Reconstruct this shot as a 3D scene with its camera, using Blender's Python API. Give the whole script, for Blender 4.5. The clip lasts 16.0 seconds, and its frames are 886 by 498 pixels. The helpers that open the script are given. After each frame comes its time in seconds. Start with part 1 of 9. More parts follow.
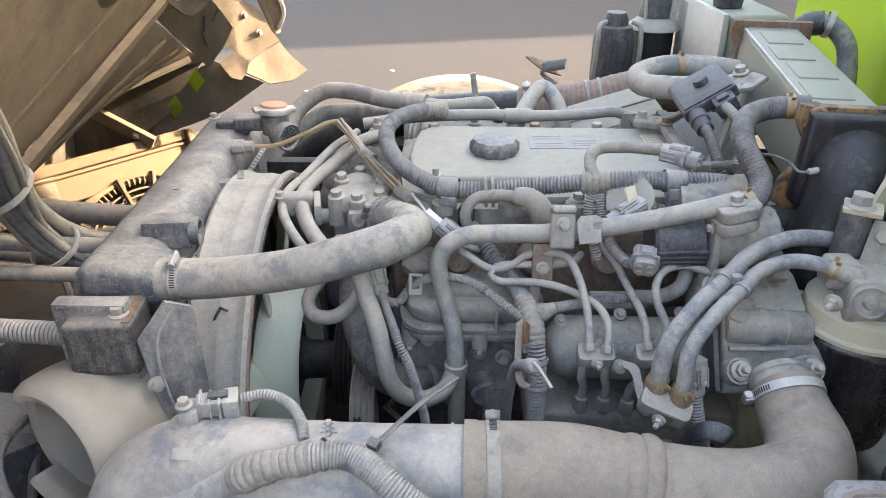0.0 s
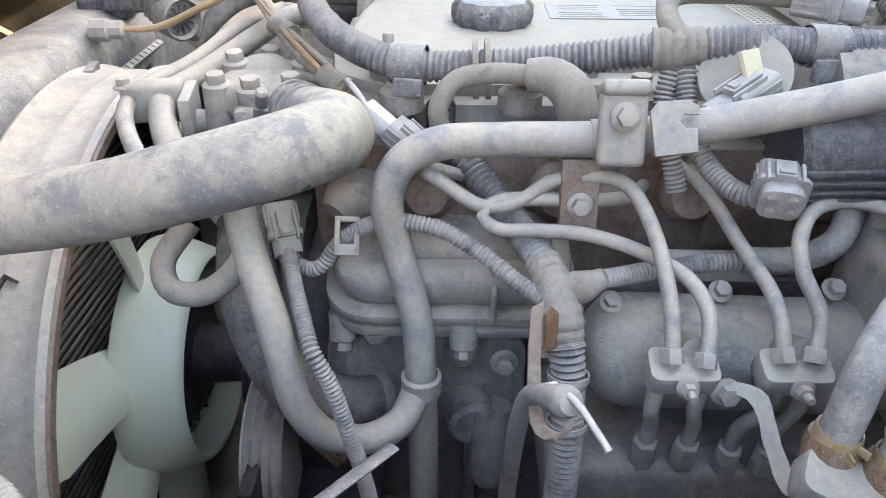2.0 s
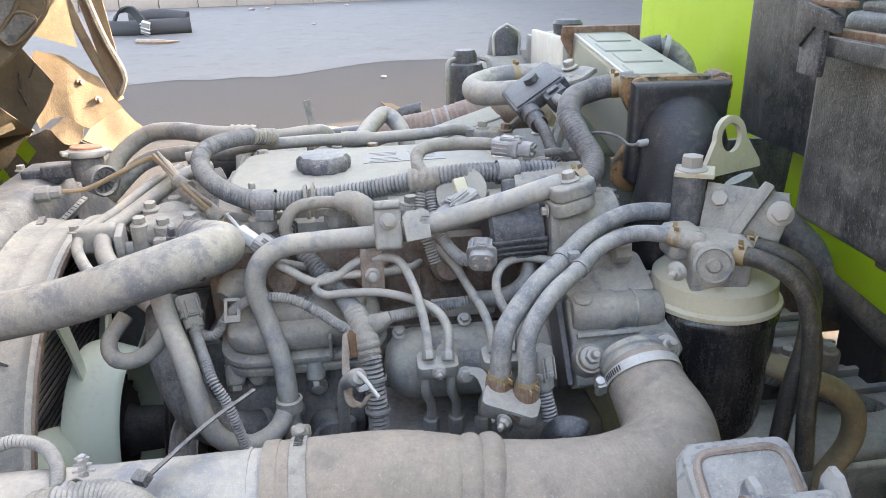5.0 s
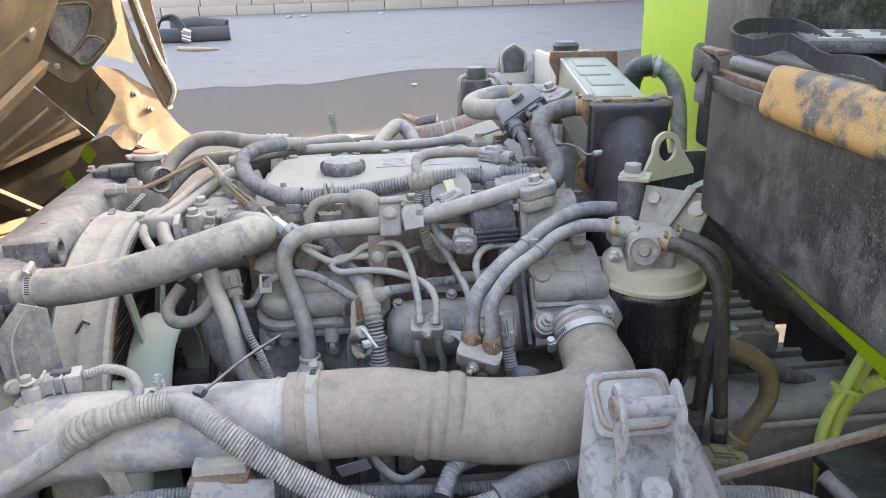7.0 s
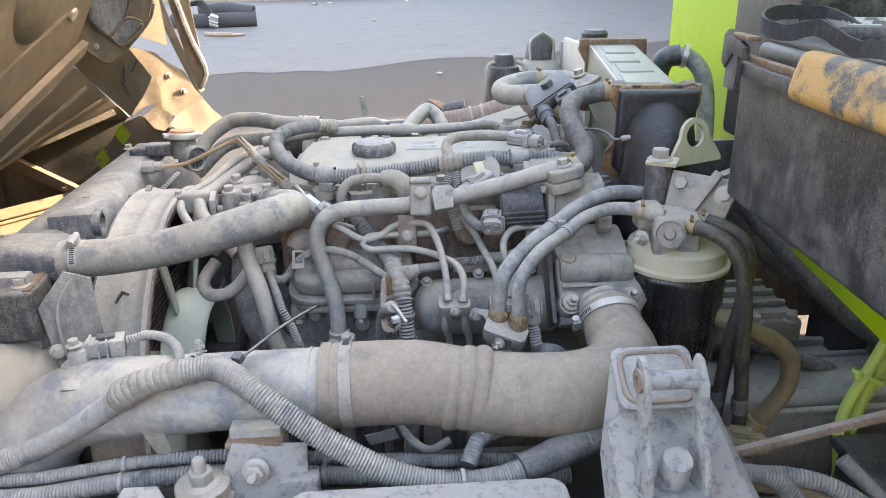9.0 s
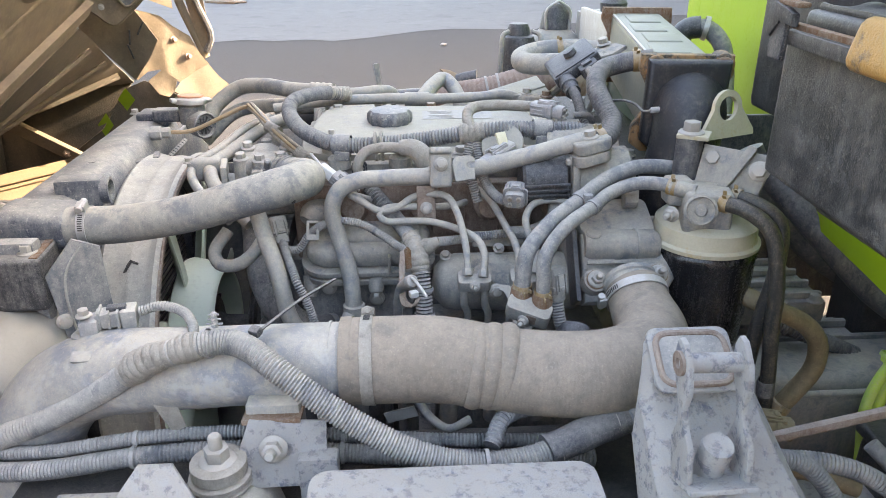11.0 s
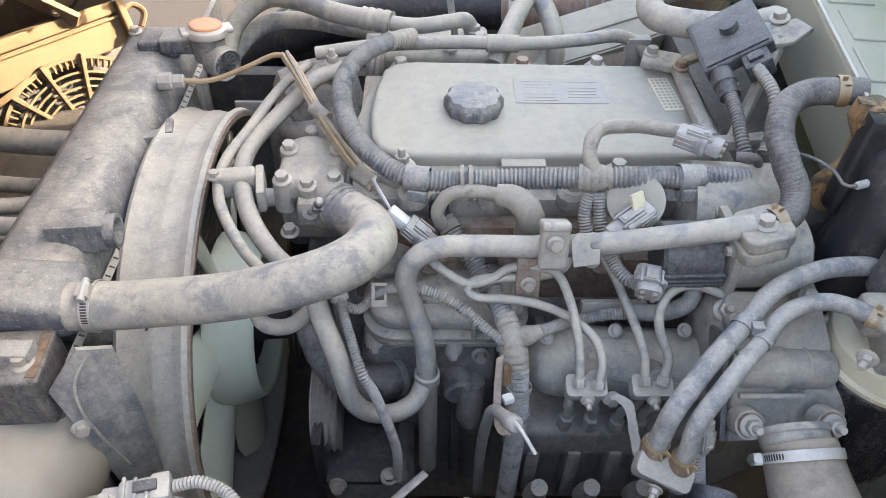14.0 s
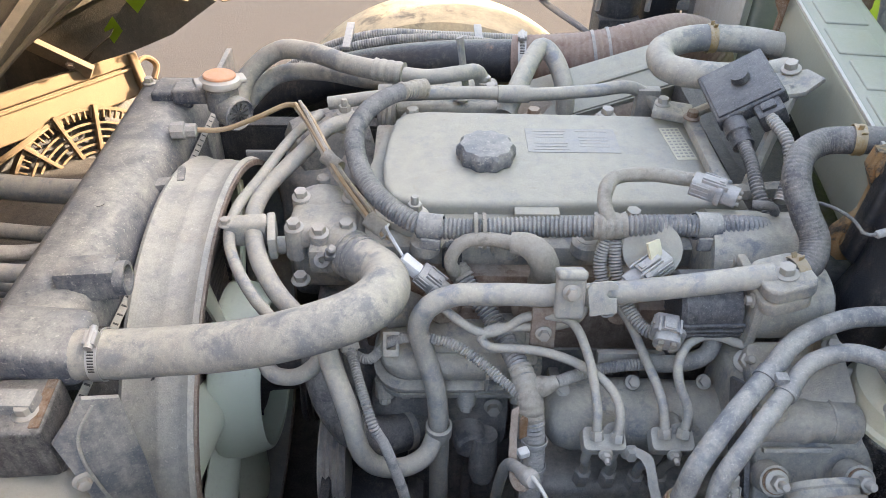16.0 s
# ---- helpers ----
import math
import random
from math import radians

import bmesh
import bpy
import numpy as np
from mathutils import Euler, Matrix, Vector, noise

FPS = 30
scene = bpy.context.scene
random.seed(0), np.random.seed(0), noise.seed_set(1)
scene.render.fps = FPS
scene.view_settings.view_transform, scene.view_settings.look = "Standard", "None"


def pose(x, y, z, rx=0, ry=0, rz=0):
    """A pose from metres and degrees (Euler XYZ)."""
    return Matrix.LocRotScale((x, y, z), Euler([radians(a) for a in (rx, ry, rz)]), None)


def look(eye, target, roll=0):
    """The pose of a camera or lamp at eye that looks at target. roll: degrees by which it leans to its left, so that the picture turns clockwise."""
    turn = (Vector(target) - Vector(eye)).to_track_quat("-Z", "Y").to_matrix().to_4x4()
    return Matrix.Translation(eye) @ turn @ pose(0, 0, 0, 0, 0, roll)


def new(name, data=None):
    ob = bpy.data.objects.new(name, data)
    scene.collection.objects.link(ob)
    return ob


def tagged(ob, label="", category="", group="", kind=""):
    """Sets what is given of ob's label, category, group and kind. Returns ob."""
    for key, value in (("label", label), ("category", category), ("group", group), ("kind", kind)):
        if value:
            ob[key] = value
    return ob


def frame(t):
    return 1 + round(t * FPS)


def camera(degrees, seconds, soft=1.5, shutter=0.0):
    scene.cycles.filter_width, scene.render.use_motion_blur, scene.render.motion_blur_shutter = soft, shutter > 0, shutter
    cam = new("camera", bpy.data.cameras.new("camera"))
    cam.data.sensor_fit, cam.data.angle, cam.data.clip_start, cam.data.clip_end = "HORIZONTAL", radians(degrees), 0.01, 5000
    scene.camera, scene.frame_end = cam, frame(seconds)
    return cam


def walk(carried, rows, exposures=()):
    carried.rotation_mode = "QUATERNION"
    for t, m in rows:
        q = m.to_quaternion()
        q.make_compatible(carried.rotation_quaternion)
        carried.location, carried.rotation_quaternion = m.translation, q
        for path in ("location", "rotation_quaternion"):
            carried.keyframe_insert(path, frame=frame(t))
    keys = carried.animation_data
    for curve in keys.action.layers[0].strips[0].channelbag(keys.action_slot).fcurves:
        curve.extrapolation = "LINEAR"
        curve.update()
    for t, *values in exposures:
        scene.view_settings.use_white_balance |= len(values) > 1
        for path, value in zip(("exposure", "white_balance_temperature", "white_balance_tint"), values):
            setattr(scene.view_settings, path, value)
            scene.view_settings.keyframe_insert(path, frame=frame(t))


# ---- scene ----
cam = camera(62.1, 16.0, soft=0.6)
PATH = [
    (0, (0.007, 0.056, 1.75), (-0.009, 1.81, 0.789), 0.3),
    (0.5, (-0.058, 0.159, 1.68), (-0.139, 1.901, 0.701), -0.4),
    (1, (-0.078, 0.307, 1.533), (-0.168, 2.028, 0.518), -0.0),
    (1.5, (-0.034, 0.434, 1.502), (-0.068, 2.134, 0.449), 0.8),
    (2, (0.037, 0.416, 1.515), (0.023, 2.129, 0.483), 0.6),
    (2.5, (0.084, 0.387, 1.527), (0.157, 2.123, 0.537), 0.5),
    (3, (0.114, 0.356, 1.541), (0.252, 2.122, 0.612), -0.1),
    (3.5, (0.126, 0.311, 1.574), (0.307, 2.102, 0.703), -0.8),
    (3.7, (0.127, 0.286, 1.582), (0.313, 2.092, 0.743), -1.4),
    (5.8, (0.098, 0.005, 1.639), (0.347, 1.85, 0.909), -1.5),
    (6, (0.117, -0.01, 1.644), (0.355, 1.838, 0.918), -1.5),
    (6.5, (0.142, -0.052, 1.649), (0.339, 1.801, 0.923), -1.7),
    (7, (0.137, -0.103, 1.667), (0.291, 1.754, 0.941), -1.8),
    (7.5, (0.129, -0.11, 1.664), (0.255, 1.746, 0.929), -1.6),
    (8, (0.125, -0.116, 1.663), (0.232, 1.737, 0.919), -1.3),
    (10.5, (0.121, -0.141, 1.663), (0.212, 1.708, 0.907), -1.0),
    (11, (0.096, -0.099, 1.65), (0.195, 1.724, 0.835), -0.2),
    (11.5, (0.033, -0.02, 1.652), (0.117, 1.732, 0.691), -0.6),
    (12, (-0.015, 0.156, 1.699), (0.038, 1.79, 0.547), -1.1),
    (12.5, (-0.028, 0.329, 1.752), (0.013, 1.836, 0.437), -0.1),
    (13, (-0.007, 0.331, 1.836), (0.038, 1.767, 0.445), 1.4),
    (13.5, (0.008, 0.318, 1.848), (0.06, 1.754, 0.457), 1.9),
    (14, (0.015, 0.314, 1.851), (0.063, 1.764, 0.474), 1.6),
    (14.5, (0.014, 0.307, 1.848), (0.059, 1.779, 0.495), 1.6),
    (15, (0.014, 0.308, 1.843), (0.055, 1.813, 0.527), 1.6),
    (15.5, (0.008, 0.313, 1.843), (0.048, 1.843, 0.556), 1.6),
    (16, (0.004, 0.319, 1.841), (0.043, 1.862, 0.57), 1.5),
]
EXPOSURE = [(0, 3.47), (1, 3.59), (1.5, 3.81), (2, 3.88), (3, 3.89), (3.5, 3.84), (6, 3.65), (8, 3.63), (10.5, 3.65), (11.5, 3.67), (12.5, 3.66), (14, 3.54), (16, 3.49)]
walk(cam, [(t, look(eye, target, roll)) for t, eye, target, roll in PATH], exposures=[(t, ev - 0.04, 8150, 14) for t, ev in EXPOSURE])

# ---- light ----
SUN_DIR = Vector((1.0, 0.22, 0.5)).normalized()
world = bpy.data.worlds.new("sky")
scene.world = world
world.use_nodes = True
wn = world.node_tree
sky = wn.nodes.new("ShaderNodeTexSky")
sky.sky_type, sky.sun_disc = "NISHITA", False
sky.sun_elevation = math.asin(SUN_DIR.z)
sky.sun_rotation = math.atan2(SUN_DIR.x, SUN_DIR.y)
sky.dust_density, sky.air_density = 3.0, 1.0
wn.nodes["Background"].inputs["Strength"].default_value = 0.15
wn.links.new(sky.outputs["Color"], wn.nodes["Background"].inputs["Color"])
sun = new("sun", bpy.data.lights.new("sun", "SUN"))
sun.data.energy, sun.data.angle, sun.data.color = 2.5, radians(0.6), (1.0, 0.9, 0.76)
sun.matrix_world = look(SUN_DIR * 20, (0, 0, 0))


# ---- materials ----
def material(name, base, dust=0.5, rough=0.6, metal=0.0, up=0.5, dust_color=(0.40, 0.365, 0.32), scale=70.0,
             bump=0.25, vary=0.3, wear=None, wear_at=0.62, fine=0.0,
             wipe=0.75, wipe_at=0.60, mottle=1.0):
    m = bpy.data.materials.new(name)
    m.use_nodes = True
    nt = m.node_tree
    N, L = nt.nodes, nt.links
    b = N["Principled BSDF"]

    def math_node(op, a, c, clamp=False):
        n = N.new("ShaderNodeMath")
        n.operation, n.use_clamp = op, clamp
        for k, v in enumerate((a, c)):
            if isinstance(v, (int, float)):
                n.inputs[k].default_value = v
            else:
                L.new(v, n.inputs[k])
        return n.outputs[0]

    def mix(f, a, c):
        n = N.new("ShaderNodeMix")
        n.data_type = "RGBA"
        for sock, v in ((n.inputs[0], f), (n.inputs[6], a), (n.inputs[7], c)):
            if isinstance(v, (int, float)):
                sock.default_value = v
            elif isinstance(v, tuple):
                sock.default_value = (*v, 1)
            else:
                L.new(v, sock)
        return n.outputs[2]

    geo = N.new("ShaderNodeNewGeometry")

    def noise_tex(sc, detail=5.0, rgh=0.6, stretch=None, warp=0.0):
        n = N.new("ShaderNodeTexNoise")
        n.inputs["Scale"].default_value, n.inputs["Detail"].default_value, n.inputs["Roughness"].default_value = sc, detail, rgh
        n.inputs["Distortion"].default_value = warp
        src = geo.outputs["Position"]
        if stretch:
            mp = N.new("ShaderNodeMapping")
            mp.inputs["Scale"].default_value = stretch
            L.new(src, mp.inputs["Vector"])
            src = mp.outputs[0]
        L.new(src, n.inputs["Vector"])
        return n.outputs["Fac"]

    def step(v, lo, hi):
        n = N.new("ShaderNodeMapRange")
        n.interpolation_type = "SMOOTHSTEP"
        n.inputs["From Min"].default_value, n.inputs["From Max"].default_value = lo, hi
        L.new(v, n.inputs["Value"])
        return n.outputs[0]

    small, large, grit = noise_tex(scale * 2.6, 8.0, 0.74), noise_tex(scale * 0.5, 4.0, 0.6, None, 0.5), noise_tex(scale * 12, 3.0)
    runs = noise_tex(scale * 1.6, 6.0, 0.7, (1.0, 1.0, 0.09))
    scuff = noise_tex(scale * 0.55, 7.0, 0.66, None, 0.25)
    zone = noise_tex(scale * 0.16, 3.0, 0.55)
    sep = N.new("ShaderNodeSeparateXYZ")
    L.new(geo.outputs["Normal"], sep.inputs[0])
    rise = math_node("MULTIPLY_ADD", sep.outputs["Z"], 0.65 * up)
    rise.node.inputs[2].default_value = 0.04 * up
    steep = math_node("SUBTRACT", 1.0, math_node("ABSOLUTE", sep.outputs["Z"], 0.0))
    f = math_node("ADD", rise, dust - 0.06)
    f = math_node("ADD", f, math_node("MULTIPLY", math_node("SUBTRACT", large, 0.5), 0.65 * mottle))
    f = math_node("ADD", f, math_node("MULTIPLY", math_node("SUBTRACT", small, 0.5), 1.0))
    f = math_node("ADD", f, math_node("MULTIPLY", math_node("MULTIPLY", math_node("SUBTRACT", runs, 0.5), steep), 1.0))
    f = math_node("ADD", f, math_node("MULTIPLY", math_node("SUBTRACT", grit, 0.5), 0.65), True)
    f = math_node("MULTIPLY", f, math_node("SUBTRACT", 1.0, math_node("MULTIPLY", math_node("MULTIPLY", step(scuff, wipe_at - 0.12, wipe_at + 0.05), step(zone, 0.43, 0.55)), wipe)))
    f = math_node("MULTIPLY", f, 0.94 if dust > 0 else 0.0)
    tone = mix(small, tuple(v * (1 - vary) for v in base), tuple(min(1, v * (1 + vary)) for v in base))
    if wear:
        flakes = math_node("ADD", math_node("MULTIPLY", noise_tex(scale * 0.45, 8, 0.7), 0.7), math_node("MULTIPLY", large, 0.3))
        tone = mix(step(flakes, wear_at - 0.05, wear_at + 0.05), tone, wear)
    dusty = mix(large, tuple(v * 0.88 for v in dust_color), tuple(min(1, v * 1.10) for v in dust_color))
    dusty = mix(math_node("MULTIPLY", step(grit, 0.60, 0.68), 0.40), dusty, tuple(v * 0.45 for v in dust_color))
    fleck = noise_tex(scale * 6.5, 2.0, 0.7)
    dusty = mix(math_node("MULTIPLY", step(fleck, 0.63, 0.70), 0.45), dusty, tuple(min(1, v * 1.35) for v in dust_color))
    stain = step(noise_tex(scale * 0.3, 7.0, 0.7, None, 0.4), 0.56, 0.72)
    dusty = mix(math_node("MULTIPLY", stain, 0.35), dusty, (dust_color[0] * 0.78, dust_color[1] * 0.68, dust_color[2] * 0.58))
    tone = mix(math_node("MULTIPLY", step(fleck, 0.60, 0.66), 0.35 if dust > 0.1 else 0.0), tone, dust_color)
    col = mix(f, tone, dusty)
    L.new(col, b.inputs["Base Color"])
    sheen = math_node("MULTIPLY_ADD", small, 0.16)
    sheen.node.inputs[2].default_value = rough - 0.06
    L.new(math_node("ADD", math_node("MULTIPLY", f, 0.9 - rough), sheen, True), b.inputs["Roughness"])
    if metal:
        L.new(math_node("MULTIPLY", math_node("SUBTRACT", 1.0, f), metal), b.inputs["Metallic"])
    bp = N.new("ShaderNodeBump")
    bp.inputs["Strength"].default_value, bp.inputs["Distance"].default_value = min(1.0, 1.5 * bump), 0.0018
    L.new(math_node("ADD", math_node("ADD", small, math_node("MULTIPLY", scuff, 0.5)), math_node("MULTIPLY", grit, 0.6 + fine)), bp.inputs["Height"])
    L.new(bp.outputs[0], b.inputs["Normal"])
    return m


ALU = material("dusty_cast_aluminium", (0.15, 0.166, 0.195), 0.62, 0.5, 0.3, up=0.40, bump=0.6, scale=90, dust_color=(0.44, 0.40, 0.33), wipe=0.8)
ALU_CLEAN = material("aluminium_tube_chalky", (0.16, 0.185, 0.23), 0.62, 0.5, 0.2, up=0.35, wear=(0.32, 0.34, 0.37), wear_at=0.56, scale=60, dust_color=(0.43, 0.392, 0.325), wipe_at=0.54, wipe=0.7)
COVER = material("dusty_painted_cover", (0.25, 0.252, 0.245), 0.60, 0.55, 0.1, bump=0.3, scale=110, dust_color=(0.365, 0.345, 0.29), wipe=0.5, mottle=0.8)
IRON = material("dark_cast_iron", (0.090, 0.098, 0.118), 0.48, 0.6, 0.2, up=0.5, bump=0.6, scale=80, dust_color=(0.37, 0.345, 0.31))
IRON_DARK = material("oily_black_iron", (0.026, 0.026, 0.029), 0.12, 0.5, 0.2, up=0.25, bump=0.5, scale=80, dust_color=(0.20, 0.18, 0.16))
BROWN = material("rusty_brown_cast_iron", (0.15, 0.090, 0.065), 0.44, 0.75, 0.1, up=0.5, bump=0.7, scale=80, dust_color=(0.38, 0.33, 0.285))
STEEL = material("dusty_steel_tube", (0.185, 0.20, 0.225), 0.56, 0.45, 0.3, up=0.40, scale=80, bump=0.2, dust_color=(0.43, 0.392, 0.322), wipe=0.8)
STEEL_DK = material("grey_steel_dusty", (0.145, 0.162, 0.19), 0.54, 0.5, 0.4, up=0.4, scale=80, wipe=0.7)
BOLT = material("zinc_bolt", (0.36, 0.35, 0.33), 0.42, 0.4, 0.7, scale=150)
BOLT_RUST = material("rusty_bolt", (0.20, 0.12, 0.08), 0.25, 0.6, 0.5, scale=150)
RUST = material("rusty_steel", (0.17, 0.085, 0.040), 0.22, 0.85, 0.1, up=0.2, wear=(0.09, 0.055, 0.04), scale=90, bump=0.7)
RUBBER = material("dusty_rubber_hose", (0.115, 0.128, 0.150), 0.60, 0.60, 0.0, up=0.5, scale=60, bump=0.25, dust_color=(0.425, 0.39, 0.325), wipe=0.7, wipe_at=0.55)
RUBBER_DK = material("black_rubber_light_dust", (0.046, 0.050, 0.060), 0.24, 0.5, 0.0, up=0.4, scale=75, bump=0.4, dust_color=(0.33, 0.305, 0.275), mottle=1.2)
RUBBER_BLUE = material("blue_grey_rubber", (0.072, 0.087, 0.112), 0.44, 0.5, 0.0, up=0.45, scale=60, dust_color=(0.41, 0.385, 0.34), wipe=0.65, wipe_at=0.56, mottle=1.1)
DUCT = material("dusty_ribbed_rubber_duct", (0.115, 0.102, 0.092), 0.66, 0.7, 0.0, up=0.3, scale=55, dust_color=(0.305, 0.255, 0.202), wipe=0.5, wipe_at=0.60, mottle=0.8)
RED_DUCT = material("red_brown_rubber_duct", (0.16, 0.085, 0.068), 0.46, 0.6, 0.0, up=0.4, scale=60, dust_color=(0.30, 0.245, 0.205))
PLASTIC = material("black_plastic_dust_film", (0.052, 0.063, 0.088), 0.30, 0.38, 0.0, up=0.5, scale=34, dust_color=(0.45, 0.425, 0.375), wipe=0.45, wipe_at=0.55, mottle=1.7)
PLASTIC_GREY = material("grey_shroud_plastic", (0.12, 0.135, 0.155), 0.64, 0.5, 0.0, up=0.5, scale=34, dust_color=(0.43, 0.41, 0.36), wipe=0.35, wipe_at=0.60, mottle=0.6)
PLASTIC_CLEAN = material("black_plastic_box", (0.026, 0.029, 0.036), 0.17, 0.42, 0.0, up=0.35, scale=60, dust_color=(0.24, 0.235, 0.235))
CONDUIT = material("dusty_corrugated_conduit", (0.085, 0.095, 0.12), 0.62, 0.6, 0.0, up=0.3, scale=60, dust_color=(0.425, 0.40, 0.355), mottle=0.9)
CONDUIT_DK = material("dark_corrugated_conduit", (0.06, 0.07, 0.09), 0.46, 0.5, 0.0, up=0.45, scale=60, dust_color=(0.39, 0.375, 0.35), mottle=0.9)
TAPE = material("dusty_cloth_tape", (0.20, 0.185, 0.165), 0.62, 0.85, 0.0, up=0.3, scale=120, bump=0.9, dust_color=(0.42, 0.388, 0.34))
CONNECTOR = material("grey_connector_plastic", (0.20, 0.205, 0.22), 0.46, 0.45, 0.0, up=0.4, scale=90, dust_color=(0.42, 0.40, 0.37))
WHITE_PLUG = material("white_connector_plastic", (0.72, 0.73, 0.74), 0.10, 0.4, 0.0, scale=90)
FAN = material("pale_green_nylon", (0.68, 0.735, 0.60), 0.02, 0.4, 0.0, up=0.1, scale=12, bump=0.02, vary=0.03, dust_color=(0.50, 0.51, 0.43))
SNORKEL = material("beige_dusty_plastic", (0.27, 0.26, 0.235), 0.80, 0.7, 0.0, up=0.3, scale=90, bump=0.45, dust_color=(0.315, 0.292, 0.255), wipe=0.3, wipe_at=0.66, mottle=0.5)
CAB = material("sand_dusted_cab_sheet", (0.10, 0.079, 0.058), 0.68, 0.75, 0.0, up=0.2, scale=30, bump=0.6, dust_color=(0.210, 0.163, 0.115), wipe_at=0.60, mottle=1.2)
# darker copy of CAB: the cavity's shade is put into the colour
CAB_SHADED = material("dusty_cab_sheet_darkened_for_shade", (0.045, 0.038, 0.030), 0.50, 0.8, 0.0, up=0.2, scale=24, bump=0.5, dust_color=(0.125, 0.102, 0.078))
GRILLE = material("tan_plastic_dusty", (0.128, 0.086, 0.050), 0.75, 0.75, 0.0, up=0.3, scale=40, dust_color=(0.155, 0.108, 0.066), mottle=0.5, wipe=0.3)
GREEN = material("lime_green_paint", (0.29, 0.43, 0.008), 0.05, 0.35, 0.0, up=0.1, scale=8, bump=0.03, vary=0.06, dust_color=(0.34, 0.43, 0.07))
GREEN_HOSE = material("lime_green_cable_sheath", (0.42, 0.60, 0.06), 0.25, 0.5, 0.0, scale=60)
STAINLESS = material("dull_green_stainless", (0.235, 0.25, 0.215), 0.40, 0.38, 0.6, up=0.25, scale=60, bump=0.15, vary=0.2, dust_color=(0.31, 0.305, 0.255))
BLACK_PAINT = material("black_painted_iron", (0.012, 0.014, 0.019), 0.03, 0.34, 0.0, up=0.10, scale=60, bump=0.4, wear=(0.13, 0.062, 0.026), wear_at=0.63, dust_color=(0.24, 0.20, 0.16))
RUSTY_BLACK = material("black_casting_rusted_at_the_rim", (0.030, 0.027, 0.025), 0.12, 0.55, 0.1, up=0.3, scale=80, bump=0.5, wear=(0.27, 0.15, 0.065), wear_at=0.50, dust_color=(0.36, 0.28, 0.19))
BATTERY = material("black_battery_case", (0.012, 0.013, 0.016), 0.20, 0.40, 0.0, up=0.14, scale=48, bump=0.3, dust_color=(0.21, 0.20, 0.185), wipe=0.5, mottle=1.8)
YELLOW_BAR = material("worn_orange_black_bar", (0.045, 0.048, 0.058), 0.15, 0.5, 0.0, up=0.3, scale=36, wear=(0.42, 0.23, 0.065), wear_at=0.50, bump=0.5, dust_color=(0.33, 0.24, 0.13))
ZINC = material("olive_zinc_plate", (0.44, 0.41, 0.31), 0.30, 0.45, 0.2, up=0.3, scale=70, wear=(0.40, 0.30, 0.14), wear_at=0.58, dust_color=(0.45, 0.40, 0.31))
FRAME_PAINT = material("worn_pale_grey_paint", (0.38, 0.385, 0.39), 0.34, 0.5, 0.1, up=0.35, scale=190, bump=0.7, wear=(0.10, 0.13, 0.19), wear_at=0.545, dust_color=(0.43, 0.385, 0.325), mottle=1.3)
BROWN_HOSE = material("brown_muddy_hose", (0.13, 0.10, 0.06), 0.40, 0.55, 0.0, up=0.3, scale=60, dust_color=(0.30, 0.235, 0.145))
BRASS = material("tan_spring_clip", (0.30, 0.20, 0.085), 0.30, 0.45, 0.5, scale=120)
CLAMP = material("stainless_band", (0.50, 0.50, 0.50), 0.36, 0.30, 0.8, scale=90)
WIRE_TAN = material("tan_dusty_wire", (0.34, 0.23, 0.13), 0.40, 0.6, 0.0, up=0.3, scale=90, dust_color=(0.42, 0.34, 0.25))
BRACKET = material("chipped_black_bracket", (0.022, 0.024, 0.030), 0.17, 0.4, 0.0, up=0.65, scale=90, bump=0.4, wear=(0.22, 0.15, 0.10), wear_at=0.72, dust_color=(0.38, 0.36, 0.33))
RED_CAP = material("faded_orange_label", (0.62, 0.26, 0.13), 0.25, 0.6, 0.0, scale=120, up=0.2)
LABEL = material("faded_label", (0.25, 0.255, 0.265), 0.50, 0.5, 0.0, scale=120, up=0.2, dust_color=(0.36, 0.345, 0.305))
LABEL_CREAM = material("cream_label", (0.62, 0.58, 0.42), 0.25, 0.5, 0.0, scale=120, up=0.2)
INK = material("faded_ink", (0.285, 0.285, 0.28), 0.45, 0.6, 0.0, scale=120, up=0.2)
WEB = material("black_webbing", (0.022, 0.022, 0.024), 0.10, 0.8, 0.0, up=0.2, scale=160, bump=0.35, dust_color=(0.12, 0.12, 0.12))
ASPHALT = material("worn_asphalt", (0.024, 0.021, 0.020), 0.45, 0.85, 0.0, up=0.0, scale=16, bump=0.8, vary=0.5, dust_color=(0.038, 0.031, 0.028), fine=0.8, mottle=0.7, wipe=0.4)
WET = material("damp_pale_tarmac", (0.072, 0.069, 0.068), 0.45, 0.62, 0.0, up=0.0, scale=5, bump=0.12, dust_color=(0.094, 0.090, 0.088), wear=(0.038, 0.037, 0.037), wear_at=0.575)
KERB = material("pinkish_kerb_brick", (0.30, 0.245, 0.21), 0.40, 0.85, 0.0, up=0.1, scale=20, bump=0.5, dust_color=(0.36, 0.30, 0.26))
TYRE = material("tan_dusty_tyre", (0.06, 0.055, 0.05), 0.72, 0.9, 0.0, up=0.3, scale=40, dust_color=(0.46, 0.36, 0.23))
# darker copy of GREEN, with the shade put into the colour
GREEN_SHADE = material("lime_green_darkened_for_shade", (0.20, 0.30, 0.012), 0.05, 0.5, 0.0, up=0.1, scale=8, bump=0.03)
CAN = material("glossy_black_canister", (0.014, 0.014, 0.016), 0.05, 0.22, 0.0, up=0.1, scale=120, bump=0.08, dust_color=(0.16, 0.14, 0.12), wipe=0.3, mottle=0.3)
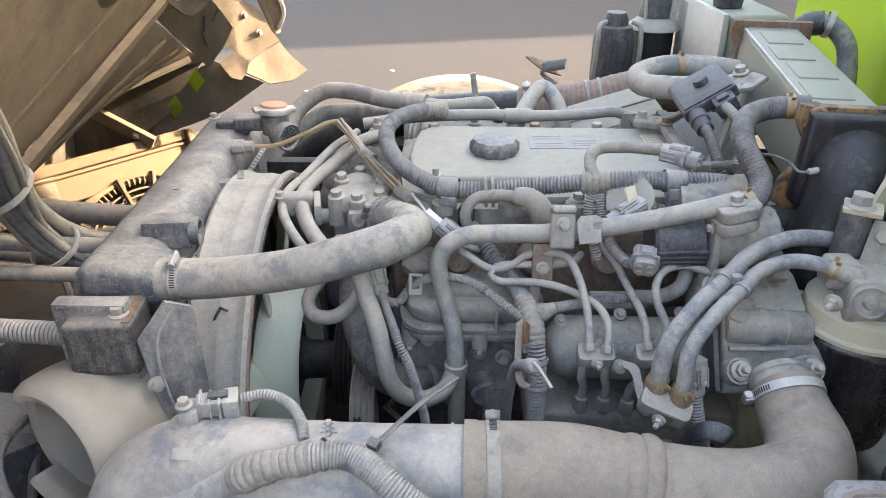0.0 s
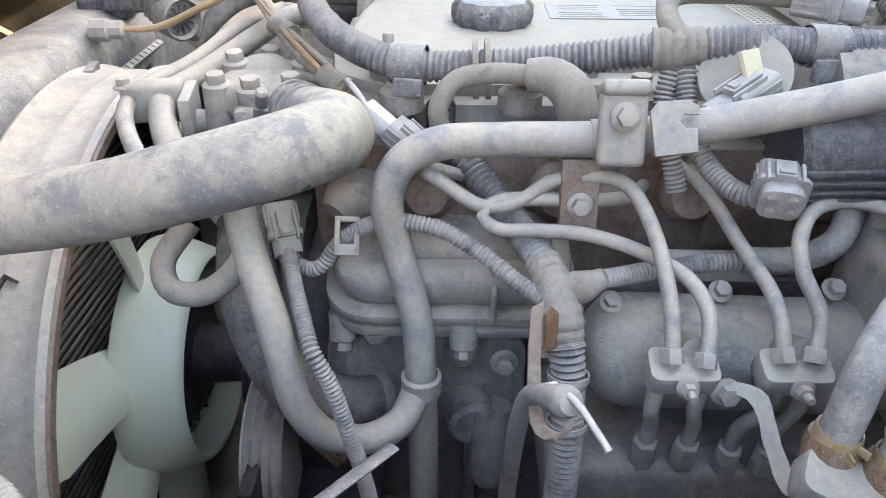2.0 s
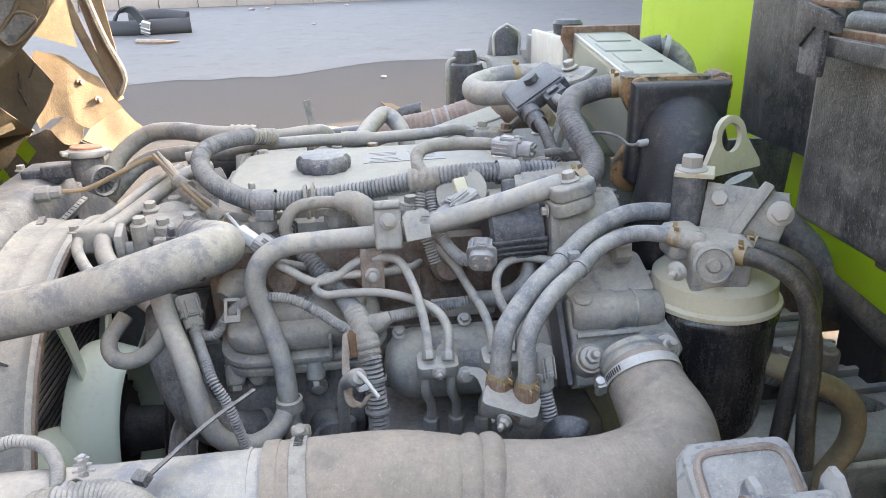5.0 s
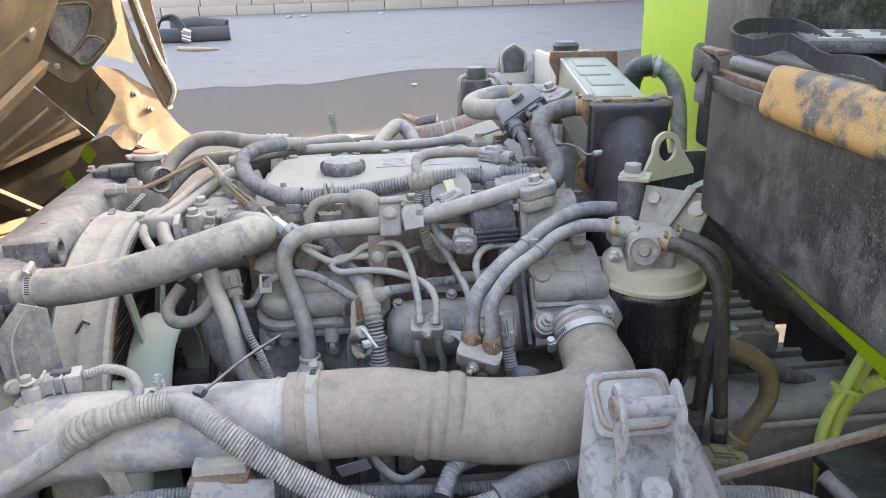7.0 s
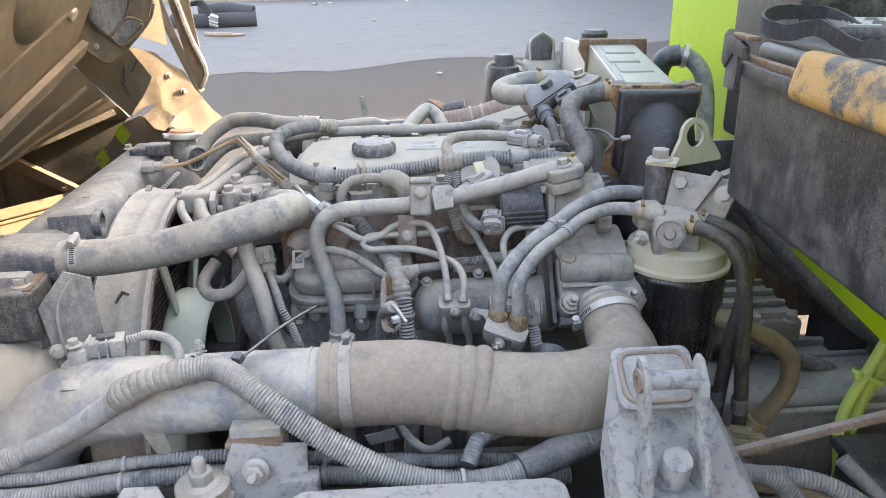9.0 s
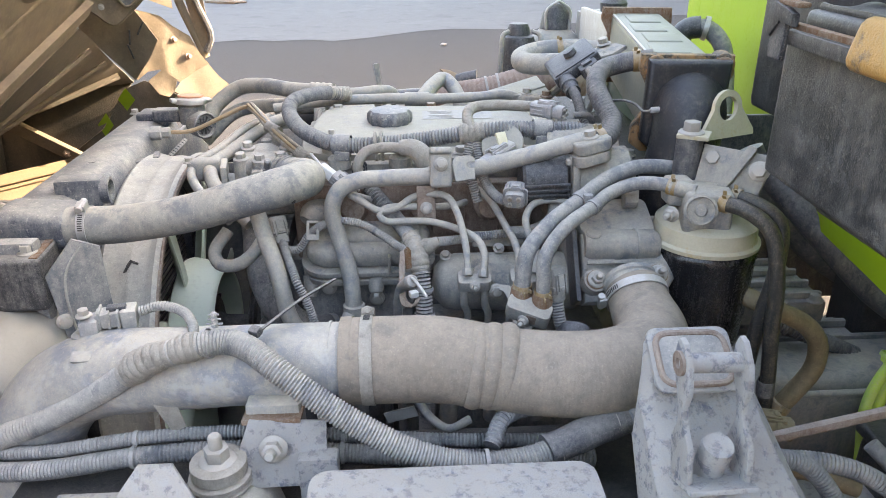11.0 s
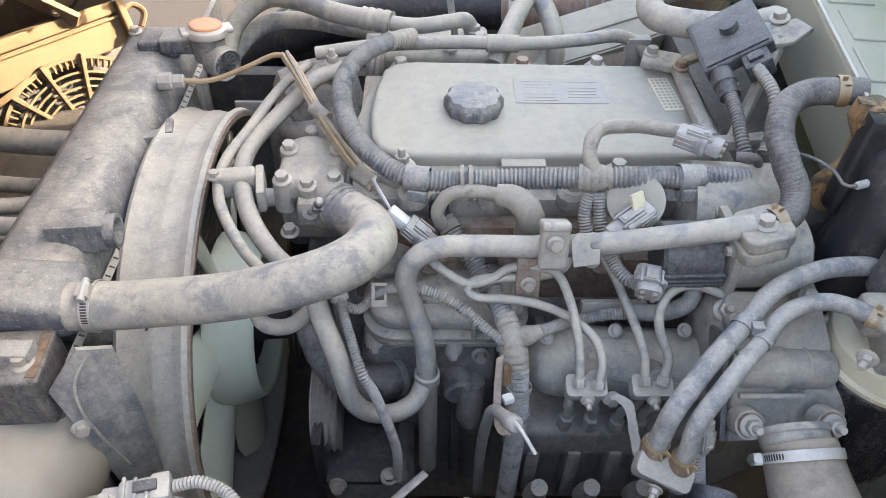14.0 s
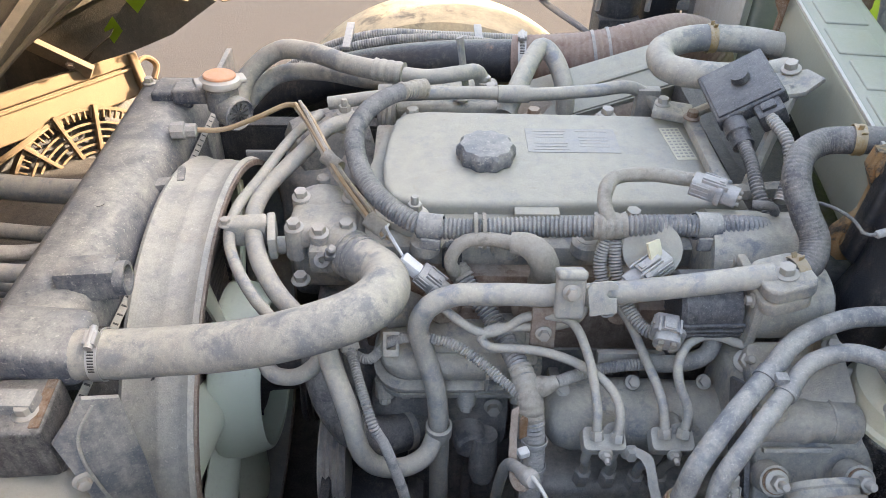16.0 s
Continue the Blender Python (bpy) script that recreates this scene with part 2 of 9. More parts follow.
MUD = material("muddy_black_hose", (0.022, 0.022, 0.023), 0.12, 0.35, 0.0, up=0.2, scale=110, bump=0.2, dust_color=(0.27, 0.22, 0.15))
WOOD = material("brown_stick", (0.20, 0.12, 0.075), 0.25, 0.8, 0.0, scale=40)


# ---- builders ----
HOME = {}


def finish(name, bm, mat, angle=38):
    bmesh.ops.recalc_face_normals(bm, faces=bm.faces)
    me = bpy.data.meshes.new(name)
    bm.to_mesh(me)
    bm.free()
    me.materials.append(mat)
    for p in me.polygons:
        p.use_smooth = True
    me.set_sharp_from_angle(angle=radians(angle))
    return me


def thing(name, at, label, category, group="", kind=""):
    ob = new(name)
    ob.location = at
    ob.empty_display_size = 0.02
    HOME[ob] = Vector(at)
    return tagged(ob, label, category, group, kind)


def part(name, bm, mat, parent, label=""):
    bmesh.ops.translate(bm, verts=bm.verts, vec=-HOME[parent])
    ob = new(name, finish(name, bm, mat))
    ob.parent = parent
    HOME[ob] = HOME[parent]
    return tagged(ob, label)


def single(name, bm, mat, at, label, category, group="", kind=""):
    bmesh.ops.translate(bm, verts=bm.verts, vec=-Vector(at))
    ob = new(name, finish(name, bm, mat))
    ob.location = at
    HOME[ob] = Vector(at)
    return tagged(ob, label, category, group, kind)


def aim(at, z, x=(1, 0, 0)):
    """A frame at a point, whose z axis follows z and whose x axis leans to x."""
    z = Vector(z).normalized()
    x = Vector(x)
    x = x - z * x.dot(z)
    if x.length < 1e-4:
        x = z.orthogonal()
    x.normalize()
    y = z.cross(x)
    m = Matrix((x, y, z)).transposed().to_4x4()
    m.translation = at
    return m


def join(bm, other, m=None):
    if m is not None:
        bmesh.ops.transform(other, matrix=m, verts=other.verts)
    me = bpy.data.meshes.new("scrap")
    other.to_mesh(me)
    other.free()
    bm.from_mesh(me)
    bpy.data.meshes.remove(me)
    return bm


def box(size, m=None, bevel=0.003, seg=2, bm=None):
    b = bmesh.new()
    bmesh.ops.create_cube(b, size=1)
    bmesh.ops.scale(b, vec=size, verts=b.verts)
    if bevel:
        bmesh.ops.bevel(b, geom=b.edges[:], offset=min(bevel, min(size) * 0.45), segments=seg, profile=0.6, affect="EDGES")
    return join(bm if bm else bmesh.new(), b, m)


def quad_sheet(corners, thick=0.006):
    """A flat sheet between four corners."""
    b = bmesh.new()
    b.faces.new([b.verts.new(c) for c in corners])
    bmesh.ops.solidify(b, geom=b.faces[:], thickness=thick)
    return b


def lathe(profile, m=None, seg=32, bm=None, sweep=360.0):
    """A turned shape: pairs of radius and height."""
    b = bmesh.new()
    full = sweep >= 359.9
    n = seg if full else seg + 1
    rings = []
    for r, z in profile:
        rings.append([b.verts.new((r * math.cos(radians(sweep) * k / seg), r * math.sin(radians(sweep) * k / seg), z)) for k in range(n)]
                     if r > 1e-6 else [b.verts.new((0, 0, z))])
    for lo, hi in zip(rings, rings[1:]):
        for k in range(seg):
            j = (k + 1) % n
            if len(lo) == 1 and len(hi) == 1:
                continue
            if len(lo) == 1:
                b.faces.new((lo[0], hi[j], hi[k]))
            elif len(hi) == 1:
                b.faces.new((lo[k], lo[j], hi[0]))
            else:
                b.faces.new((lo[k], lo[j], hi[j], hi[k]))
    return join(bm if bm else bmesh.new(), b, m)


def prism(outline, height, m=None, bevel=0.002, bm=None, seg=2):
    """A flat outline raised along z from 0 to height."""
    b = bmesh.new()
    low = [b.verts.new((x, y, 0)) for x, y in outline]
    f = b.faces.new(low)
    up = bmesh.ops.extrude_face_region(b, geom=[f])
    bmesh.ops.translate(b, vec=(0, 0, height), verts=[v for v in up["geom"] if isinstance(v, bmesh.types.BMVert)])
    bmesh.ops.recalc_face_normals(b, faces=b.faces)
    if bevel:
        bmesh.ops.bevel(b, geom=[e for e in b.edges if abs(e.verts[0].co.z - e.verts[1].co.z) < 1e-6], offset=bevel, segments=seg, profile=0.6, affect="EDGES")
    return join(bm if bm else bmesh.new(), b, m)


def rounded(w, h, r, n=5, cx=0.0, cy=0.0):
    """The outline of a rectangle with round corners."""
    out = []
    for sx, sy, a0 in ((1, 1, 0), (-1, 1, 90), (-1, -1, 180), (1, -1, 270)):
        for k in range(n + 1):
            a = radians(a0 + 90 * k / n)
            out.append((cx + sx * (w / 2 - r) + r * math.cos(a), cy + sy * (h / 2 - r) + r * math.sin(a)))
    return out


def spline(pts, step):
    """Even samples along a smooth line through the points."""
    p = [Vector(q) for q in pts]
    p = [2 * p[0] - p[1]] + p + [2 * p[-1] - p[-2]]
    raw = []
    for i in range(1, len(p) - 2):
        for k in range(16):
            t = k / 16
            t0 = (p[i] - p[i - 1]).length ** 0.5 or 1e-3
            t1 = (p[i + 1] - p[i]).length ** 0.5 or 1e-3
            t2 = (p[i + 2] - p[i + 1]).length ** 0.5 or 1e-3
            m1 = t1 * ((p[i] - p[i - 1]) / t0 - (p[i + 1] - p[i - 1]) / (t0 + t1) + (p[i + 1] - p[i]) / t1)
            m2 = t1 * ((p[i + 1] - p[i]) / t1 - (p[i + 2] - p[i]) / (t1 + t2) + (p[i + 2] - p[i + 1]) / t2)
            raw.append((2 * t ** 3 - 3 * t ** 2 + 1) * p[i] + (t ** 3 - 2 * t ** 2 + t) * m1 + (3 * t ** 2 - 2 * t ** 3) * p[i + 1] + (t ** 3 - t ** 2) * m2)
    raw.append(p[-2])
    total = sum((b - a).length for a, b in zip(raw, raw[1:]))
    n = max(2, round(total / step))
    out, i, gone = [raw[0]], 0, 0.0
    for k in range(1, n):
        want = total * k / n
        while gone + (raw[i + 1] - raw[i]).length < want:
            gone += (raw[i + 1] - raw[i]).length
            i += 1
        d = (raw[i + 1] - raw[i]).length
        out.append(raw[i].lerp(raw[i + 1], (want - gone) / d))
    out.append(raw[-1])
    return out, total


def tube(pts, r, seg=14, step=0.006, rib=0.0, depth=0.0, bm=None, flat=1.0, wall=0.0, wobble=0.0, ends=True):
    """A hose or pipe along a smooth line. r: a radius, or one for each point; rib: the pitch of corrugations, and their depth."""
    rs = r if isinstance(r, (list, tuple)) else [r] * len(pts)
    if rib:
        step = rib / 4
    line_pts, total = spline(pts, step)
    b = bmesh.new()
    along = [0.0]
    ctrl = [Vector(p) for p in pts]
    for a, c in zip(ctrl, ctrl[1:]):
        along.append(along[-1] + (c - a).length)
    rings, side = [], None
    count = len(line_pts)
    for i, p in enumerate(line_pts):
        d = (line_pts[min(i + 1, count - 1)] - line_pts[max(i - 1, 0)]).normalized()
        side = d.orthogonal().normalized() if side is None else (side - d * side.dot(d)).normalized()
        up = d.cross(side)
        rad = float(np.interp(i / (count - 1) * along[-1], along, rs))
        if rib:
            rad -= depth * (0.0, 0.35, 1.0, 0.35)[i % 4]
        if wobble:
            rad *= 1 + wobble * noise.noise(p * 45)
        rings.append([b.verts.new(p + rad * (math.cos(2 * math.pi * k / seg) * side + flat * math.sin(2 * math.pi * k / seg) * up)) for k in range(seg)])
    for lo, hi in zip(rings, rings[1:]):
        for k in range(seg):
            b.faces.new((lo[k], lo[(k + 1) % seg], hi[(k + 1) % seg], hi[k]))
    if ends:
        b.faces.new(rings[0])
        b.faces.new(rings[-1])
    return join(bm if bm else bmesh.new(), b)


def ribbon(pts, width, thick=0.003, up=(0, 0, 1), step=0.006):
    """A strap standing on its edge along a smooth line."""
    line_pts, total = spline(pts, step)
    b = bmesh.new()
    rows = []
    up = Vector(up)
    for i, p in enumerate(line_pts):
        d = (line_pts[min(i + 1, len(line_pts) - 1)] - line_pts[max(i - 1, 0)]).normalized()
        out = d.cross(up).normalized() * thick / 2
        h = up * width / 2 * (1 + 0.05 * math.sin(i * 1.9))
        rows.append([b.verts.new(q) for q in (p - h - out, p - h + out, p + h + out, p + h - out)])
    for lo, hi in zip(rows, rows[1:]):
        for k in range(4):
            b.faces.new((lo[k], lo[(k + 1) % 4], hi[(k + 1) % 4], hi[k]))
    b.faces.new(rows[0])
    b.faces.new(rows[-1])
    return b


def hex_bolt_mesh(name, mat, flange=True, tip=False):
    """A bolt head of unit size: its radius is 1, its axis z."""
    b = bmesh.new()
    if flange:
        lathe([(0, -0.02), (1.45, -0.02), (1.45, 0.16), (1.15, 0.36), (0, 0.36)], seg=20, bm=b)
    hexa = [(math.cos(radians(60 * k)), math.sin(radians(60 * k))) for k in range(6)]
    prism(hexa, 1.15, pose(0, 0, 0.2), 0.1, bm=b)
    if tip:
        lathe([(0, 1.3), (0.55, 1.3), (0.55, 2.3), (0.42, 2.5), (0, 2.5)], seg=12, bm=b)
    return finish(name, b, mat)


BOLTS = {"plain": hex_bolt_mesh("bolt", BOLT), "rust": hex_bolt_mesh("bolt", BOLT_RUST), "stud": hex_bolt_mesh("bolt", BOLT, tip=True)}


def bolt(parent, at, axis=(0, 0, 1), size=0.006, kind="plain", name="bolt"):
    ob = new(name, BOLTS[kind])
    ob.parent = parent
    ob.matrix_local = Matrix.Translation(-HOME[parent]) @ aim(at, axis) @ Matrix.Diagonal((size, size, size, 1))
    HOME[ob] = HOME[parent]
    return ob


def band(parent, at, axis, r, width=0.009, mat=None, screw=(0, 0, 1), name="hose_clamp", label=""):
    """A worm-drive hose clamp with its screw housing, slots and screw."""
    m = aim(at, axis, screw)
    b = lathe([(r, -width / 2), (r + 0.0012, -width / 2), (r + 0.0012, width / 2), (r, width / 2), (r, -width / 2)], m, 36)
    c = part(name, b, mat or CLAMP, parent, label)
    for k in range(-11, 12):
        if abs(k) > 3:
            part("slot", box((0.0009, 0.0015, width * 0.55), m @ pose(0, 0, 0, 0, 0, 0.16 / r * k) @ pose(r + 0.0011, 0, 0), 0), IRON_DARK, c)
    s = box((0.009, 0.016, width * 1.15), m @ pose(r + 0.005, 0, 0), 0.002)
    lathe([(0, -0.012), (0.0042, -0.012), (0.0042, 0.012), (0.003, 0.0135), (0, 0.0135)], m @ pose(r + 0.006, 0, 0, 90), 14, bm=s)
    part("screw", s, mat or CLAMP, c)
    return c


def spring_clip(parent, at, axis, r, ear=(0, 0, 1), mat=None):
    """A tan spring hose clip with two ears."""
    m = aim(at, axis, ear)
    b = lathe([(r, -0.0050), (r + 0.0010, -0.0054), (r + 0.0016, -0.003), (r + 0.0010, 0.0), (r + 0.0016, 0.003), (r + 0.0010, 0.0054), (r, 0.0050), (r, -0.0050)], m, 28)
    for s in (-1, 1):
        box((0.0065, 0.0014, 0.005), m @ pose(r + 0.0035, 0.0035 * s, 0.0015 * s, 0, 0, 14 * s), 0.0004, bm=b)
    return part("spring_clip", b, mat or BRASS, parent)


def tie(bm, at, axis, r, w=0.004):
    return lathe([(r, -w / 2), (r + 0.0012, -w / 2), (r + 0.0012, w / 2), (r, w / 2), (r, -w / 2)], aim(at, axis), 24, bm=bm)


# ---- ground, kerb and what lies on the road ----
GROUND = 0.38


def ground_sheet():
    b = bmesh.new()
    xs = [-400, -60, -20, -10, -5, -2, 0, 2, 5, 10, 20, 60, 400]
    ys = [-400, -40, -10, -3, 0, 2.4, 4, 6, 8, 13, 24, 60, 400]
    rows = [[b.verts.new((x, y, GROUND)) for x in xs] for y in ys]
    for lo, hi in zip(rows, rows[1:]):
        for k in range(len(xs) - 1):
            b.faces.new((lo[k], lo[k + 1], hi[k + 1], hi[k]))
    return b


single("ground", ground_sheet(), ASPHALT, (0, 0, GROUND), "worn grey asphalt yard and road with scattered grit", "ground", kind="structure")


def damp_patch():
    b = bmesh.new()
    n = 140
    near, far = [], []
    for k in range(n + 1):
        x = -24 + 48 * k / n
        y = 8.7 + 0.34 * max(0, x + 1.4) + 0.03 * max(0, x - 2) ** 2 + 0.42 * noise.noise(Vector((x * 0.9, 0, 0))) + 0.2 * noise.noise(Vector((x * 3.1, 3, 0)))
        y = min(y, 22.5)
        near.append(b.verts.new((x, y, GROUND + 0.004)))
        far.append(b.verts.new((x, 23.4, GROUND + 0.004)))
    for k in range(n):
        b.faces.new((near[k], near[k + 1], far[k + 1], far[k]))
    return b


single("road", damp_patch(), WET, (0, 12, GROUND), "damp pale tarmac with a ragged wet edge", "road", kind="structure")


def kerb():
    k = thing("kerb", (0, 23.6, GROUND), "low kerb of pinkish stone blocks in two courses", "kerb", kind="structure")
    me = finish("kerb_block", box((1.08, 0.5, 0.28), None, 0.02), KERB)
    cap = finish("kerb_block", box((1.48, 0.5, 0.225), None, 0.02), KERB)
    for row, (mesh, w, z) in enumerate(((me, 1.10, 0.13), (cap, 1.50, 0.386))):
        for i in range(-16, 16):
            o = new("kerb_block", mesh)
            o.parent = k
            o.location = (i * w + 0.36 * row, 0.03 * row, z + 0.006 * math.sin(7 * i))
    b = box((110, 25, 0.3), pose(0, 36.4, GROUND + 0.34), 0)
    part("pavement", b, KERB, k)
    return k


kerb()


def strap_roll():
    z = GROUND
    t = thing("folded_strap", (-3.3, 14.9, z), "folded black rubber strap with a buckle on the road", "strap")
    part("strap_body", tube([(-4.25, 15.1, z + 0.12), (-3.8, 14.95, z + 0.11), (-3.2, 14.95, z + 0.12), (-2.62, 15.05, z + 0.13)], 0.17, 14, 0.06, flat=0.75, wobble=0.05), WEB, t)
    part("upper_fold", tube([(-3.75, 15.2, z + 0.26), (-3.3, 15.25, z + 0.32), (-2.68, 15.1, z + 0.26)], 0.14, 14, 0.06, flat=0.6, wobble=0.05), WEB, t)
    part("strap_loop", ribbon([(-4.0, 15.05, z + 0.22), (-3.85, 14.95, z + 0.42), (-3.62, 14.85, z + 0.46), (-3.45, 14.75, z + 0.30), (-3.3, 14.6, z + 0.06)], 0.20, 0.04, (0.6, -0.6, 0.5), 0.04), WEB, t)
    part("buckle", box((0.15, 0.07, 0.26), pose(-3.33, 14.55, z + 0.15, 30, 20, 0), 0.015), CLAMP, t)
    for k in range(3):
        part("buckle_bar", box((0.17, 0.04, 0.018), pose(-3.33, 14.51, z + 0.08 + 0.06 * k, 30, 20, 0), 0.004), CLAMP, t)


strap_roll()
single("stick", tube([(-3.2, 13.3, GROUND + 0.03), (-2.8, 13.05, GROUND + 0.035), (-2.5, 13.15, GROUND + 0.025)], [0.045, 0.04, 0.015], 8, 0.05, wobble=0.4),
       WOOD, (-2.85, 13.15, GROUND), "dry brown stick lying on the road", "stick")


def pebble(x, y, r):
    b = bmesh.new()
    bmesh.ops.create_icosphere(b, subdivisions=2, radius=r)
    for v in b.verts:
        v.co *= 1 + 0.4 * noise.noise(v.co * 30 + Vector((x, y, 0)))
        v.co.z *= 0.5
    bmesh.ops.translate(b, verts=b.verts, vec=(x, y, GROUND + r * 0.3))
    return single("pebble", b, KERB, (x, y, GROUND), "small pale pebble on the asphalt", "pebble", "pebbles on the road")


for px_, py_, pr_ in ((0.57, 8.3, 0.035), (-2.1, 21.0, 0.09), (-4.6, 21.4, 0.09), (-1.7, 21.2, 0.08), (0.4, 21.3, 0.07), (-0.35, 15.6, 0.05), (-0.9, 4.6, 0.02), (-0.4, 5.1, 0.018), (0.2, 4.3, 0.016)):
    pebble(px_, py_, pr_)

# ---- truck: frame rails and running gear under the engine ----


def frame_rail(y, h, name_label):
    t = thing("frame_rail", (0.6, y, h - 0.11), name_label, "chassis rail", "chassis rails")
    b = box((4.2, 0.008, 0.22), pose(0.9, y, h), 0.002)
    for z in (h - 0.105, h + 0.105):
        box((4.2, 0.07, 0.008), pose(0.9, y + (0.031 if y < 1 else -0.031), z), 0.002, bm=b)
    part("rail", b, FRAME_PAINT, t)
    for k in range(10):
        bolt(t, (-0.9 + 0.35 * k, y - 0.004, h), (0, -1, 0), 0.011)
    return t


frame_rail(0.62, 0.82, "grey-blue painted steel chassis rail with dust")
frame_rail(1.52, 0.60, "grey-blue painted steel chassis rail on the far side")
single("crossmember", box((0.12, 0.89, 0.10), pose(-0.43, 1.07, 0.65), 0.01), IRON_DARK, (-0.43, 1.07, 0.60), "dark grimy steel crossmember under the radiator", "crossmember")
single("rear_crossmember", box((0.12, 0.89, 0.10), pose(1.45, 1.07, 0.80), 0.01), FRAME_PAINT, (1.45, 1.07, 0.75), "painted steel crossmember behind the gearbox", "crossmember")
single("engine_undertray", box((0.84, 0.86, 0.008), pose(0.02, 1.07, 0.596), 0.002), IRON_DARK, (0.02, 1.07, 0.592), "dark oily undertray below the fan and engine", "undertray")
# dark sheet added to keep lit ground out of the gap by the engine
t_ = thing("far_dark_sheet", (0.02, 1.462, 0.595), "dark sheet added along the far side of the engine to hide lit ground", "fender")
part("sheet", box((0.80, 0.008, 0.58), pose(0.02, 1.462, 0.885), 0.002), IRON_DARK, t_)
part("folded_top", box((0.80, 0.030, 0.008), pose(0.02, 1.474, 1.177), 0.002), IRON_DARK, t_)


def wheel(x, y, side, label, r=0.42):
    t = thing("wheel", (x, y, GROUND), label, "wheel", "truck wheels")
    m = aim((x, y, GROUND + r), (0, side, 0))
    prof = [(0.21, -0.10), (0.30, -0.112), (r - 0.030, -0.106), (r - 0.010, -0.085), (r - 0.004, 0), (r - 0.010, 0.085), (r - 0.030, 0.106), (0.30, 0.112), (0.21, 0.10), (0.21, -0.10)]
    part("tyre", lathe(prof, m, 72), TYRE, t, "dusty black tyre with a blocky tread")
    lug = finish("tread_block", box((0.008, 0.0285, 0.036), None, 0.0015, 1), TYRE)
    for k in range(84):
        for s in (-2, -1, 0, 1, 2):
            if x > 2 or y < 1 or abs((k + 21) % 84 - 42) > 30:
                continue
            o = new("tread_block", lug)
            o.parent = t
            o.matrix_local = Matrix.Translation(-HOME[t]) @ m @ pose(0, 0, 0, 0, 0, 360 / 84 * (k + 0.5 * (s % 2))) @ pose(r - 0.002 - 0.0022 * s * s, 0, 0.0395 * s, 16 * (1 if s % 2 else -1))
    part("rim", lathe([(0, 0.02), (0.09, 0.02), (0.12, 0.05), (0.19, 0.03), (0.212, 0.09), (0.212, -0.09), (0, -0.09)], m, 48), FRAME_PAINT, t)
    return t


wheel(0.03, 1.94, 1, "dusty front wheel with a sunlit tan tread")
wheel(0.03, 0.17, -1, "dusty front wheel under the near side of the frame")
# rear wheels are out of view; they keep low sun off the ground
wheel(2.75, 1.90, 1, "unseen rear wheel under the cargo body, added to block low sun")
wheel(2.75, 0.26, -1, "unseen rear wheel under the cargo body, added to block low sun")


def underbody():
    """Tanks and axle below the cargo body, out of view, added to block low sun."""
    t = thing("unseen_fuel_tank", (2.06, 1.78, 0.48), "unseen steel fuel tank added below the cargo body to block low sun", "tank")
    part("shell", box((0.50, 0.36, 0.44), pose(2.06, 1.76, 0.75), 0.06, 4), IRON_DARK, t)
    for x in (1.93, 2.19):
        part("tank_strap", box((0.05, 0.37, 0.45), pose(x, 1.76, 0.75), 0.062, 4), STEEL_DK, t)
        part("hanger", box((0.06, 0.12, 0.40), pose(x, 1.56, 0.86), 0.004), IRON_DARK, t)
    t = thing("unseen_air_tank", (1.6, 0.36, 0.55), "unseen air tank added below the cargo body to block low sun", "tank")
    part("shell", lathe([(0, 0), (0.08, 0.01), (0.14, 0.05), (0.14, 0.85), (0.08, 0.89), (0, 0.90)], aim((1.25, 0.34, 0.76), (1, 0, 0)), 32), IRON_DARK, t)
    part("hanger", box((0.30, 0.20, 0.14), pose(1.7, 0.50, 0.86), 0.004), IRON_DARK, t)
    t = thing("rear_axle", (2.75, 1.08, 0.62), "dark dusty rear axle with its differential", "axle")
    part("tube", lathe([(0, -0.75), (0.07, -0.75), (0.07, -0.2), (0.18, -0.1), (0.18, 0.1), (0.07, 0.2), (0.07, 0.75), (0, 0.75)], aim((2.75, 1.08, GROUND + 0.42), (0, 1, 0)), 28), IRON_DARK, t)
    t = thing("prop_shaft", (1.7, 1.08, 0.70), "dark dusty propeller shaft behind the gearbox", "shaft")
    part("shaft", lathe([(0, 0), (0.045, 0), (0.045, 1.85), (0, 1.85)], aim((0.80, 1.06, 0.89), (1, 0.01, -0.045)), 24), IRON_DARK, t)


underbody()


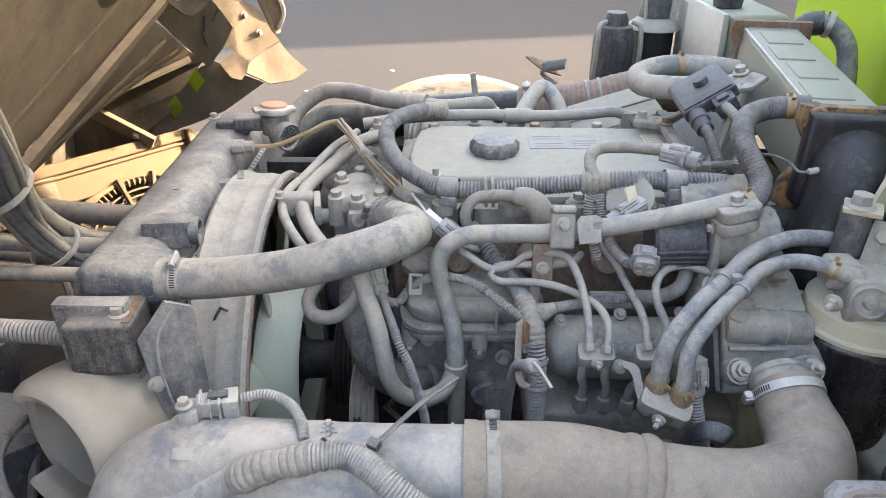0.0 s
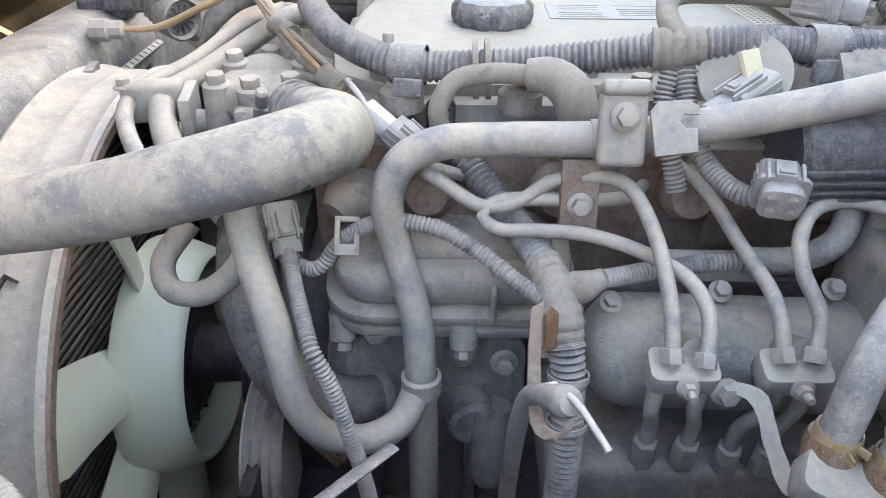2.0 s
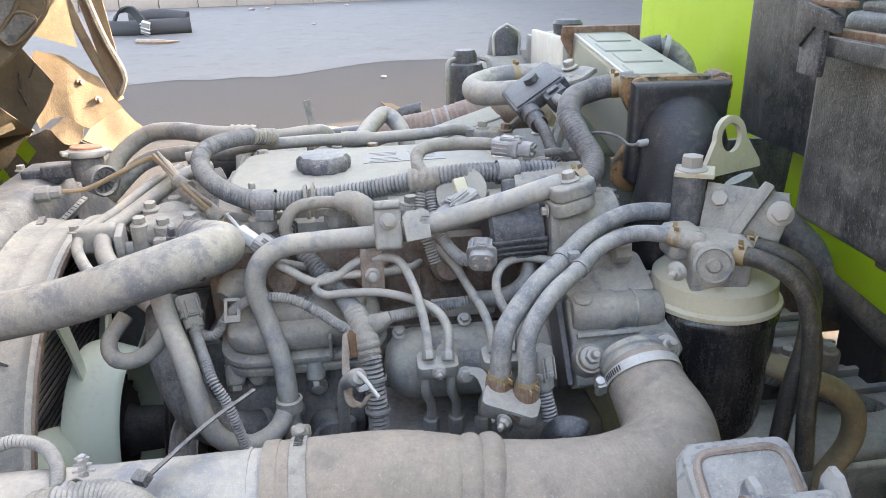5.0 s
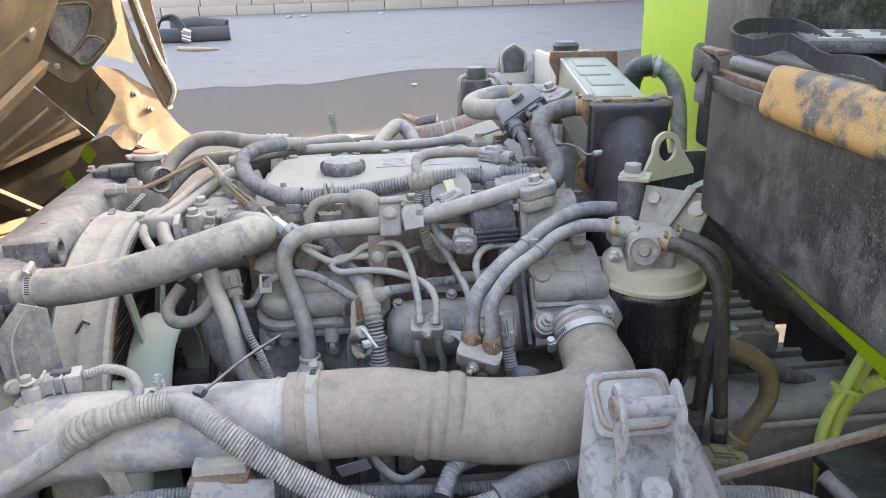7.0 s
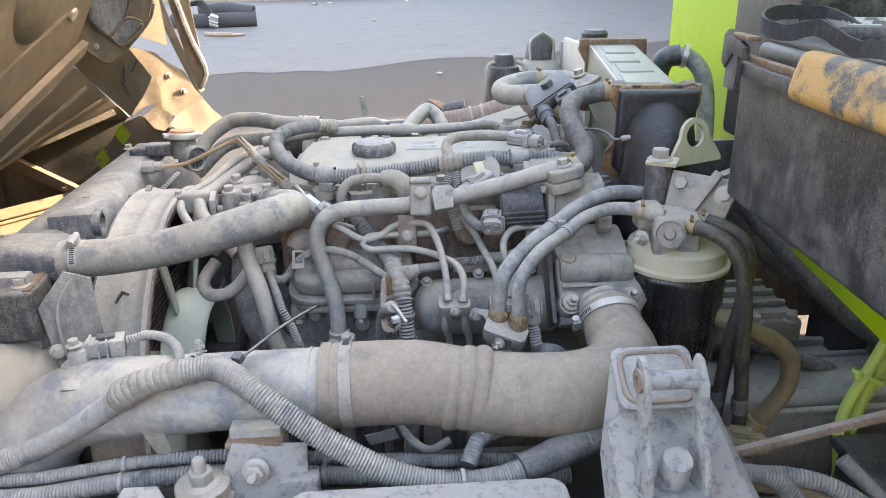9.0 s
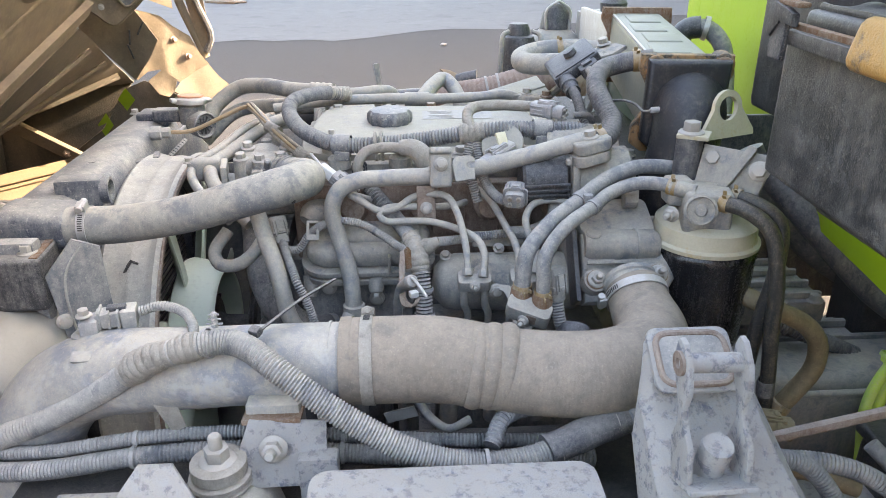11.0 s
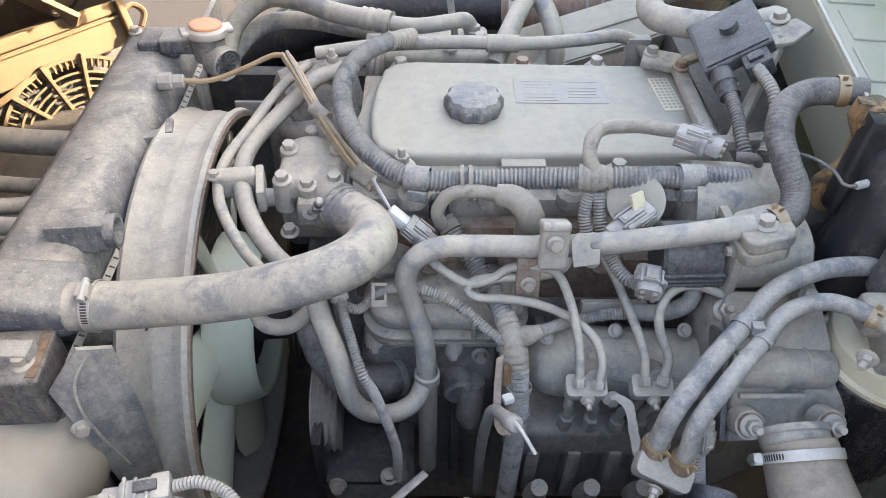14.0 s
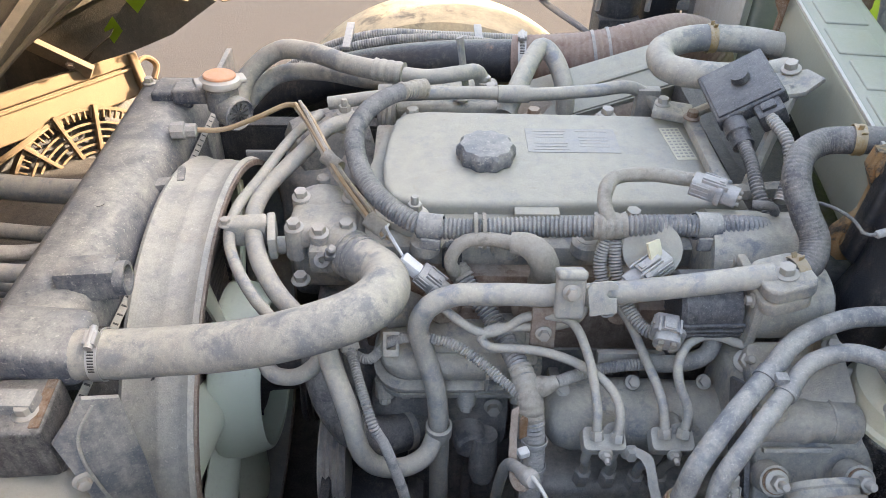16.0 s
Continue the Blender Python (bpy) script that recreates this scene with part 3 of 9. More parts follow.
# ---- radiator group ----
def radiator():
    t = thing("radiator", (-0.41, 1.08, 0.72), "black radiator with plastic top tank, dusty, with an orange cap", "radiator")
    out = [(-0.088, -0.072), (-0.046, -0.060), (0.052, -0.05), (0.052, -0.012), (0.040, 0.016), (0.022, 0.026), (-0.030, 0.026), (-0.046, 0.014), (-0.060, -0.030), (-0.088, -0.060)]
    b = prism(out, 0.565, aim((-0.405, 0.825, 1.275), (0, 1, 0), (1, 0, 0)) @ Matrix.Diagonal((1, -1, 1, 1)), 0.006, seg=3)
    for k, (x, y) in enumerate(((-0.386, 0.86), (-0.40, 1.055))):
        lathe([(0.0, 0.002), (0.006, 0.002), (0.006, 0.004), (0.0, 0.004)], pose(x, y, 1.298), 14, bm=b)
    tank = part("top_tank", b, PLASTIC, t, "black plastic top tank with a film of dust")
    # raised outlet box and neck for the upper hose
    b = box((0.100, 0.074, 0.050), pose(-0.388, 0.836, 1.284, 0, 4, 0), 0.017, 4)
    lathe([(0.022, 0), (0.0225, 0.06), (0.024, 0.062), (0.024, 0.068), (0.019, 0.07), (0.019, 0)], aim((-0.35, 0.825, 1.285), (1, 0, 0)), 28, bm=b)
    part("outlet", b, PLASTIC, tank)
    b = box((0.062, 0.034, 0.040), pose(-0.364, 0.920, 1.300, 0, 0, 6), 0.004)
    lathe([(0.019, 0), (0.0195, 0.012), (0.015, 0.012), (0.015, 0)], aim((-0.335, 0.920, 1.300), (1, 0.1, 0)), 20, bm=b)
    part("boss", b, PLASTIC, tank)
    # filler neck and cap
    b = box((0.060, 0.055, 0.026), pose(-0.385, 1.345, 1.301), 0.006, 3)
    box((0.085, 0.030, 0.024), pose(-0.338, 1.325, 1.311), 0.005, 3, bm=b)
    lathe([(0, 0), (0.024, 0), (0.024, 0.032), (0.020, 0.036), (0, 0.036)], pose(-0.303, 1.305, 1.300), 28, bm=b)
    m = aim((-0.280, 1.285, 1.300), (0.75, -0.6, -0.05))
    lathe([(0.018, -0.02), (0.024, -0.02), (0.0255, 0.006), (0.023, 0.008), (0.020, 0.003), (0, 0.003)], m, 28, bm=b)
    part("filler_neck", b, PLASTIC, tank, "grey plastic filler neck with ribbed end")
    for k in range(6):
        part("neck_rib", box((0.034, 0.0025, 0.002), m @ pose(0, 0, 0.004, 0, 0, 30 * k), 0.0005), PLASTIC_CLEAN, tank)
    m = pose(-0.303, 1.305, 1.337, -3, 4, 25)
    b = lathe([(0, 0), (0.030, 0), (0.031, 0.004), (0.029, 0.009), (0.021, 0.013), (0, 0.014)], m, 32)
    for s in (0, 180):
        box((0.018, 0.026, 0.007), m @ pose(0, 0, 0, 0, 0, s) @ pose(0.028, 0, 0.0055), 0.003, 3, bm=b)
    cap = part("radiator_cap", b, CLAMP, tank, "metal radiator cap")
    part("cap_label", lathe([(0, 0.0120), (0.0235, 0.0120), (0.0235, 0.0140), (0.022, 0.0156), (0, 0.0160)], m, 28), RED_CAP, cap, "faded orange printed disc")
    # core and side members
    b = box((0.050, 0.60, 0.52), pose(-0.405, 1.08, 0.965), 0.003)
    core = part("core", b, IRON_DARK, t)
    for k in range(46):
        part("core_tube", box((0.006, 0.59, 0.0045), pose(-0.3795, 1.08, 0.725 + 0.0108 * k), 0.001, 1), STEEL_DK, core)
    # black plate added to fill the gap where bright ground showed
    part("gap_plate", box((0.010, 0.24, 0.46), pose(-0.372, 1.50, 1.02), 0.002), PLASTIC, t)
    part("crimp_strip", box((0.009, 0.60, 0.005), pose(-0.345, 1.08, 1.246, 0, 30, 0), 0.0015), STEEL, t, "pale crimped strip with slots")
    for k in range(40):
        part("slot", box((0.006, 0.0022, 0.0012), pose(-0.345, 0.80 + 0.0145 * k, 1.246, 0, 30, 0) @ pose(0, 0, 0.0024), 0), IRON_DARK, t)
    for y in (0.765, 1.39):
        part("side_member", box((0.085, 0.022, 0.60), pose(-0.405, y, 0.99), 0.004), PLASTIC, t)
    b = box((0.040, 0.020, 0.034), pose(-0.345, 1.140, 1.262, 0, 0, 12), 0.003)
    box((0.010, 0.034, 0.030), pose(-0.330, 1.150, 1.270, 0, 0, 12), 0.002, bm=b)
    part("latch", b, PLASTIC, tank, "broken black latch")
    bolt(t, (-0.326, 1.145, 1.268), (1, 0, 0.2), 0.006)
    bolt(t, (-0.434, 1.374, 1.302), (0, 0, 1), 0.007)
    # mounting bracket at the near end
    m = pose(-0.392, 0.766, 1.241, 0, 0, 4)
    b = box((0.078, 0.068, 0.070), m, 0.006, 3)
    part("mount_bracket", b, BRACKET, t, "black steel bracket chipped to rust")
    part("rust_edge", box((0.010, 0.058, 0.002), m @ pose(0.032, 0, 0.0355), 0.001), RUST, t, "rusty bracket edge")
    bolt(t, (-0.372, 0.757, 1.276), (0, 0, 1), 0.0085)
    # sensor plug
    b = lathe([(0, 0), (0.013, 0), (0.013, 0.018), (0.010, 0.02), (0.010, 0.034), (0.006, 0.036), (0, 0.036)], aim((-0.362, 1.236, 1.298), (1, 0.05, 0.02)), 8)
    part("level_sensor", b, CONNECTOR, t, "dusty tan sensor plug")
    return t


radiator()
t_ = thing("sensor_wire", (-0.19, 1.235, 1.343), "thin tan sensor wire joining a frayed taped bundle", "wire")
part("lead", tube([(-0.328, 1.238, 1.299), (-0.29, 1.235, 1.302), (-0.235, 1.232, 1.325), (-0.195, 1.236, 1.342), (-0.176, 1.224, 1.347)], 0.0038, 8, 0.006), WIRE_TAN, t_)
for k_, (r_, a_) in enumerate(((0.0042, 0), (0.0030, 72), (0.0026, 144), (0.0034, 216), (0.0022, 288))):
    o_ = Vector((math.cos(radians(a_)), 0.3 * math.sin(radians(a_)), math.sin(radians(a_)))) * 0.0042
    line_ = [(-0.176, 1.224, 1.347), (-0.160, 1.190, 1.344), (-0.132, 1.130, 1.340), (-0.100, 1.065, 1.334), (-0.066, 1.005, 1.326), (-0.045, 0.968, 1.322)]
    part("strand", tube([Vector(p) + o_ * (1 + 0.5 * math.sin(1.7 * i + k_)) for i, p in enumerate(line_)], r_, 8, 0.006), WIRE_TAN if k_ % 2 == 0 else TAPE, t_)
for p_ in ((-0.117, 1.100, 1.337), (-0.056, 0.988, 1.324)):
    part("knot", tube([Vector(p_) + Vector((-0.010, 0.008, 0.004)), Vector(p_), Vector(p_) + Vector((0.010, -0.010, -0.002))], 0.0088, 10, 0.003, wobble=0.35), TAPE, t_)


def shroud():
    C = Vector((0, 1.09, 0.965))
    t = thing("fan_shroud", (-0.33, 1.09, 0.66), "round grey plastic fan shroud coated in dust", "fan shroud")
    m = aim((0, C.y, C.z), (1, 0, 0), (0, 0, 1))
    prof = [(0.300, -0.342), (0.322, -0.342), (0.325, -0.337), (0.321, -0.330), (0.319, -0.306), (0.3205, -0.301), (0.3205, -0.297),
            (0.319, -0.291), (0.318, -0.278), (0.3205, -0.272), (0.325, -0.264), (0.322, -0.258), (0.316, -0.258), (0.312, -0.268), (0.300, -0.30), (0.300, -0.342)]
    ring = part("ring", lathe(prof, m, 120), PLASTIC_GREY, t)
    part("rim_edge", lathe([(0.3125, -0.2585), (0.3205, -0.2585), (0.3205, -0.2545), (0.3125, -0.2545), (0.3125, -0.2585)], m, 120), BROWN, ring, "dark inner edge strip")
    b = prism([(0, 0), (0.003, 0.001), (0.009, 0.015), (0.018, 0.012), (0.019, 0.014), (0.008, 0.019), (0.004, 0.012)], 0.003, aim((-0.306, 0.866, 1.194), (0, -0.70, 0.72), (1, 0, 0)), 0)
    part("torn_slit", b, IRON_DARK, ring, "small dark tear")
    # funnel from the core to the ring
    b = bmesh.new()
    n = 96
    out, inn = [], []
    for k in range(n):
        a = 2 * math.pi * k / n
        dy, dz = math.cos(a), math.sin(a)
        k1 = min(0.305 / max(abs(dy), 1e-3), 0.262 / max(abs(dz), 1e-3))
        out.append(b.verts.new((-0.380, C.y + dy * k1, C.z + dz * k1)))
        inn.append(b.verts.new((-0.338, C.y + dy * 0.318, C.z + dz * 0.318)))
    for k in range(n):
        b.faces.new((out[k], out[(k + 1) % n], inn[(k + 1) % n], inn[k]))
    bmesh.ops.solidify(b, geom=b.faces[:], thickness=0.004)
    part("funnel", b, PLASTIC_CLEAN, t)
    # near corner flange with its bolt
    m2 = aim((-0.345, 0.741, 1.030), (0.55, -0.83, 0.0), (0.83, 0.55, 0)) @ pose(0, 0, -0.006)
    b = prism([(0.004, 0.139), (0.008, 0.097), (0.014, 0.02), (0.060, 0.02), (0.066, 0.14), (0.064, 0.245), (0.034, 0.262), (-0.004, 0.220)], 0.006, m2, 0.002)
    part("corner_flange", b, RUBBER_BLUE, t, "blue-grey plastic corner plate rubbed by dust")
    b = tube([m2 @ Vector(p) for p in ((0.040, 0.250, 0.006), (0.020, 0.222, 0.007), (0.014, 0.190, 0.007), (0.018, 0.130, 0.007), (0.030, 0.06, 0.006))], 0.0018, 8)
    part("folded_edge", b, PLASTIC_GREY, t, "pale worn fold")
    bolt(t, (-0.340, 0.744, 1.186), (0.55, -0.83, 0.1), 0.0072)
    b = box((0.05, 0.006, 0.03), pose(-0.262, 1.32, 1.20), 0.002)
    part("lug", b, STEEL_DK, t)
    return t


shroud()


def fan():
    C = Vector((-0.262, 1.09, 0.962))
    t = thing("cooling_fan", C, "pale green nylon cooling fan at rest on a dark viscous hub", "fan")
    m = aim((0, C.y, C.z), (1, 0, 0), (0, 0, 1))
    for k in range(7):
        a0 = radians(102 + 360 / 7 * k)
        radial = Vector((0, math.cos(a0), math.sin(a0)))
        around = Vector((0, -math.sin(a0), math.cos(a0)))
        b = bmesh.new()
        rows = []
        for i in range(11):
            f = i / 10
            r = 0.112 + 0.178 * f
            pitch = radians(27 - 6 * f)
            half = (0.032 + 0.012 * f) * (1 - 0.5 * max(0, f - 0.8) * 5) ** 0.5
            row = []
            for j in range(9):
                u = j / 4 - 1
                camber = 0.010 * (1 - u * u) - 0.030
                p = C + radial * r + around * (half * u * math.cos(pitch) + 0.018 * f * f) + Vector((half * u * math.sin(pitch) + camber, 0, 0))
                row.append(b.verts.new(p))
            rows.append(row)
        for lo, hi in zip(rows, rows[1:]):
            for j in range(8):
                b.faces.new((lo[j], lo[j + 1], hi[j + 1], hi[j]))
        bmesh.ops.recalc_face_normals(b, faces=b.faces)
        bmesh.ops.solidify(b, geom=b.faces[:], thickness=0.004)
        part("blade", b, FAN, t)
    drum = [(0.085, -0.302), (0.130, -0.302), (0.138, -0.298), (0.140, -0.290), (0.133, -0.262), (0.124, -0.238), (0.121, -0.232), (0.117, -0.230), (0.114, -0.233), (0.118, -0.262), (0.124, -0.290), (0.085, -0.294), (0.085, -0.302)]
    part("hub", lathe(drum, m, 72), FAN, t)
    part("clutch", lathe([(0, -0.292), (0.078, -0.292), (0.080, -0.262), (0.068, -0.252), (0.040, -0.248), (0.034, -0.235), (0.030, -0.15), (0, -0.15)], m, 48), IRON_DARK, t, "finned black viscous clutch")
    for k in range(18):
        part("clutch_fin", box((0.014, 0.002, 0.03), m @ pose(0, 0, 0, 0, 0, 20 * k) @ pose(0.078, 0, -0.272), 0), IRON_DARK, t)
    return t


fan()


# ---- engine ----
def engine_block():
    t = thing("engine_block", (0.15, 1.08, 0.62), "dark dusty cast-iron diesel engine block with ribs and bolts", "engine")
    b = box((0.50, 0.30, 0.50), pose(0.16, 1.08, 0.93), 0.012)
    for k in range(5):
        box((0.014, 0.03, 0.40), pose(-0.04 + 0.1 * k, 0.925, 0.95), 0.005, bm=b)
    for k in range(9):
        lathe([(0, 0), (0.016, 0), (0.014, 0.022), (0, 0.024)], aim((-0.05 + 0.055 * k, 0.93, 1.02 + 0.05 * (k % 3)), (0, -1, 0)), 16, bm=b)
    part("crankcase", b, IRON, t)
    part("cylinder_head", box((0.46, 0.30, 0.12), pose(0.16, 1.085, 1.235), 0.008), BROWN, t, "brown-stained iron cylinder head")
    for k in range(4):
        part("head_boss", lathe([(0, 0), (0.022, 0), (0.022, 0.02), (0.016, 0.028), (0, 0.028)], aim((0.02 + 0.1 * k, 0.936, 1.26), (0, -1, 0.2)), 20), BROWN, t)
        part("head_rib", box((0.05, 0.02, 0.05), pose(0.06 + 0.1 * k, 0.93, 1.24, 10), 0.008), BROWN, t)
    b = box((0.46, 0.27, 0.03), pose(0.16, 1.09, 1.305), 0.005)
    for k in range(5):
        lathe([(0, 0), (0.017, 0), (0.017, 0.014), (0.012, 0.018), (0, 0.018)], pose(0.0 + 0.09 * k, 0.955, 1.316), 20, bm=b)
    part("rocker_box", b, ALU, t)
    for k in range(5):
        bolt(t, (0.0 + 0.09 * k, 0.955, 1.334), (0, 0, 1), 0.008)
    # timing case and front pulleys
    b = prism(rounded(0.34, 0.56, 0.08, 6), 0.05, aim((-0.135, 1.09, 0.93), (1, 0, 0), (0, 1, 0)), 0.01)
    part("timing_case", b, IRON, t)
    for (y, z, r, x) in ((1.09, 0.965, 0.082, -0.165), (0.886, 1.030, 0.066, -0.112), (0.95, 0.80, 0.05, -0.13), (1.09, 0.72, 0.10, -0.13)):
        m = aim((x, y, z), (1, 0, 0), (0, 0, 1))
        prof = [(0, -0.016), (r * 0.4, -0.016), (r * 0.45, -0.004), (r * 0.8, -0.004), (r * 0.86, -0.016), (r, -0.016)]
        for i in range(4):
            prof += [(r, -0.014 + 0.008 * i), (r - 0.005, -0.010 + 0.008 * i)]
        part("pulley", lathe(prof + [(r, 0.018), (0, 0.018)], m, 44), IRON_DARK if r > 0.08 else STEEL_DK, t)
    b = tube([(-0.114, 0.818, 1.030), (-0.125, 0.88, 0.80), (-0.13, 0.97, 0.75), (-0.13, 1.09, 0.618), (-0.13, 1.19, 0.72), (-0.13, 1.16, 0.99), (-0.13, 1.08, 1.036), (-0.118, 0.90, 1.098)], 0.010, 8, 0.02, flat=0.35)
    part("fan_belt", b, RUBBER_DK, t)
    return t


engine_block()


def sump_side_parts():
    t = thing("alternator_bracket", (-0.06, 0.80, 0.95), "black steel bracket with rust-edged window and bolts", "bracket")
    part("base_plate", box((0.10, 0.10, 0.014), pose(-0.07, 0.85, 0.975, 12), 0.003), BLACK_PAINT, t)
    part("side_plate", box((0.012, 0.10, 0.10), pose(-0.117, 0.85, 1.01), 0.003), BLACK_PAINT, t)
    part("back_plate", box((0.10, 0.014, 0.085), pose(-0.07, 0.898, 1.01), 0.003), BLACK_PAINT, t)
    b = lathe([(0.018, 0), (0.028, 0), (0.028, 0.004), (0.018, 0.004), (0.018, 0)], aim((-0.06, 0.89, 1.03), (0, -1, 0.2)), 4)
    part("window_rim", b, RUST, t)
    bolt(t, (-0.096, 0.794, 0.975), (0, -1, 0.3), 0.008)
    bolt(t, (-0.03, 0.80, 0.985), (0, -0.3, 1), 0.008)
    t = thing("alternator", (-0.06, 0.93, 0.82), "dark dusty alternator low beside the block", "alternator")
    m = aim((-0.06, 0.90, 0.86), (1, 0, 0), (0, 0, 1))
    part("housing", lathe([(0, -0.06), (0.05, -0.06), (0.06, -0.05), (0.06, 0.05), (0.05, 0.06), (0, 0.06)], m, 32), IRON, t)


sump_side_parts()


def cooler_cover():
    t = thing("oil_cooler_cover", (0.03, 0.91, 1.17), "dusty domed aluminium oil cooler cover on two stacked flanges", "cover")
    m = aim((0.040, 0.916, 1.172), (0, -0.24, 0.97), (1, 0, 0))
    b = prism(rounded(0.196, 0.094, 0.036, 7), 0.010, m, 0.002)
    prism(rounded(0.184, 0.082, 0.032, 7), 0.008, m @ pose(0, 0, 0.009), 0.001, bm=b)
    part("lower_flange", b, ALU, t)
    b = prism(rounded(0.198, 0.096, 0.037, 7), 0.009, m @ pose(0, 0, 0.0155), 0.002)
    prism(rounded(0.184, 0.084, 0.034, 7), 0.036, m @ pose(0, 0.002, 0.024), 0.016, bm=b, seg=5)
    prism(rounded(0.130, 0.052, 0.024, 7), 0.018, m @ pose(0.012, 0.006, 0.050), 0.010, bm=b, seg=4)
    box((0.004, 0.010, 0.034), m @ pose(0.031, -0.0445, 0.036), 0.0015, bm=b)
    box((0.004, 0.030, 0.006), m @ pose(0.031, -0.030, 0.060, -30), 0.0015, bm=b)
    tube([(0.015, 0.955, 1.222), (-0.020, 0.940, 1.245), (-0.040, 0.915, 1.256), (-0.048, 0.905, 1.250)], [0.027, 0.026, 0.021, 0.012], 20, 0.006, bm=b)
    part("dome", b, ALU, t)
    for x, y, z in ((-0.046, 0.888, 1.160), (0.050, 0.874, 1.164), (0.112, 0.876, 1.166)):
        part("boss", lathe([(0, -0.012), (0.011, -0.012), (0.012, 0.010), (0, 0.010)], aim((x, y, z), (0, 0.35, 0.94)), 18), ALU, t)
        bolt(t, (x, y - 0.004, z - 0.012), (0, -0.45, -0.9), 0.0068)
    bolt(t, (-0.036, 0.882, 1.213), (-0.3, -0.65, 0.7), 0.0065)
    bolt(t, (0.120, 0.885, 1.213), (0.3, -0.65, 0.7), 0.0065)
    return t


cooler_cover()


def lower_cluster():
    """Bolts, studs and small castings under the cooler cover."""
    t = thing("water_pump_casting", (0.0, 0.90, 1.05), "dark cast pump body with bolts and a pipe stub", "pump")
    b = prism(rounded(0.17, 0.12, 0.03, 6), 0.05, aim((0.02, 0.945, 1.085), (0, -1, 0.1), (1, 0, 0)), 0.008)
    lathe([(0, 0), (0.022, 0), (0.022, 0.03), (0.018, 0.034), (0, 0.034)], aim((0.055, 0.90, 1.07), (0.2, -1, 0)), 20, bm=b)
    lathe([(0, -0.03), (0.017, -0.03), (0.019, 0.03), (0.013, 0.045), (0, 0.045)], aim((0.075, 0.872, 1.055), (0, -0.2, -1)), 20, bm=b)
    part("body", b, IRON, t)
    for p in ((-0.047, 0.893, 1.148), (-0.021, 0.895, 1.148), (-0.040, 0.905, 1.088), (0.02, 0.89, 1.10), (0.05, 0.89, 1.13), (0.085, 0.892, 1.12), (0.01, 0.89, 1.05)):
        bolt(t, p, (0, -1, 0.15), 0.008)
    return t


lower_cluster()


def valve_cover():
    t = thing("valve_cover", (0.155, 1.11, 1.315), "grey painted valve cover with a grainy coat of dust", "valve cover")
    out = [(0.372, 1.213), (0.0, 1.219), (-0.026, 1.213), (-0.042, 1.196), (-0.050, 1.15), (-0.054, 1.09), (-0.050, 1.04), (-0.040, 1.016), (-0.022, 1.006), (0.010, 1.003), (0.150, 1.004), (0.345, 1.008), (0.365, 1.018), (0.372, 1.04)]
    b = prism(out, 0.030, pose(0, 0, 1.316), 0.008, seg=4)
    low = [(0.380, 1.225), (0.0, 1.228), (-0.055, 1.20), (-0.072, 1.10), (-0.058, 1.0), (-0.02, 0.972), (0.385, 0.978)]
    prism(low, 0.018, pose(0, 0, 1.312), 0.004, bm=b)
    part("cover", b, COVER, t)
    # bolt lugs
    for k, (x, y, z) in enumerate(((-0.012, 0.990, 1.340), (-0.020, 1.218, 1.335), (0.147, 1.222, 1.335), (0.250, 1.226, 1.335), (0.235, 0.985, 1.338), (-0.115, 1.236, 1.328))):
        b = lathe([(0, -0.022), (0.016, -0.022), (0.016, 0), (0.012, 0.003), (0, 0.003)], pose(x, y, z), 20)
        part("lug", b, COVER, t)
        bolt(t, (x, y, z + 0.003), (0, 0, 1), 0.0085, "rust" if k == 2 else "stud" if k in (0, 5) else "plain")
    b = box((0.052, 0.020, 0.012), pose(0.128, 1.000, 1.335), 0.002)
    part("tab", b, COVER, t, "dusty stamped tab")
    b = box((0.118, 0.058, 0.0008), pose(0.188, 1.143, 1.3466), 0)
    p = part("data_label", b, LABEL, t, "faded printed label, unreadable")
    b = bmesh.new()
    for i in range(7):
        for j in range(2):
            if (i * 3 + j) % 5 != 4:
                w = 0.030 + 0.016 * random.random()
                box((w, 0.003, 0.0006), pose(0.160 + 0.056 * j, 1.166 - 0.0075 * i, 1.3472), 0, bm=b)
    part("print", b, INK, p)
    p = part("code_label", box((0.026, 0.078, 0.0008), pose(0.325, 1.139, 1.3466, 0, 0, 4), 0), LABEL_CREAM, t, "cream label with rows of dots")
    b = bmesh.new()
    for i in range(10):
        for j in range(4):
            box((0.0035, 0.003, 0.0006), pose(0.325, 1.139, 1.3472, 0, 0, 4) @ pose(-0.009 + 0.006 * j, 0.033 - 0.0072 * i, 0), 0, bm=b)
    part("print", b, INK, p)
    return t


valve_cover()


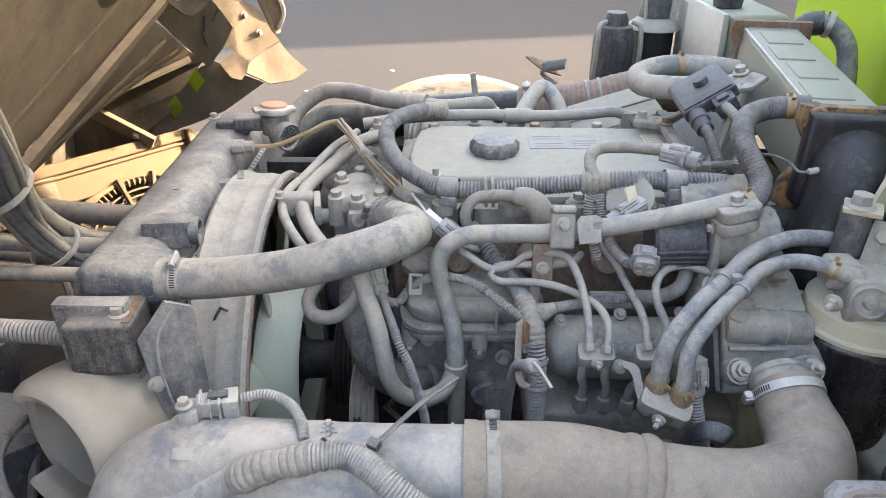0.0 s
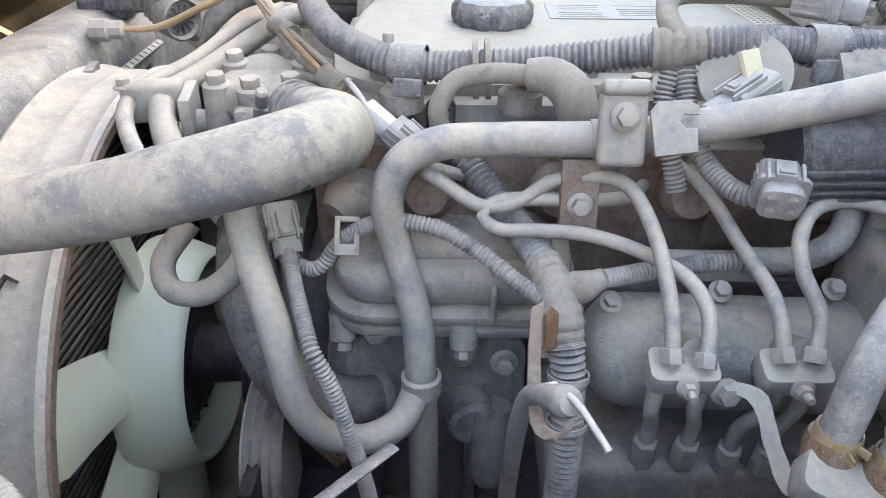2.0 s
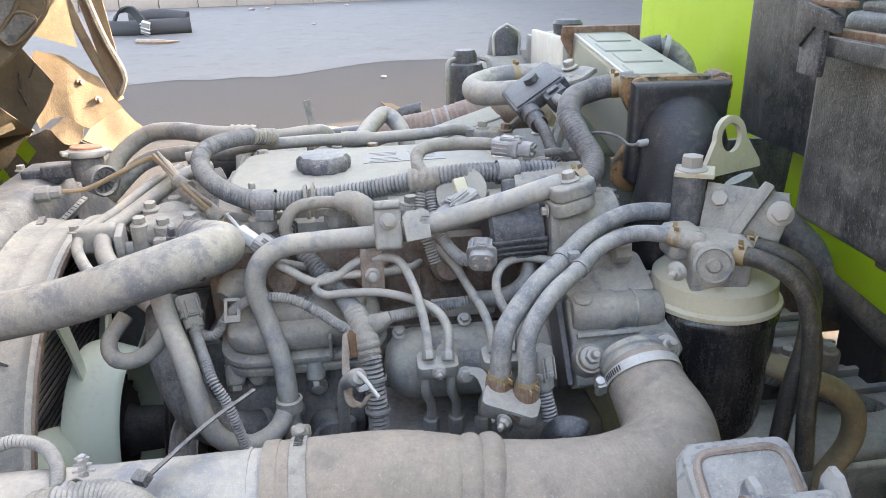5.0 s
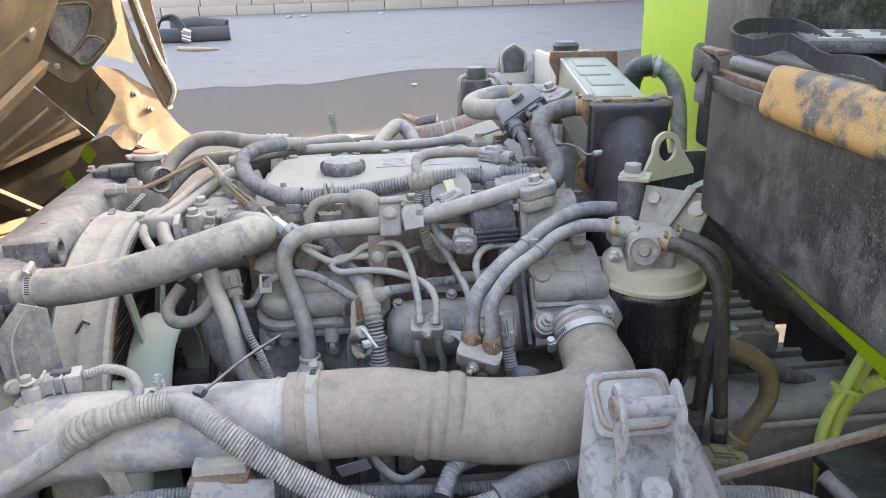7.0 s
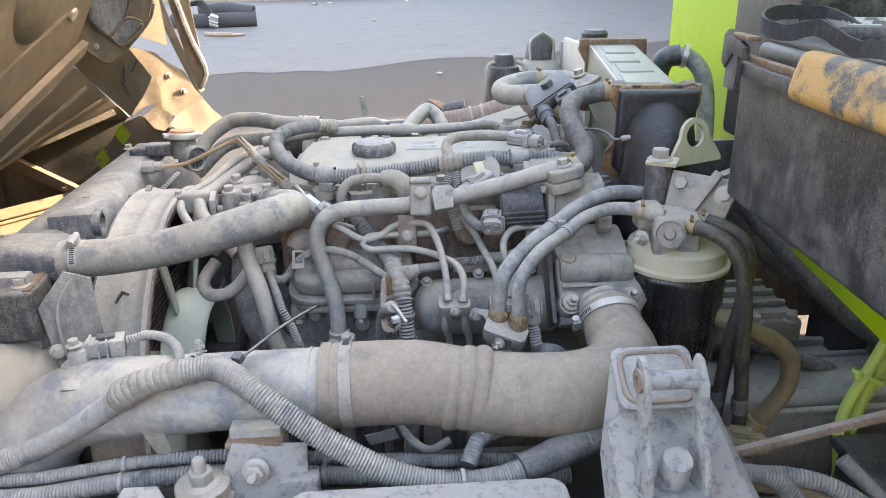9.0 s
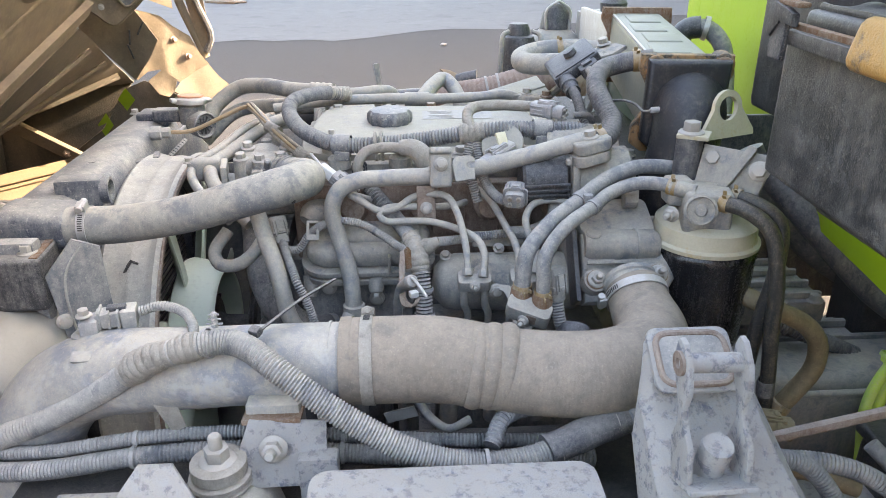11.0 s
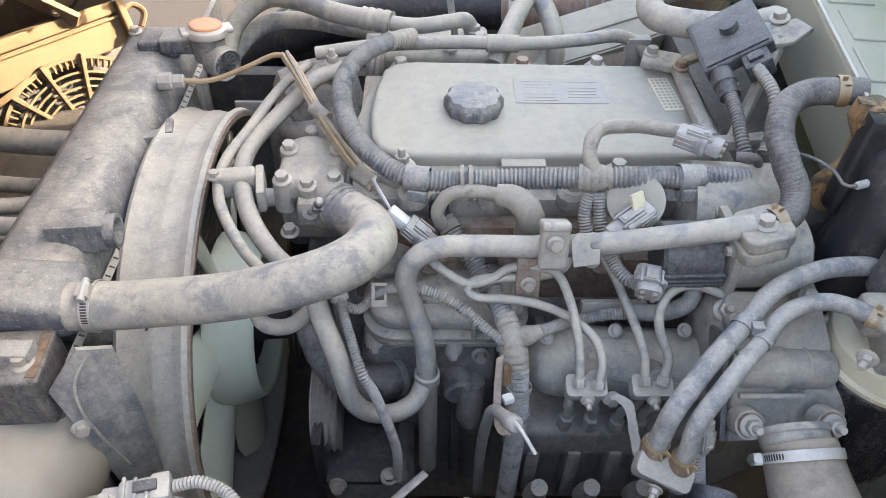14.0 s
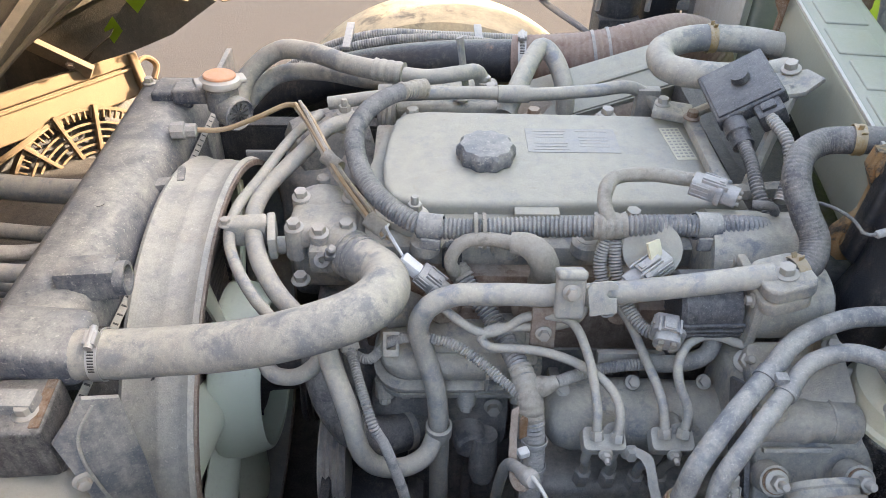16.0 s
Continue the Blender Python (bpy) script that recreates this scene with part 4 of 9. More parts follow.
def filler_cap():
    t = thing("oil_filler_cap", (0.074, 1.10, 1.346), "dark dusty lobed plastic oil filler cap", "filler cap")
    b = bmesh.new()
    prof = [(0.0, 0.022), (0.022, 0.0225), (0.031, 0.021), (0.0355, 0.016), (0.036, 0.006), (0.034, 0.0)]
    seg = 80
    rings = []
    for r, z in prof:
        rings.append([b.verts.new((0.074 + r * (1 + (0.045 * math.cos(10 * 2 * math.pi * k / seg) if r > 0.03 else 0)) * math.cos(2 * math.pi * k / seg),
                                   1.10 + r * (1 + (0.045 * math.cos(10 * 2 * math.pi * k / seg) if r > 0.03 else 0)) * math.sin(2 * math.pi * k / seg), 1.346 + z)) for k in range(seg)])
    for lo, hi in zip(rings, rings[1:]):
        for k in range(seg):
            b.faces.new((lo[k], lo[(k + 1) % seg], hi[(k + 1) % seg], hi[k]))
    b.faces.new(rings[-1])
    bmesh.ops.remove_doubles(b, verts=b.verts, dist=1e-5)
    part("cap", b, PLASTIC, t)
    return t


filler_cap()


def thermostat():
    t = thing("thermostat_housing", (-0.115, 1.02, 1.25), "dusty cast thermostat housing with bolts", "housing")
    b = lathe([(0, -0.03), (0.036, -0.03), (0.036, 0.03), (0.030, 0.046), (0.016, 0.055), (0, 0.057)], pose(-0.128, 1.055, 1.268), 28)
    box((0.085, 0.075, 0.07), pose(-0.115, 1.02, 1.265), 0.012, 3, bm=b)
    box((0.080, 0.078, 0.030), pose(-0.120, 1.015, 1.306, -6), 0.014, 4, bm=b)
    tube([(-0.115, 1.02, 1.285), (-0.098, 0.985, 1.30), (-0.078, 0.952, 1.305)], [0.026, 0.025, 0.022], 24, 0.006, bm=b)
    box((0.028, 0.028, 0.034), pose(-0.118, 0.968, 1.295), 0.006, bm=b)
    part("casting", b, ALU, t)
    for x, y in ((-0.150, 0.985), (-0.090, 0.985), (-0.150, 1.045), (-0.090, 1.045), (-0.120, 0.975)):
        part("bolt_boss", lathe([(0, -0.03), (0.0125, -0.03), (0.0115, 0.010), (0, 0.010)], pose(x, y, 1.312), 16), ALU, t)
    for p in ((-0.120, 0.975, 1.322), (-0.150, 0.985, 1.322), (-0.090, 0.985, 1.322), (-0.150, 1.045, 1.322), (-0.090, 1.045, 1.322), (-0.145, 0.962, 1.262)):
        bolt(t, p, (0, -0.1, 1), 0.0078)
    part("thermostat_crown", lathe([(0, 0), (0.0085, 0), (0.0085, 0.006), (0.006, 0.008), (0, 0.008)], pose(-0.128, 1.085, 1.318), 18), ALU, t)
    part("sensor_hole", lathe([(0.004, 0), (0.009, 0), (0.009, 0.006), (0.004, 0.006), (0.004, 0)], aim((-0.116, 0.956, 1.300), (0, -1, 0.5)), 18), STEEL_DK, t)
    b = lathe([(0, 0), (0.011, 0), (0.011, 0.05), (0, 0.05)], aim((-0.135, 1.0, 1.285), (-1, -0.05, 0)), 18)
    part("stub_pipe", b, STEEL, t)
    return t


thermostat()


def upper_hose():
    t = thing("upper_radiator_hose", (-0.2, 0.825, 1.29), "thick dusty rubber radiator hose with a worm clamp", "hose")
    pts = [(-0.345, 0.824, 1.284), (-0.31, 0.824, 1.284), (-0.265, 0.826, 1.286), (-0.184, 0.823, 1.300), (-0.115, 0.826, 1.318), (-0.066, 0.842, 1.327), (-0.042, 0.872, 1.326), (-0.045, 0.908, 1.318), (-0.068, 0.940, 1.310), (-0.086, 0.958, 1.305)]
    part("hose", tube(pts, [0.026, 0.0255, 0.025, 0.025, 0.0255, 0.0262, 0.0265, 0.026, 0.026, 0.026], 28, 0.006), RUBBER, t)
    for k in range(3):
        q = Vector((-0.070 - 0.006 * k, 0.943 + 0.006 * k, 1.309))
        part("rib_ring", tie(bmesh.new(), q, (-0.7, 0.7, -0.15), 0.0262, 0.002), RUBBER, t)
    band(t, (-0.322, 0.824, 1.284), (1, 0, 0), 0.0262, 0.011, screw=(0, -0.25, 1), label="steel worm-drive hose clamp")
    m = aim((-0.105, 0.943, 1.317), (0.2, -0.5, 0.8))
    b = box((0.012, 0.012, 0.016), m, 0.003)
    lathe([(0, 0), (0.005, 0), (0.005, 0.022), (0.003, 0.024), (0, 0.024)], m, 12, bm=b)
    part("clamp_screw", b, STEEL_DK, t)
    part("dark_mark", lathe([(0, 0), (0.004, 0), (0.0035, 0.0012), (0, 0.0015)], aim((-0.053, 0.828, 1.311), (0.25, -0.85, -0.3)), 14), IRON_DARK, t)
    return t


upper_hose()


def pipe(name, pts, r, mat, label, category="pipe", seg=14, group="", **kw):
    mid = Vector(pts[len(pts) // 2])
    return single(name, tube(pts, r, seg, **kw), mat, mid, label, category, group)


# lengthened past the cooler as a dark backing against lit ground
t_ = thing("splash_shield", (0.05, 1.60, 0.93), "dark splash shield along the far rail, lengthened to hide lit ground", "splash shield")
part("sheet", quad_sheet(((-0.42, 1.60, 0.90), (0.95, 1.60, 0.90), (0.95, 1.64, 1.15), (-0.42, 1.64, 1.15))), IRON_DARK, t_)
t_ = thing("accessory_case", (-0.17, 1.33, 1.0), "dark cast accessory case behind the shroud", "casting")
part("case", box((0.15, 0.14, 0.26), pose(-0.16, 1.34, 1.07), 0.03, 4), IRON, t_)
part("round_cover", lathe([(0, 0), (0.050, 0), (0.068, 0.012), (0.074, 0.040), (0.074, 0.12), (0, 0.12)], aim((-0.205, 1.275, 1.215), (0.9, 0.3, 0.1)), 36), IRON, t_)
part("arm", tube([(-0.20, 1.24, 1.245), (-0.165, 1.215, 1.232), (-0.12, 1.215, 1.24), (-0.095, 1.24, 1.262)], 0.022, 10, 0.01, flat=0.4), STEEL_DK, t_)
t_ = thing("idler_pulley", (-0.07, 1.30, 1.24), "ribbed dark idler pulley beside the compressor", "pulley")
part("wheel", lathe([(0, -0.012), (0.034, -0.012), (0.036, -0.008), (0.033, -0.004), (0.036, 0), (0.033, 0.004), (0.036, 0.010), (0, 0.010)], aim((-0.055, 1.305, 1.285), (1, -0.1, 0)), 32), STEEL_DK, t_)
# front heater pipes beside the thermostat
pipe("heater_pipe", [(-0.10, 1.23, 1.325), (-0.135, 1.21, 1.322), (-0.16, 1.175, 1.312), (-0.205, 1.115, 1.290), (-0.212, 1.06, 1.293), (-0.202, 1.0, 1.300), (-0.187, 0.956, 1.293), (-0.16, 0.915, 1.280), (-0.125, 0.89, 1.255)], 0.0108, STEEL, "dusty steel heater pipe bending down beside the shroud", seg=16)
pipe("heater_pipe", [(-0.150, 1.25, 1.322), (-0.182, 1.197, 1.316), (-0.215, 1.12, 1.300), (-0.232, 1.05, 1.300), (-0.228, 0.99, 1.303), (-0.214, 0.95, 1.298), (-0.185, 0.905, 1.285), (-0.15, 0.875, 1.265)], 0.0068, STEEL, "thin dusty steel pipe beside the shroud", seg=14)
t_ = thing("pipe_clamp_block", (-0.208, 1.005, 1.29), "dusty metal clamp holding two pipes", "clamp")
b_ = box((0.050, 0.022, 0.034), pose(-0.211, 1.006, 1.301, 0, 0, 8), 0.006, 3)
box((0.010, 0.055, 0.030), pose(-0.180, 1.0, 1.298, 0, 0, 10), 0.003, bm=b_)
part("block", b_, STEEL, t_)
bolt(t_, (-0.232, 1.0, 1.314), (0, 0, 1), 0.006)
pipe("lower_coolant_pipe", [(-0.108, 0.862, 1.280), (-0.096, 0.836, 1.255), (-0.082, 0.814, 1.224), (-0.074, 0.806, 1.185), (-0.068, 0.804, 1.150), (-0.052, 0.806, 1.122), (-0.022, 0.812, 1.110), (0.004, 0.824, 1.118), (0.014, 0.842, 1.130)], 0.0115, STEEL, "dusty bent steel coolant pipe in front of the block", seg=16)
pipe("u_bend_pipe", [(-0.165, 0.915, 1.235), (-0.182, 0.892, 1.212), (-0.172, 0.874, 1.200), (-0.146, 0.866, 1.202), (-0.122, 0.868, 1.218), (-0.108, 0.880, 1.235)], 0.0095, STEEL, "short dusty u-bend pipe", seg=14)
t_ = thing("bypass_hose", (-0.10, 0.865, 1.15), "fat dark rubber bypass hose", "hose")
part("hose", tube([(-0.12, 0.93, 1.24), (-0.115, 0.885, 1.20), (-0.10, 0.865, 1.15), (-0.075, 0.86, 1.11), (-0.04, 0.875, 1.085), (0.0, 0.905, 1.07)], 0.024, 22), RUBBER_DK, t_)
part("clamp_ring", tie(bmesh.new(), (-0.022, 0.888, 1.078), (0.8, 0.5, -0.25), 0.0243, 0.009), STEEL, t_)


def coolant_pipe():
    t = thing("coolant_pipe", (0.15, 0.86, 1.33), "long dusty steel pipe clamped along the engine", "pipe")
    pts = [(0.020, 0.850, 0.93), (0.018, 0.846, 1.13), (0.014, 0.856, 1.19), (0.000, 0.868, 1.245), (-0.006, 0.868, 1.282), (0.004, 0.870, 1.308), (0.028, 0.874, 1.321), (0.07, 0.873, 1.325), (0.15, 0.866, 1.331), (0.25, 0.853, 1.356), (0.335, 0.843, 1.382)]
    part("pipe", tube(pts, 0.0118, 18), STEEL, t)
    part("collar", lathe([(0.0125, -0.008), (0.0155, -0.006), (0.0155, 0.008), (0.0125, 0.010)], aim((0.018, 0.846, 1.135), (0, 0, 1)), 24), STEEL, t)
    # strap clamp with bolt, and slotted bracket beside it
    b = tie(bmesh.new(), (0.145, 0.8665, 1.3308), (1, -0.03, 0.15), 0.0120, 0.030)
    box((0.030, 0.012, 0.050), pose(0.145, 0.853, 1.343, -18), 0.006, 3, bm=b)
    box((0.030, 0.026, 0.010), pose(0.145, 0.862, 1.364, -30), 0.005, 3, bm=b)
    c = part("clamp", b, STEEL, t)
    bolt(t, (0.145, 0.847, 1.352), (0, -0.95, 0.35), 0.0064)
    b = prism([(-0.014, -0.015), (0.013, -0.015), (0.014, 0.000), (0.007, 0.001), (0.004, 0.005), (0.007, 0.009), (0.016, 0.008), (0.017, 0.013), (0.011, 0.018), (-0.008, 0.019), (-0.014, 0.013)], 0.004, aim((0.176, 0.8475, 1.343), (0, -0.86, 0.50), (1, 0, 0.15)), 0.0012)
    part("slotted_bracket", b, STEEL, t)
    b = box((0.026, 0.008, 0.055), pose(0.125, 0.862, 1.288, -12), 0.002)
    part("lower_clamp", b, BROWN, t, "rust-brown strap clamp")
    bolt(t, (0.125, 0.856, 1.286), (0, -1, 0.2), 0.006)
    # end block with bolt
    b = prism(rounded(0.050, 0.050, 0.012, 4), 0.016, pose(0.345, 0.842, 1.371, 0, -12, 8), 0.0035, seg=3)
    prism(rounded(0.050, 0.050, 0.012, 4), 0.015, pose(0.345, 0.842, 1.355, 0, -12, 8), 0.0025, seg=2, bm=b)
    part("end_block", b, ALU, t, "two-piece cast clamp block")
    bolt(t, (0.343, 0.838, 1.387), (-0.2, 0, 1), 0.0076)
    part("drop_pipe", tube([(0.338, 0.845, 1.372), (0.334, 0.852, 1.33), (0.330, 0.86, 1.26)], 0.0105, 16), STEEL, t)
    return t


coolant_pipe()


# ---- engine: injection side ----
def fuel_gallery():
    t = thing("fuel_gallery", (0.25, 0.83, 1.13), "dusty cast fuel gallery, a rounded horizontal barrel with pipe blocks", "fuel gallery")
    b = lathe([(0, 0), (0.022, 0.004), (0.036, 0.016), (0.041, 0.034), (0.041, 0.20), (0.036, 0.205), (0.036, 0.24), (0, 0.24)], aim((0.130, 0.838, 1.180), (1, -0.06, 0.02)), 36)
    for x in (0.195, 0.262):
        lathe([(0, 0), (0.014, 0), (0.012, 0.05), (0, 0.05)], aim((x, 0.82, 1.195), (0, -0.8, 0.5)), 18, bm=b)
    part("barrel", b, ALU, t)
    for x in (0.185, 0.255):
        m = aim((x, 0.776, 1.212), (0, -0.35, 0.94), (1, 0, 0))
        b = prism(rounded(0.044, 0.025, 0.006, 4), 0.018, m @ pose(0, 0, -0.010), 0.0022, seg=2)
        p = part("pipe_block", b, STEEL, t)
        bolt(t, (x, 0.760, 1.211), (0, -0.9, 0.1), 0.0052, "stud")
    bolt(t, (0.214, 0.772, 1.198), (0.1, -1, 0.2), 0.0066)
    for p in ((0.150, 0.835, 1.222), (0.225, 0.838, 1.230), (0.112, 0.795, 1.204), (0.118, 0.80, 1.18), (0.30, 0.835, 1.235), (0.335, 0.83, 1.23)):
        bolt(t, p, (0, -0.6, 0.8), 0.0056, "rust" if p[0] < 0.12 else "plain")
    b = box((0.075, 0.012, 0.022), pose(0.228, 0.868, 1.232, -20), 0.003)
    part("bracket_strip", b, STEEL, t)
    # bent steel tab running to the hose block
    b = ribbon([(0.214, 0.772, 1.202), (0.228, 0.758, 1.206), (0.233, 0.738, 1.190), (0.236, 0.712, 1.180), (0.236, 0.690, 1.200)], 0.011, 0.0025, (0.75, 0.2, 0.6))
    part("bent_tab", b, STEEL, t)
    return t


fuel_gallery()


def injection_pump():
    t = thing("injection_pump", (0.23, 0.86, 0.98), "dusty in-line injection pump with steel nuts and pipes", "pump")
    b = box((0.27, 0.12, 0.055), pose(0.245, 0.845, 1.085), 0.012, 3)
    box((0.24, 0.10, 0.14), pose(0.245, 0.855, 1.00), 0.014, bm=b)
    part("pump_body", b, IRON, t)
    for k in range(4):
        part("fin", box((0.018, 0.03, 0.10), pose(0.145 + 0.05 * k, 0.795, 1.02), 0.006), IRON, t)
    for k, (x, y, z) in enumerate(((0.178, 0.795, 1.110), (0.206, 0.792, 1.112), (0.236, 0.79, 1.11), (0.262, 0.79, 1.11))):
        b = prism([(0.0095 * math.cos(radians(60 * i)), 0.0095 * math.sin(radians(60 * i))) for i in range(6)], 0.024, aim((x, y, z), (0, -0.12, 1)), 0.002)
        part("pipe_nut", b, STEEL_DK, t)
        top = (0.172 + 0.028 * k, 0.775, 1.203) if k < 2 else (0.246 + 0.02 * (k - 2), 0.772, 1.20)
        part("pipe", tube([(x, y - 0.002, z + 0.02), (x, y - 0.006, z + 0.045), (top[0], 0.778, 1.175), top], 0.0052, 10), STEEL, t)
    for k in range(3):
        b = lathe([(0, 0), (0.013, 0), (0.013, 0.03), (0.010, 0.034), (0.010, 0.06), (0, 0.06)], aim((0.15 + 0.062 * k, 0.765, 1.0), (0, -0.35, 1)), 20)
        part("delivery_valve", b, STEEL, t)
    return t


injection_pump()
INJ = "thin dusty steel injector line"


def injector_line(pts):
    t = thing("injector_line", pts[len(pts) // 2], INJ, "pipe", "injector lines")
    part("line", tube(pts, 0.0050, 10), STEEL, t)
    d = (Vector(pts[1]) - Vector(pts[0])).normalized()
    part("union_nut", prism([(0.0072 * math.cos(radians(60 * i)), 0.0072 * math.sin(radians(60 * i))) for i in range(6)], 0.010, aim(Vector(pts[0]) - d * 0.002, d), 0.001), STEEL, t)
    return t


injector_line([(0.176, 0.770, 1.224), (0.175, 0.788, 1.252), (0.166, 0.828, 1.288), (0.152, 0.856, 1.303), (0.125, 0.866, 1.302), (0.105, 0.868, 1.297), (0.085, 0.863, 1.285), (0.060, 0.860, 1.282), (0.032, 0.868, 1.296), (0.018, 0.885, 1.298), (0.028, 0.905, 1.288), (0.06, 0.93, 1.268)])
injector_line([(0.196, 0.768, 1.222), (0.199, 0.785, 1.246), (0.191, 0.805, 1.259), (0.165, 0.828, 1.266), (0.13, 0.842, 1.271), (0.095, 0.849, 1.270), (0.070, 0.852, 1.269), (0.060, 0.856, 1.276), (0.068, 0.862, 1.284), (0.10, 0.866, 1.285), (0.13, 0.868, 1.283), (0.165, 0.885, 1.278), (0.185, 0.925, 1.268)])
injector_line([(0.246, 0.772, 1.224), (0.243, 0.795, 1.250), (0.232, 0.845, 1.266), (0.216, 0.885, 1.286), (0.190, 0.925, 1.298)])
injector_line([(0.264, 0.772, 1.224), (0.269, 0.788, 1.245), (0.259, 0.806, 1.268), (0.258, 0.818, 1.284), (0.270, 0.834, 1.296), (0.295, 0.842, 1.299), (0.325, 0.832, 1.296), (0.36, 0.82, 1.288), (0.395, 0.80, 1.283), (0.432, 0.812, 1.279)])


def stop_lever():
    t = thing("dipstick_handle", (0.10, 0.72, 1.10), "rust-marked dipstick tube with a bent wire handle", "dipstick")
    part("tube", tube([(0.085, 0.80, 0.95), (0.082, 0.775, 1.12), (0.086, 0.745, 1.215), (0.094, 0.722, 1.238)], 0.0062, 14), STEEL_DK, t)
    m = aim((0.094, 0.722, 1.236), (0.35, -0.75, 0.55))
    part("knob", lathe([(0, 0), (0.0075, 0), (0.0075, 0.010), (0.009, 0.012), (0.009, 0.020), (0.007, 0.024), (0, 0.025)], m, 20), STEEL_DK, t)
    part("wire", tube([(0.100, 0.708, 1.252), (0.105, 0.700, 1.252), (0.112, 0.690, 1.246), (0.119, 0.680, 1.239)], 0.0021, 10), CLAMP, t)
    part("bracket", ribbon([(0.092, 0.782, 1.256), (0.090, 0.768, 1.246), (0.089, 0.748, 1.222), (0.092, 0.728, 1.206), (0.102, 0.724, 1.204), (0.110, 0.730, 1.212)], 0.009, 0.0025, (0.85, 0.35, 0.3)), BROWN, t, "rust-edged strap bracket")
    part("clip_plate", prism([(0, 0), (0.008, 0), (0.009, 0.024), (0.004, 0.030), (0, 0.026)], 0.003, aim((0.094, 0.758, 1.240), (0.5, -0.85, 0.1), (1, 0.6, 0)), 0.001), RUST, t)
    return t


stop_lever()


def wrapped(name, pts, r, mat, label, taped=(), clips=(), rib=0.0048, depth=0.0028, category="cable conduit"):
    """A corrugated conduit with taped stretches and clip bands."""
    t = thing(name, pts[len(pts) // 2], label, category)
    part("conduit", tube(pts, r, 16, rib=rib, depth=depth), mat, t)
    for stretch in taped:
        part("tape_wrap", tube(stretch, r * 1.16, 16, rib=0.008, depth=r * 0.11, wobble=0.22), TAPE, t, "dusty cloth tape wrap")
    for at, axis in clips:
        part("cable_tie", tie(bmesh.new(), at, axis, r * 1.08), CONNECTOR, t)
    return t


def cover_harness():
    pts = [(-0.012, 1.248, 1.362), (-0.040, 1.222, 1.370), (-0.072, 1.170, 1.376), (-0.087, 1.105, 1.377), (-0.076, 1.035, 1.370), (-0.047, 0.985, 1.360), (-0.005, 0.954, 1.352), (0.034, 0.948, 1.351), (0.116, 0.944, 1.358), (0.186, 0.930, 1.371), (0.241, 0.923, 1.378), (0.295, 0.927, 1.375), (0.344, 0.929, 1.373), (0.385, 0.938, 1.360)]
    t = wrapped("cover_harness", pts, 0.0122, CONDUIT_DK, "dark corrugated harness conduit curving round the valve cover",
                [[(-0.005, 1.255, 1.360), (-0.022, 1.240, 1.366), (-0.036, 1.226, 1.370)], [(0.178, 0.932, 1.370), (0.195, 0.929, 1.372), (0.212, 0.927, 1.375)]])
    part("clip_block", join(tie(bmesh.new(), (0.006, 0.9515, 1.3515), (1, -0.2, 0), 0.0135, 0.026), box((0.022, 0.006, 0.014), pose(0.006, 0.938, 1.338, 0, 0, -12), 0.002)), PLASTIC, t, "moulded dark plastic clip")
    part("clip_block", join(tie(bmesh.new(), (0.294, 0.927, 1.375), (1, 0.06, -0.06), 0.0135, 0.026), box((0.020, 0.006, 0.016), pose(0.294, 0.913, 1.362), 0.002)), PLASTIC, t, "moulded dark plastic clip")
    for x in (0.055, 0.064):
        part("wire_strap", lathe([(0.0132, -0.002), (0.0155, -0.002), (0.0155, 0.002), (0.0132, 0.002), (0.0132, -0.002)], aim((x, 0.946, 1.350), (1, 0, 0.05)) @ Matrix.Diagonal((1.45, 1, 1, 1)), 24), TAPE, t)
    return t


cover_harness()


def connector(name, at, axis, size, mat, label, side=(0, 0, 1)):
    """A moulded plug with collar, keyed latch, side ribs and wire seals."""
    l, w, h = size
    m = aim(at, axis, side)
    t = thing(name, at, label, "connector")
    b = prism(rounded(h, w, min(h, w) * 0.22, 3), l * 0.52, m @ pose(0, 0, -l * 0.46), 0.0012)
    prism(rounded(h * 1.12, w * 1.12, min(h, w) * 0.25, 3), l * 0.12, m @ pose(0, 0, l * 0.04), 0.0010, bm=b)
    prism(rounded(h * 0.88, w * 0.88, min(h, w) * 0.25, 3), l * 0.30, m @ pose(0, 0, l * 0.15), 0.0010, bm=b)
    part("housing", b, mat, t)
    for s in (-1, 1):
        for k in range(3):
            part("side_rib", box((h * 0.10, 0.0016, l * 0.34), m @ pose(h * (0.28 * k - 0.28), w * 0.51 * s, -l * 0.26), 0.0005), mat, t)
    b = box((0.0035, w * 0.42, l * 0.46), m @ pose(h * 0.60, 0, -l * 0.06), 0.0008)
    for s in (-1, 1):
        box((0.0045, w * 0.08, l * 0.52), m @ pose(h * 0.55, w * 0.34 * s, -l * 0.02), 0.0008, bm=b)
    box((0.003, w * 0.30, l * 0.10), m @ pose(h * 0.60 + 0.002, 0, l * 0.08), 0.0006, bm=b)
    part("latch", b, mat, t)
    for i in (-1, 1):
        for j in (-1, 1):
            part("wire_seal", lathe([(0, 0), (min(w, h) * 0.13, 0), (min(w, h) * 0.12, 0.004), (0, 0.004)], m @ pose(h * 0.20 * i, w * 0.20 * j, l * 0.445), 10), TAPE, t)
    return t


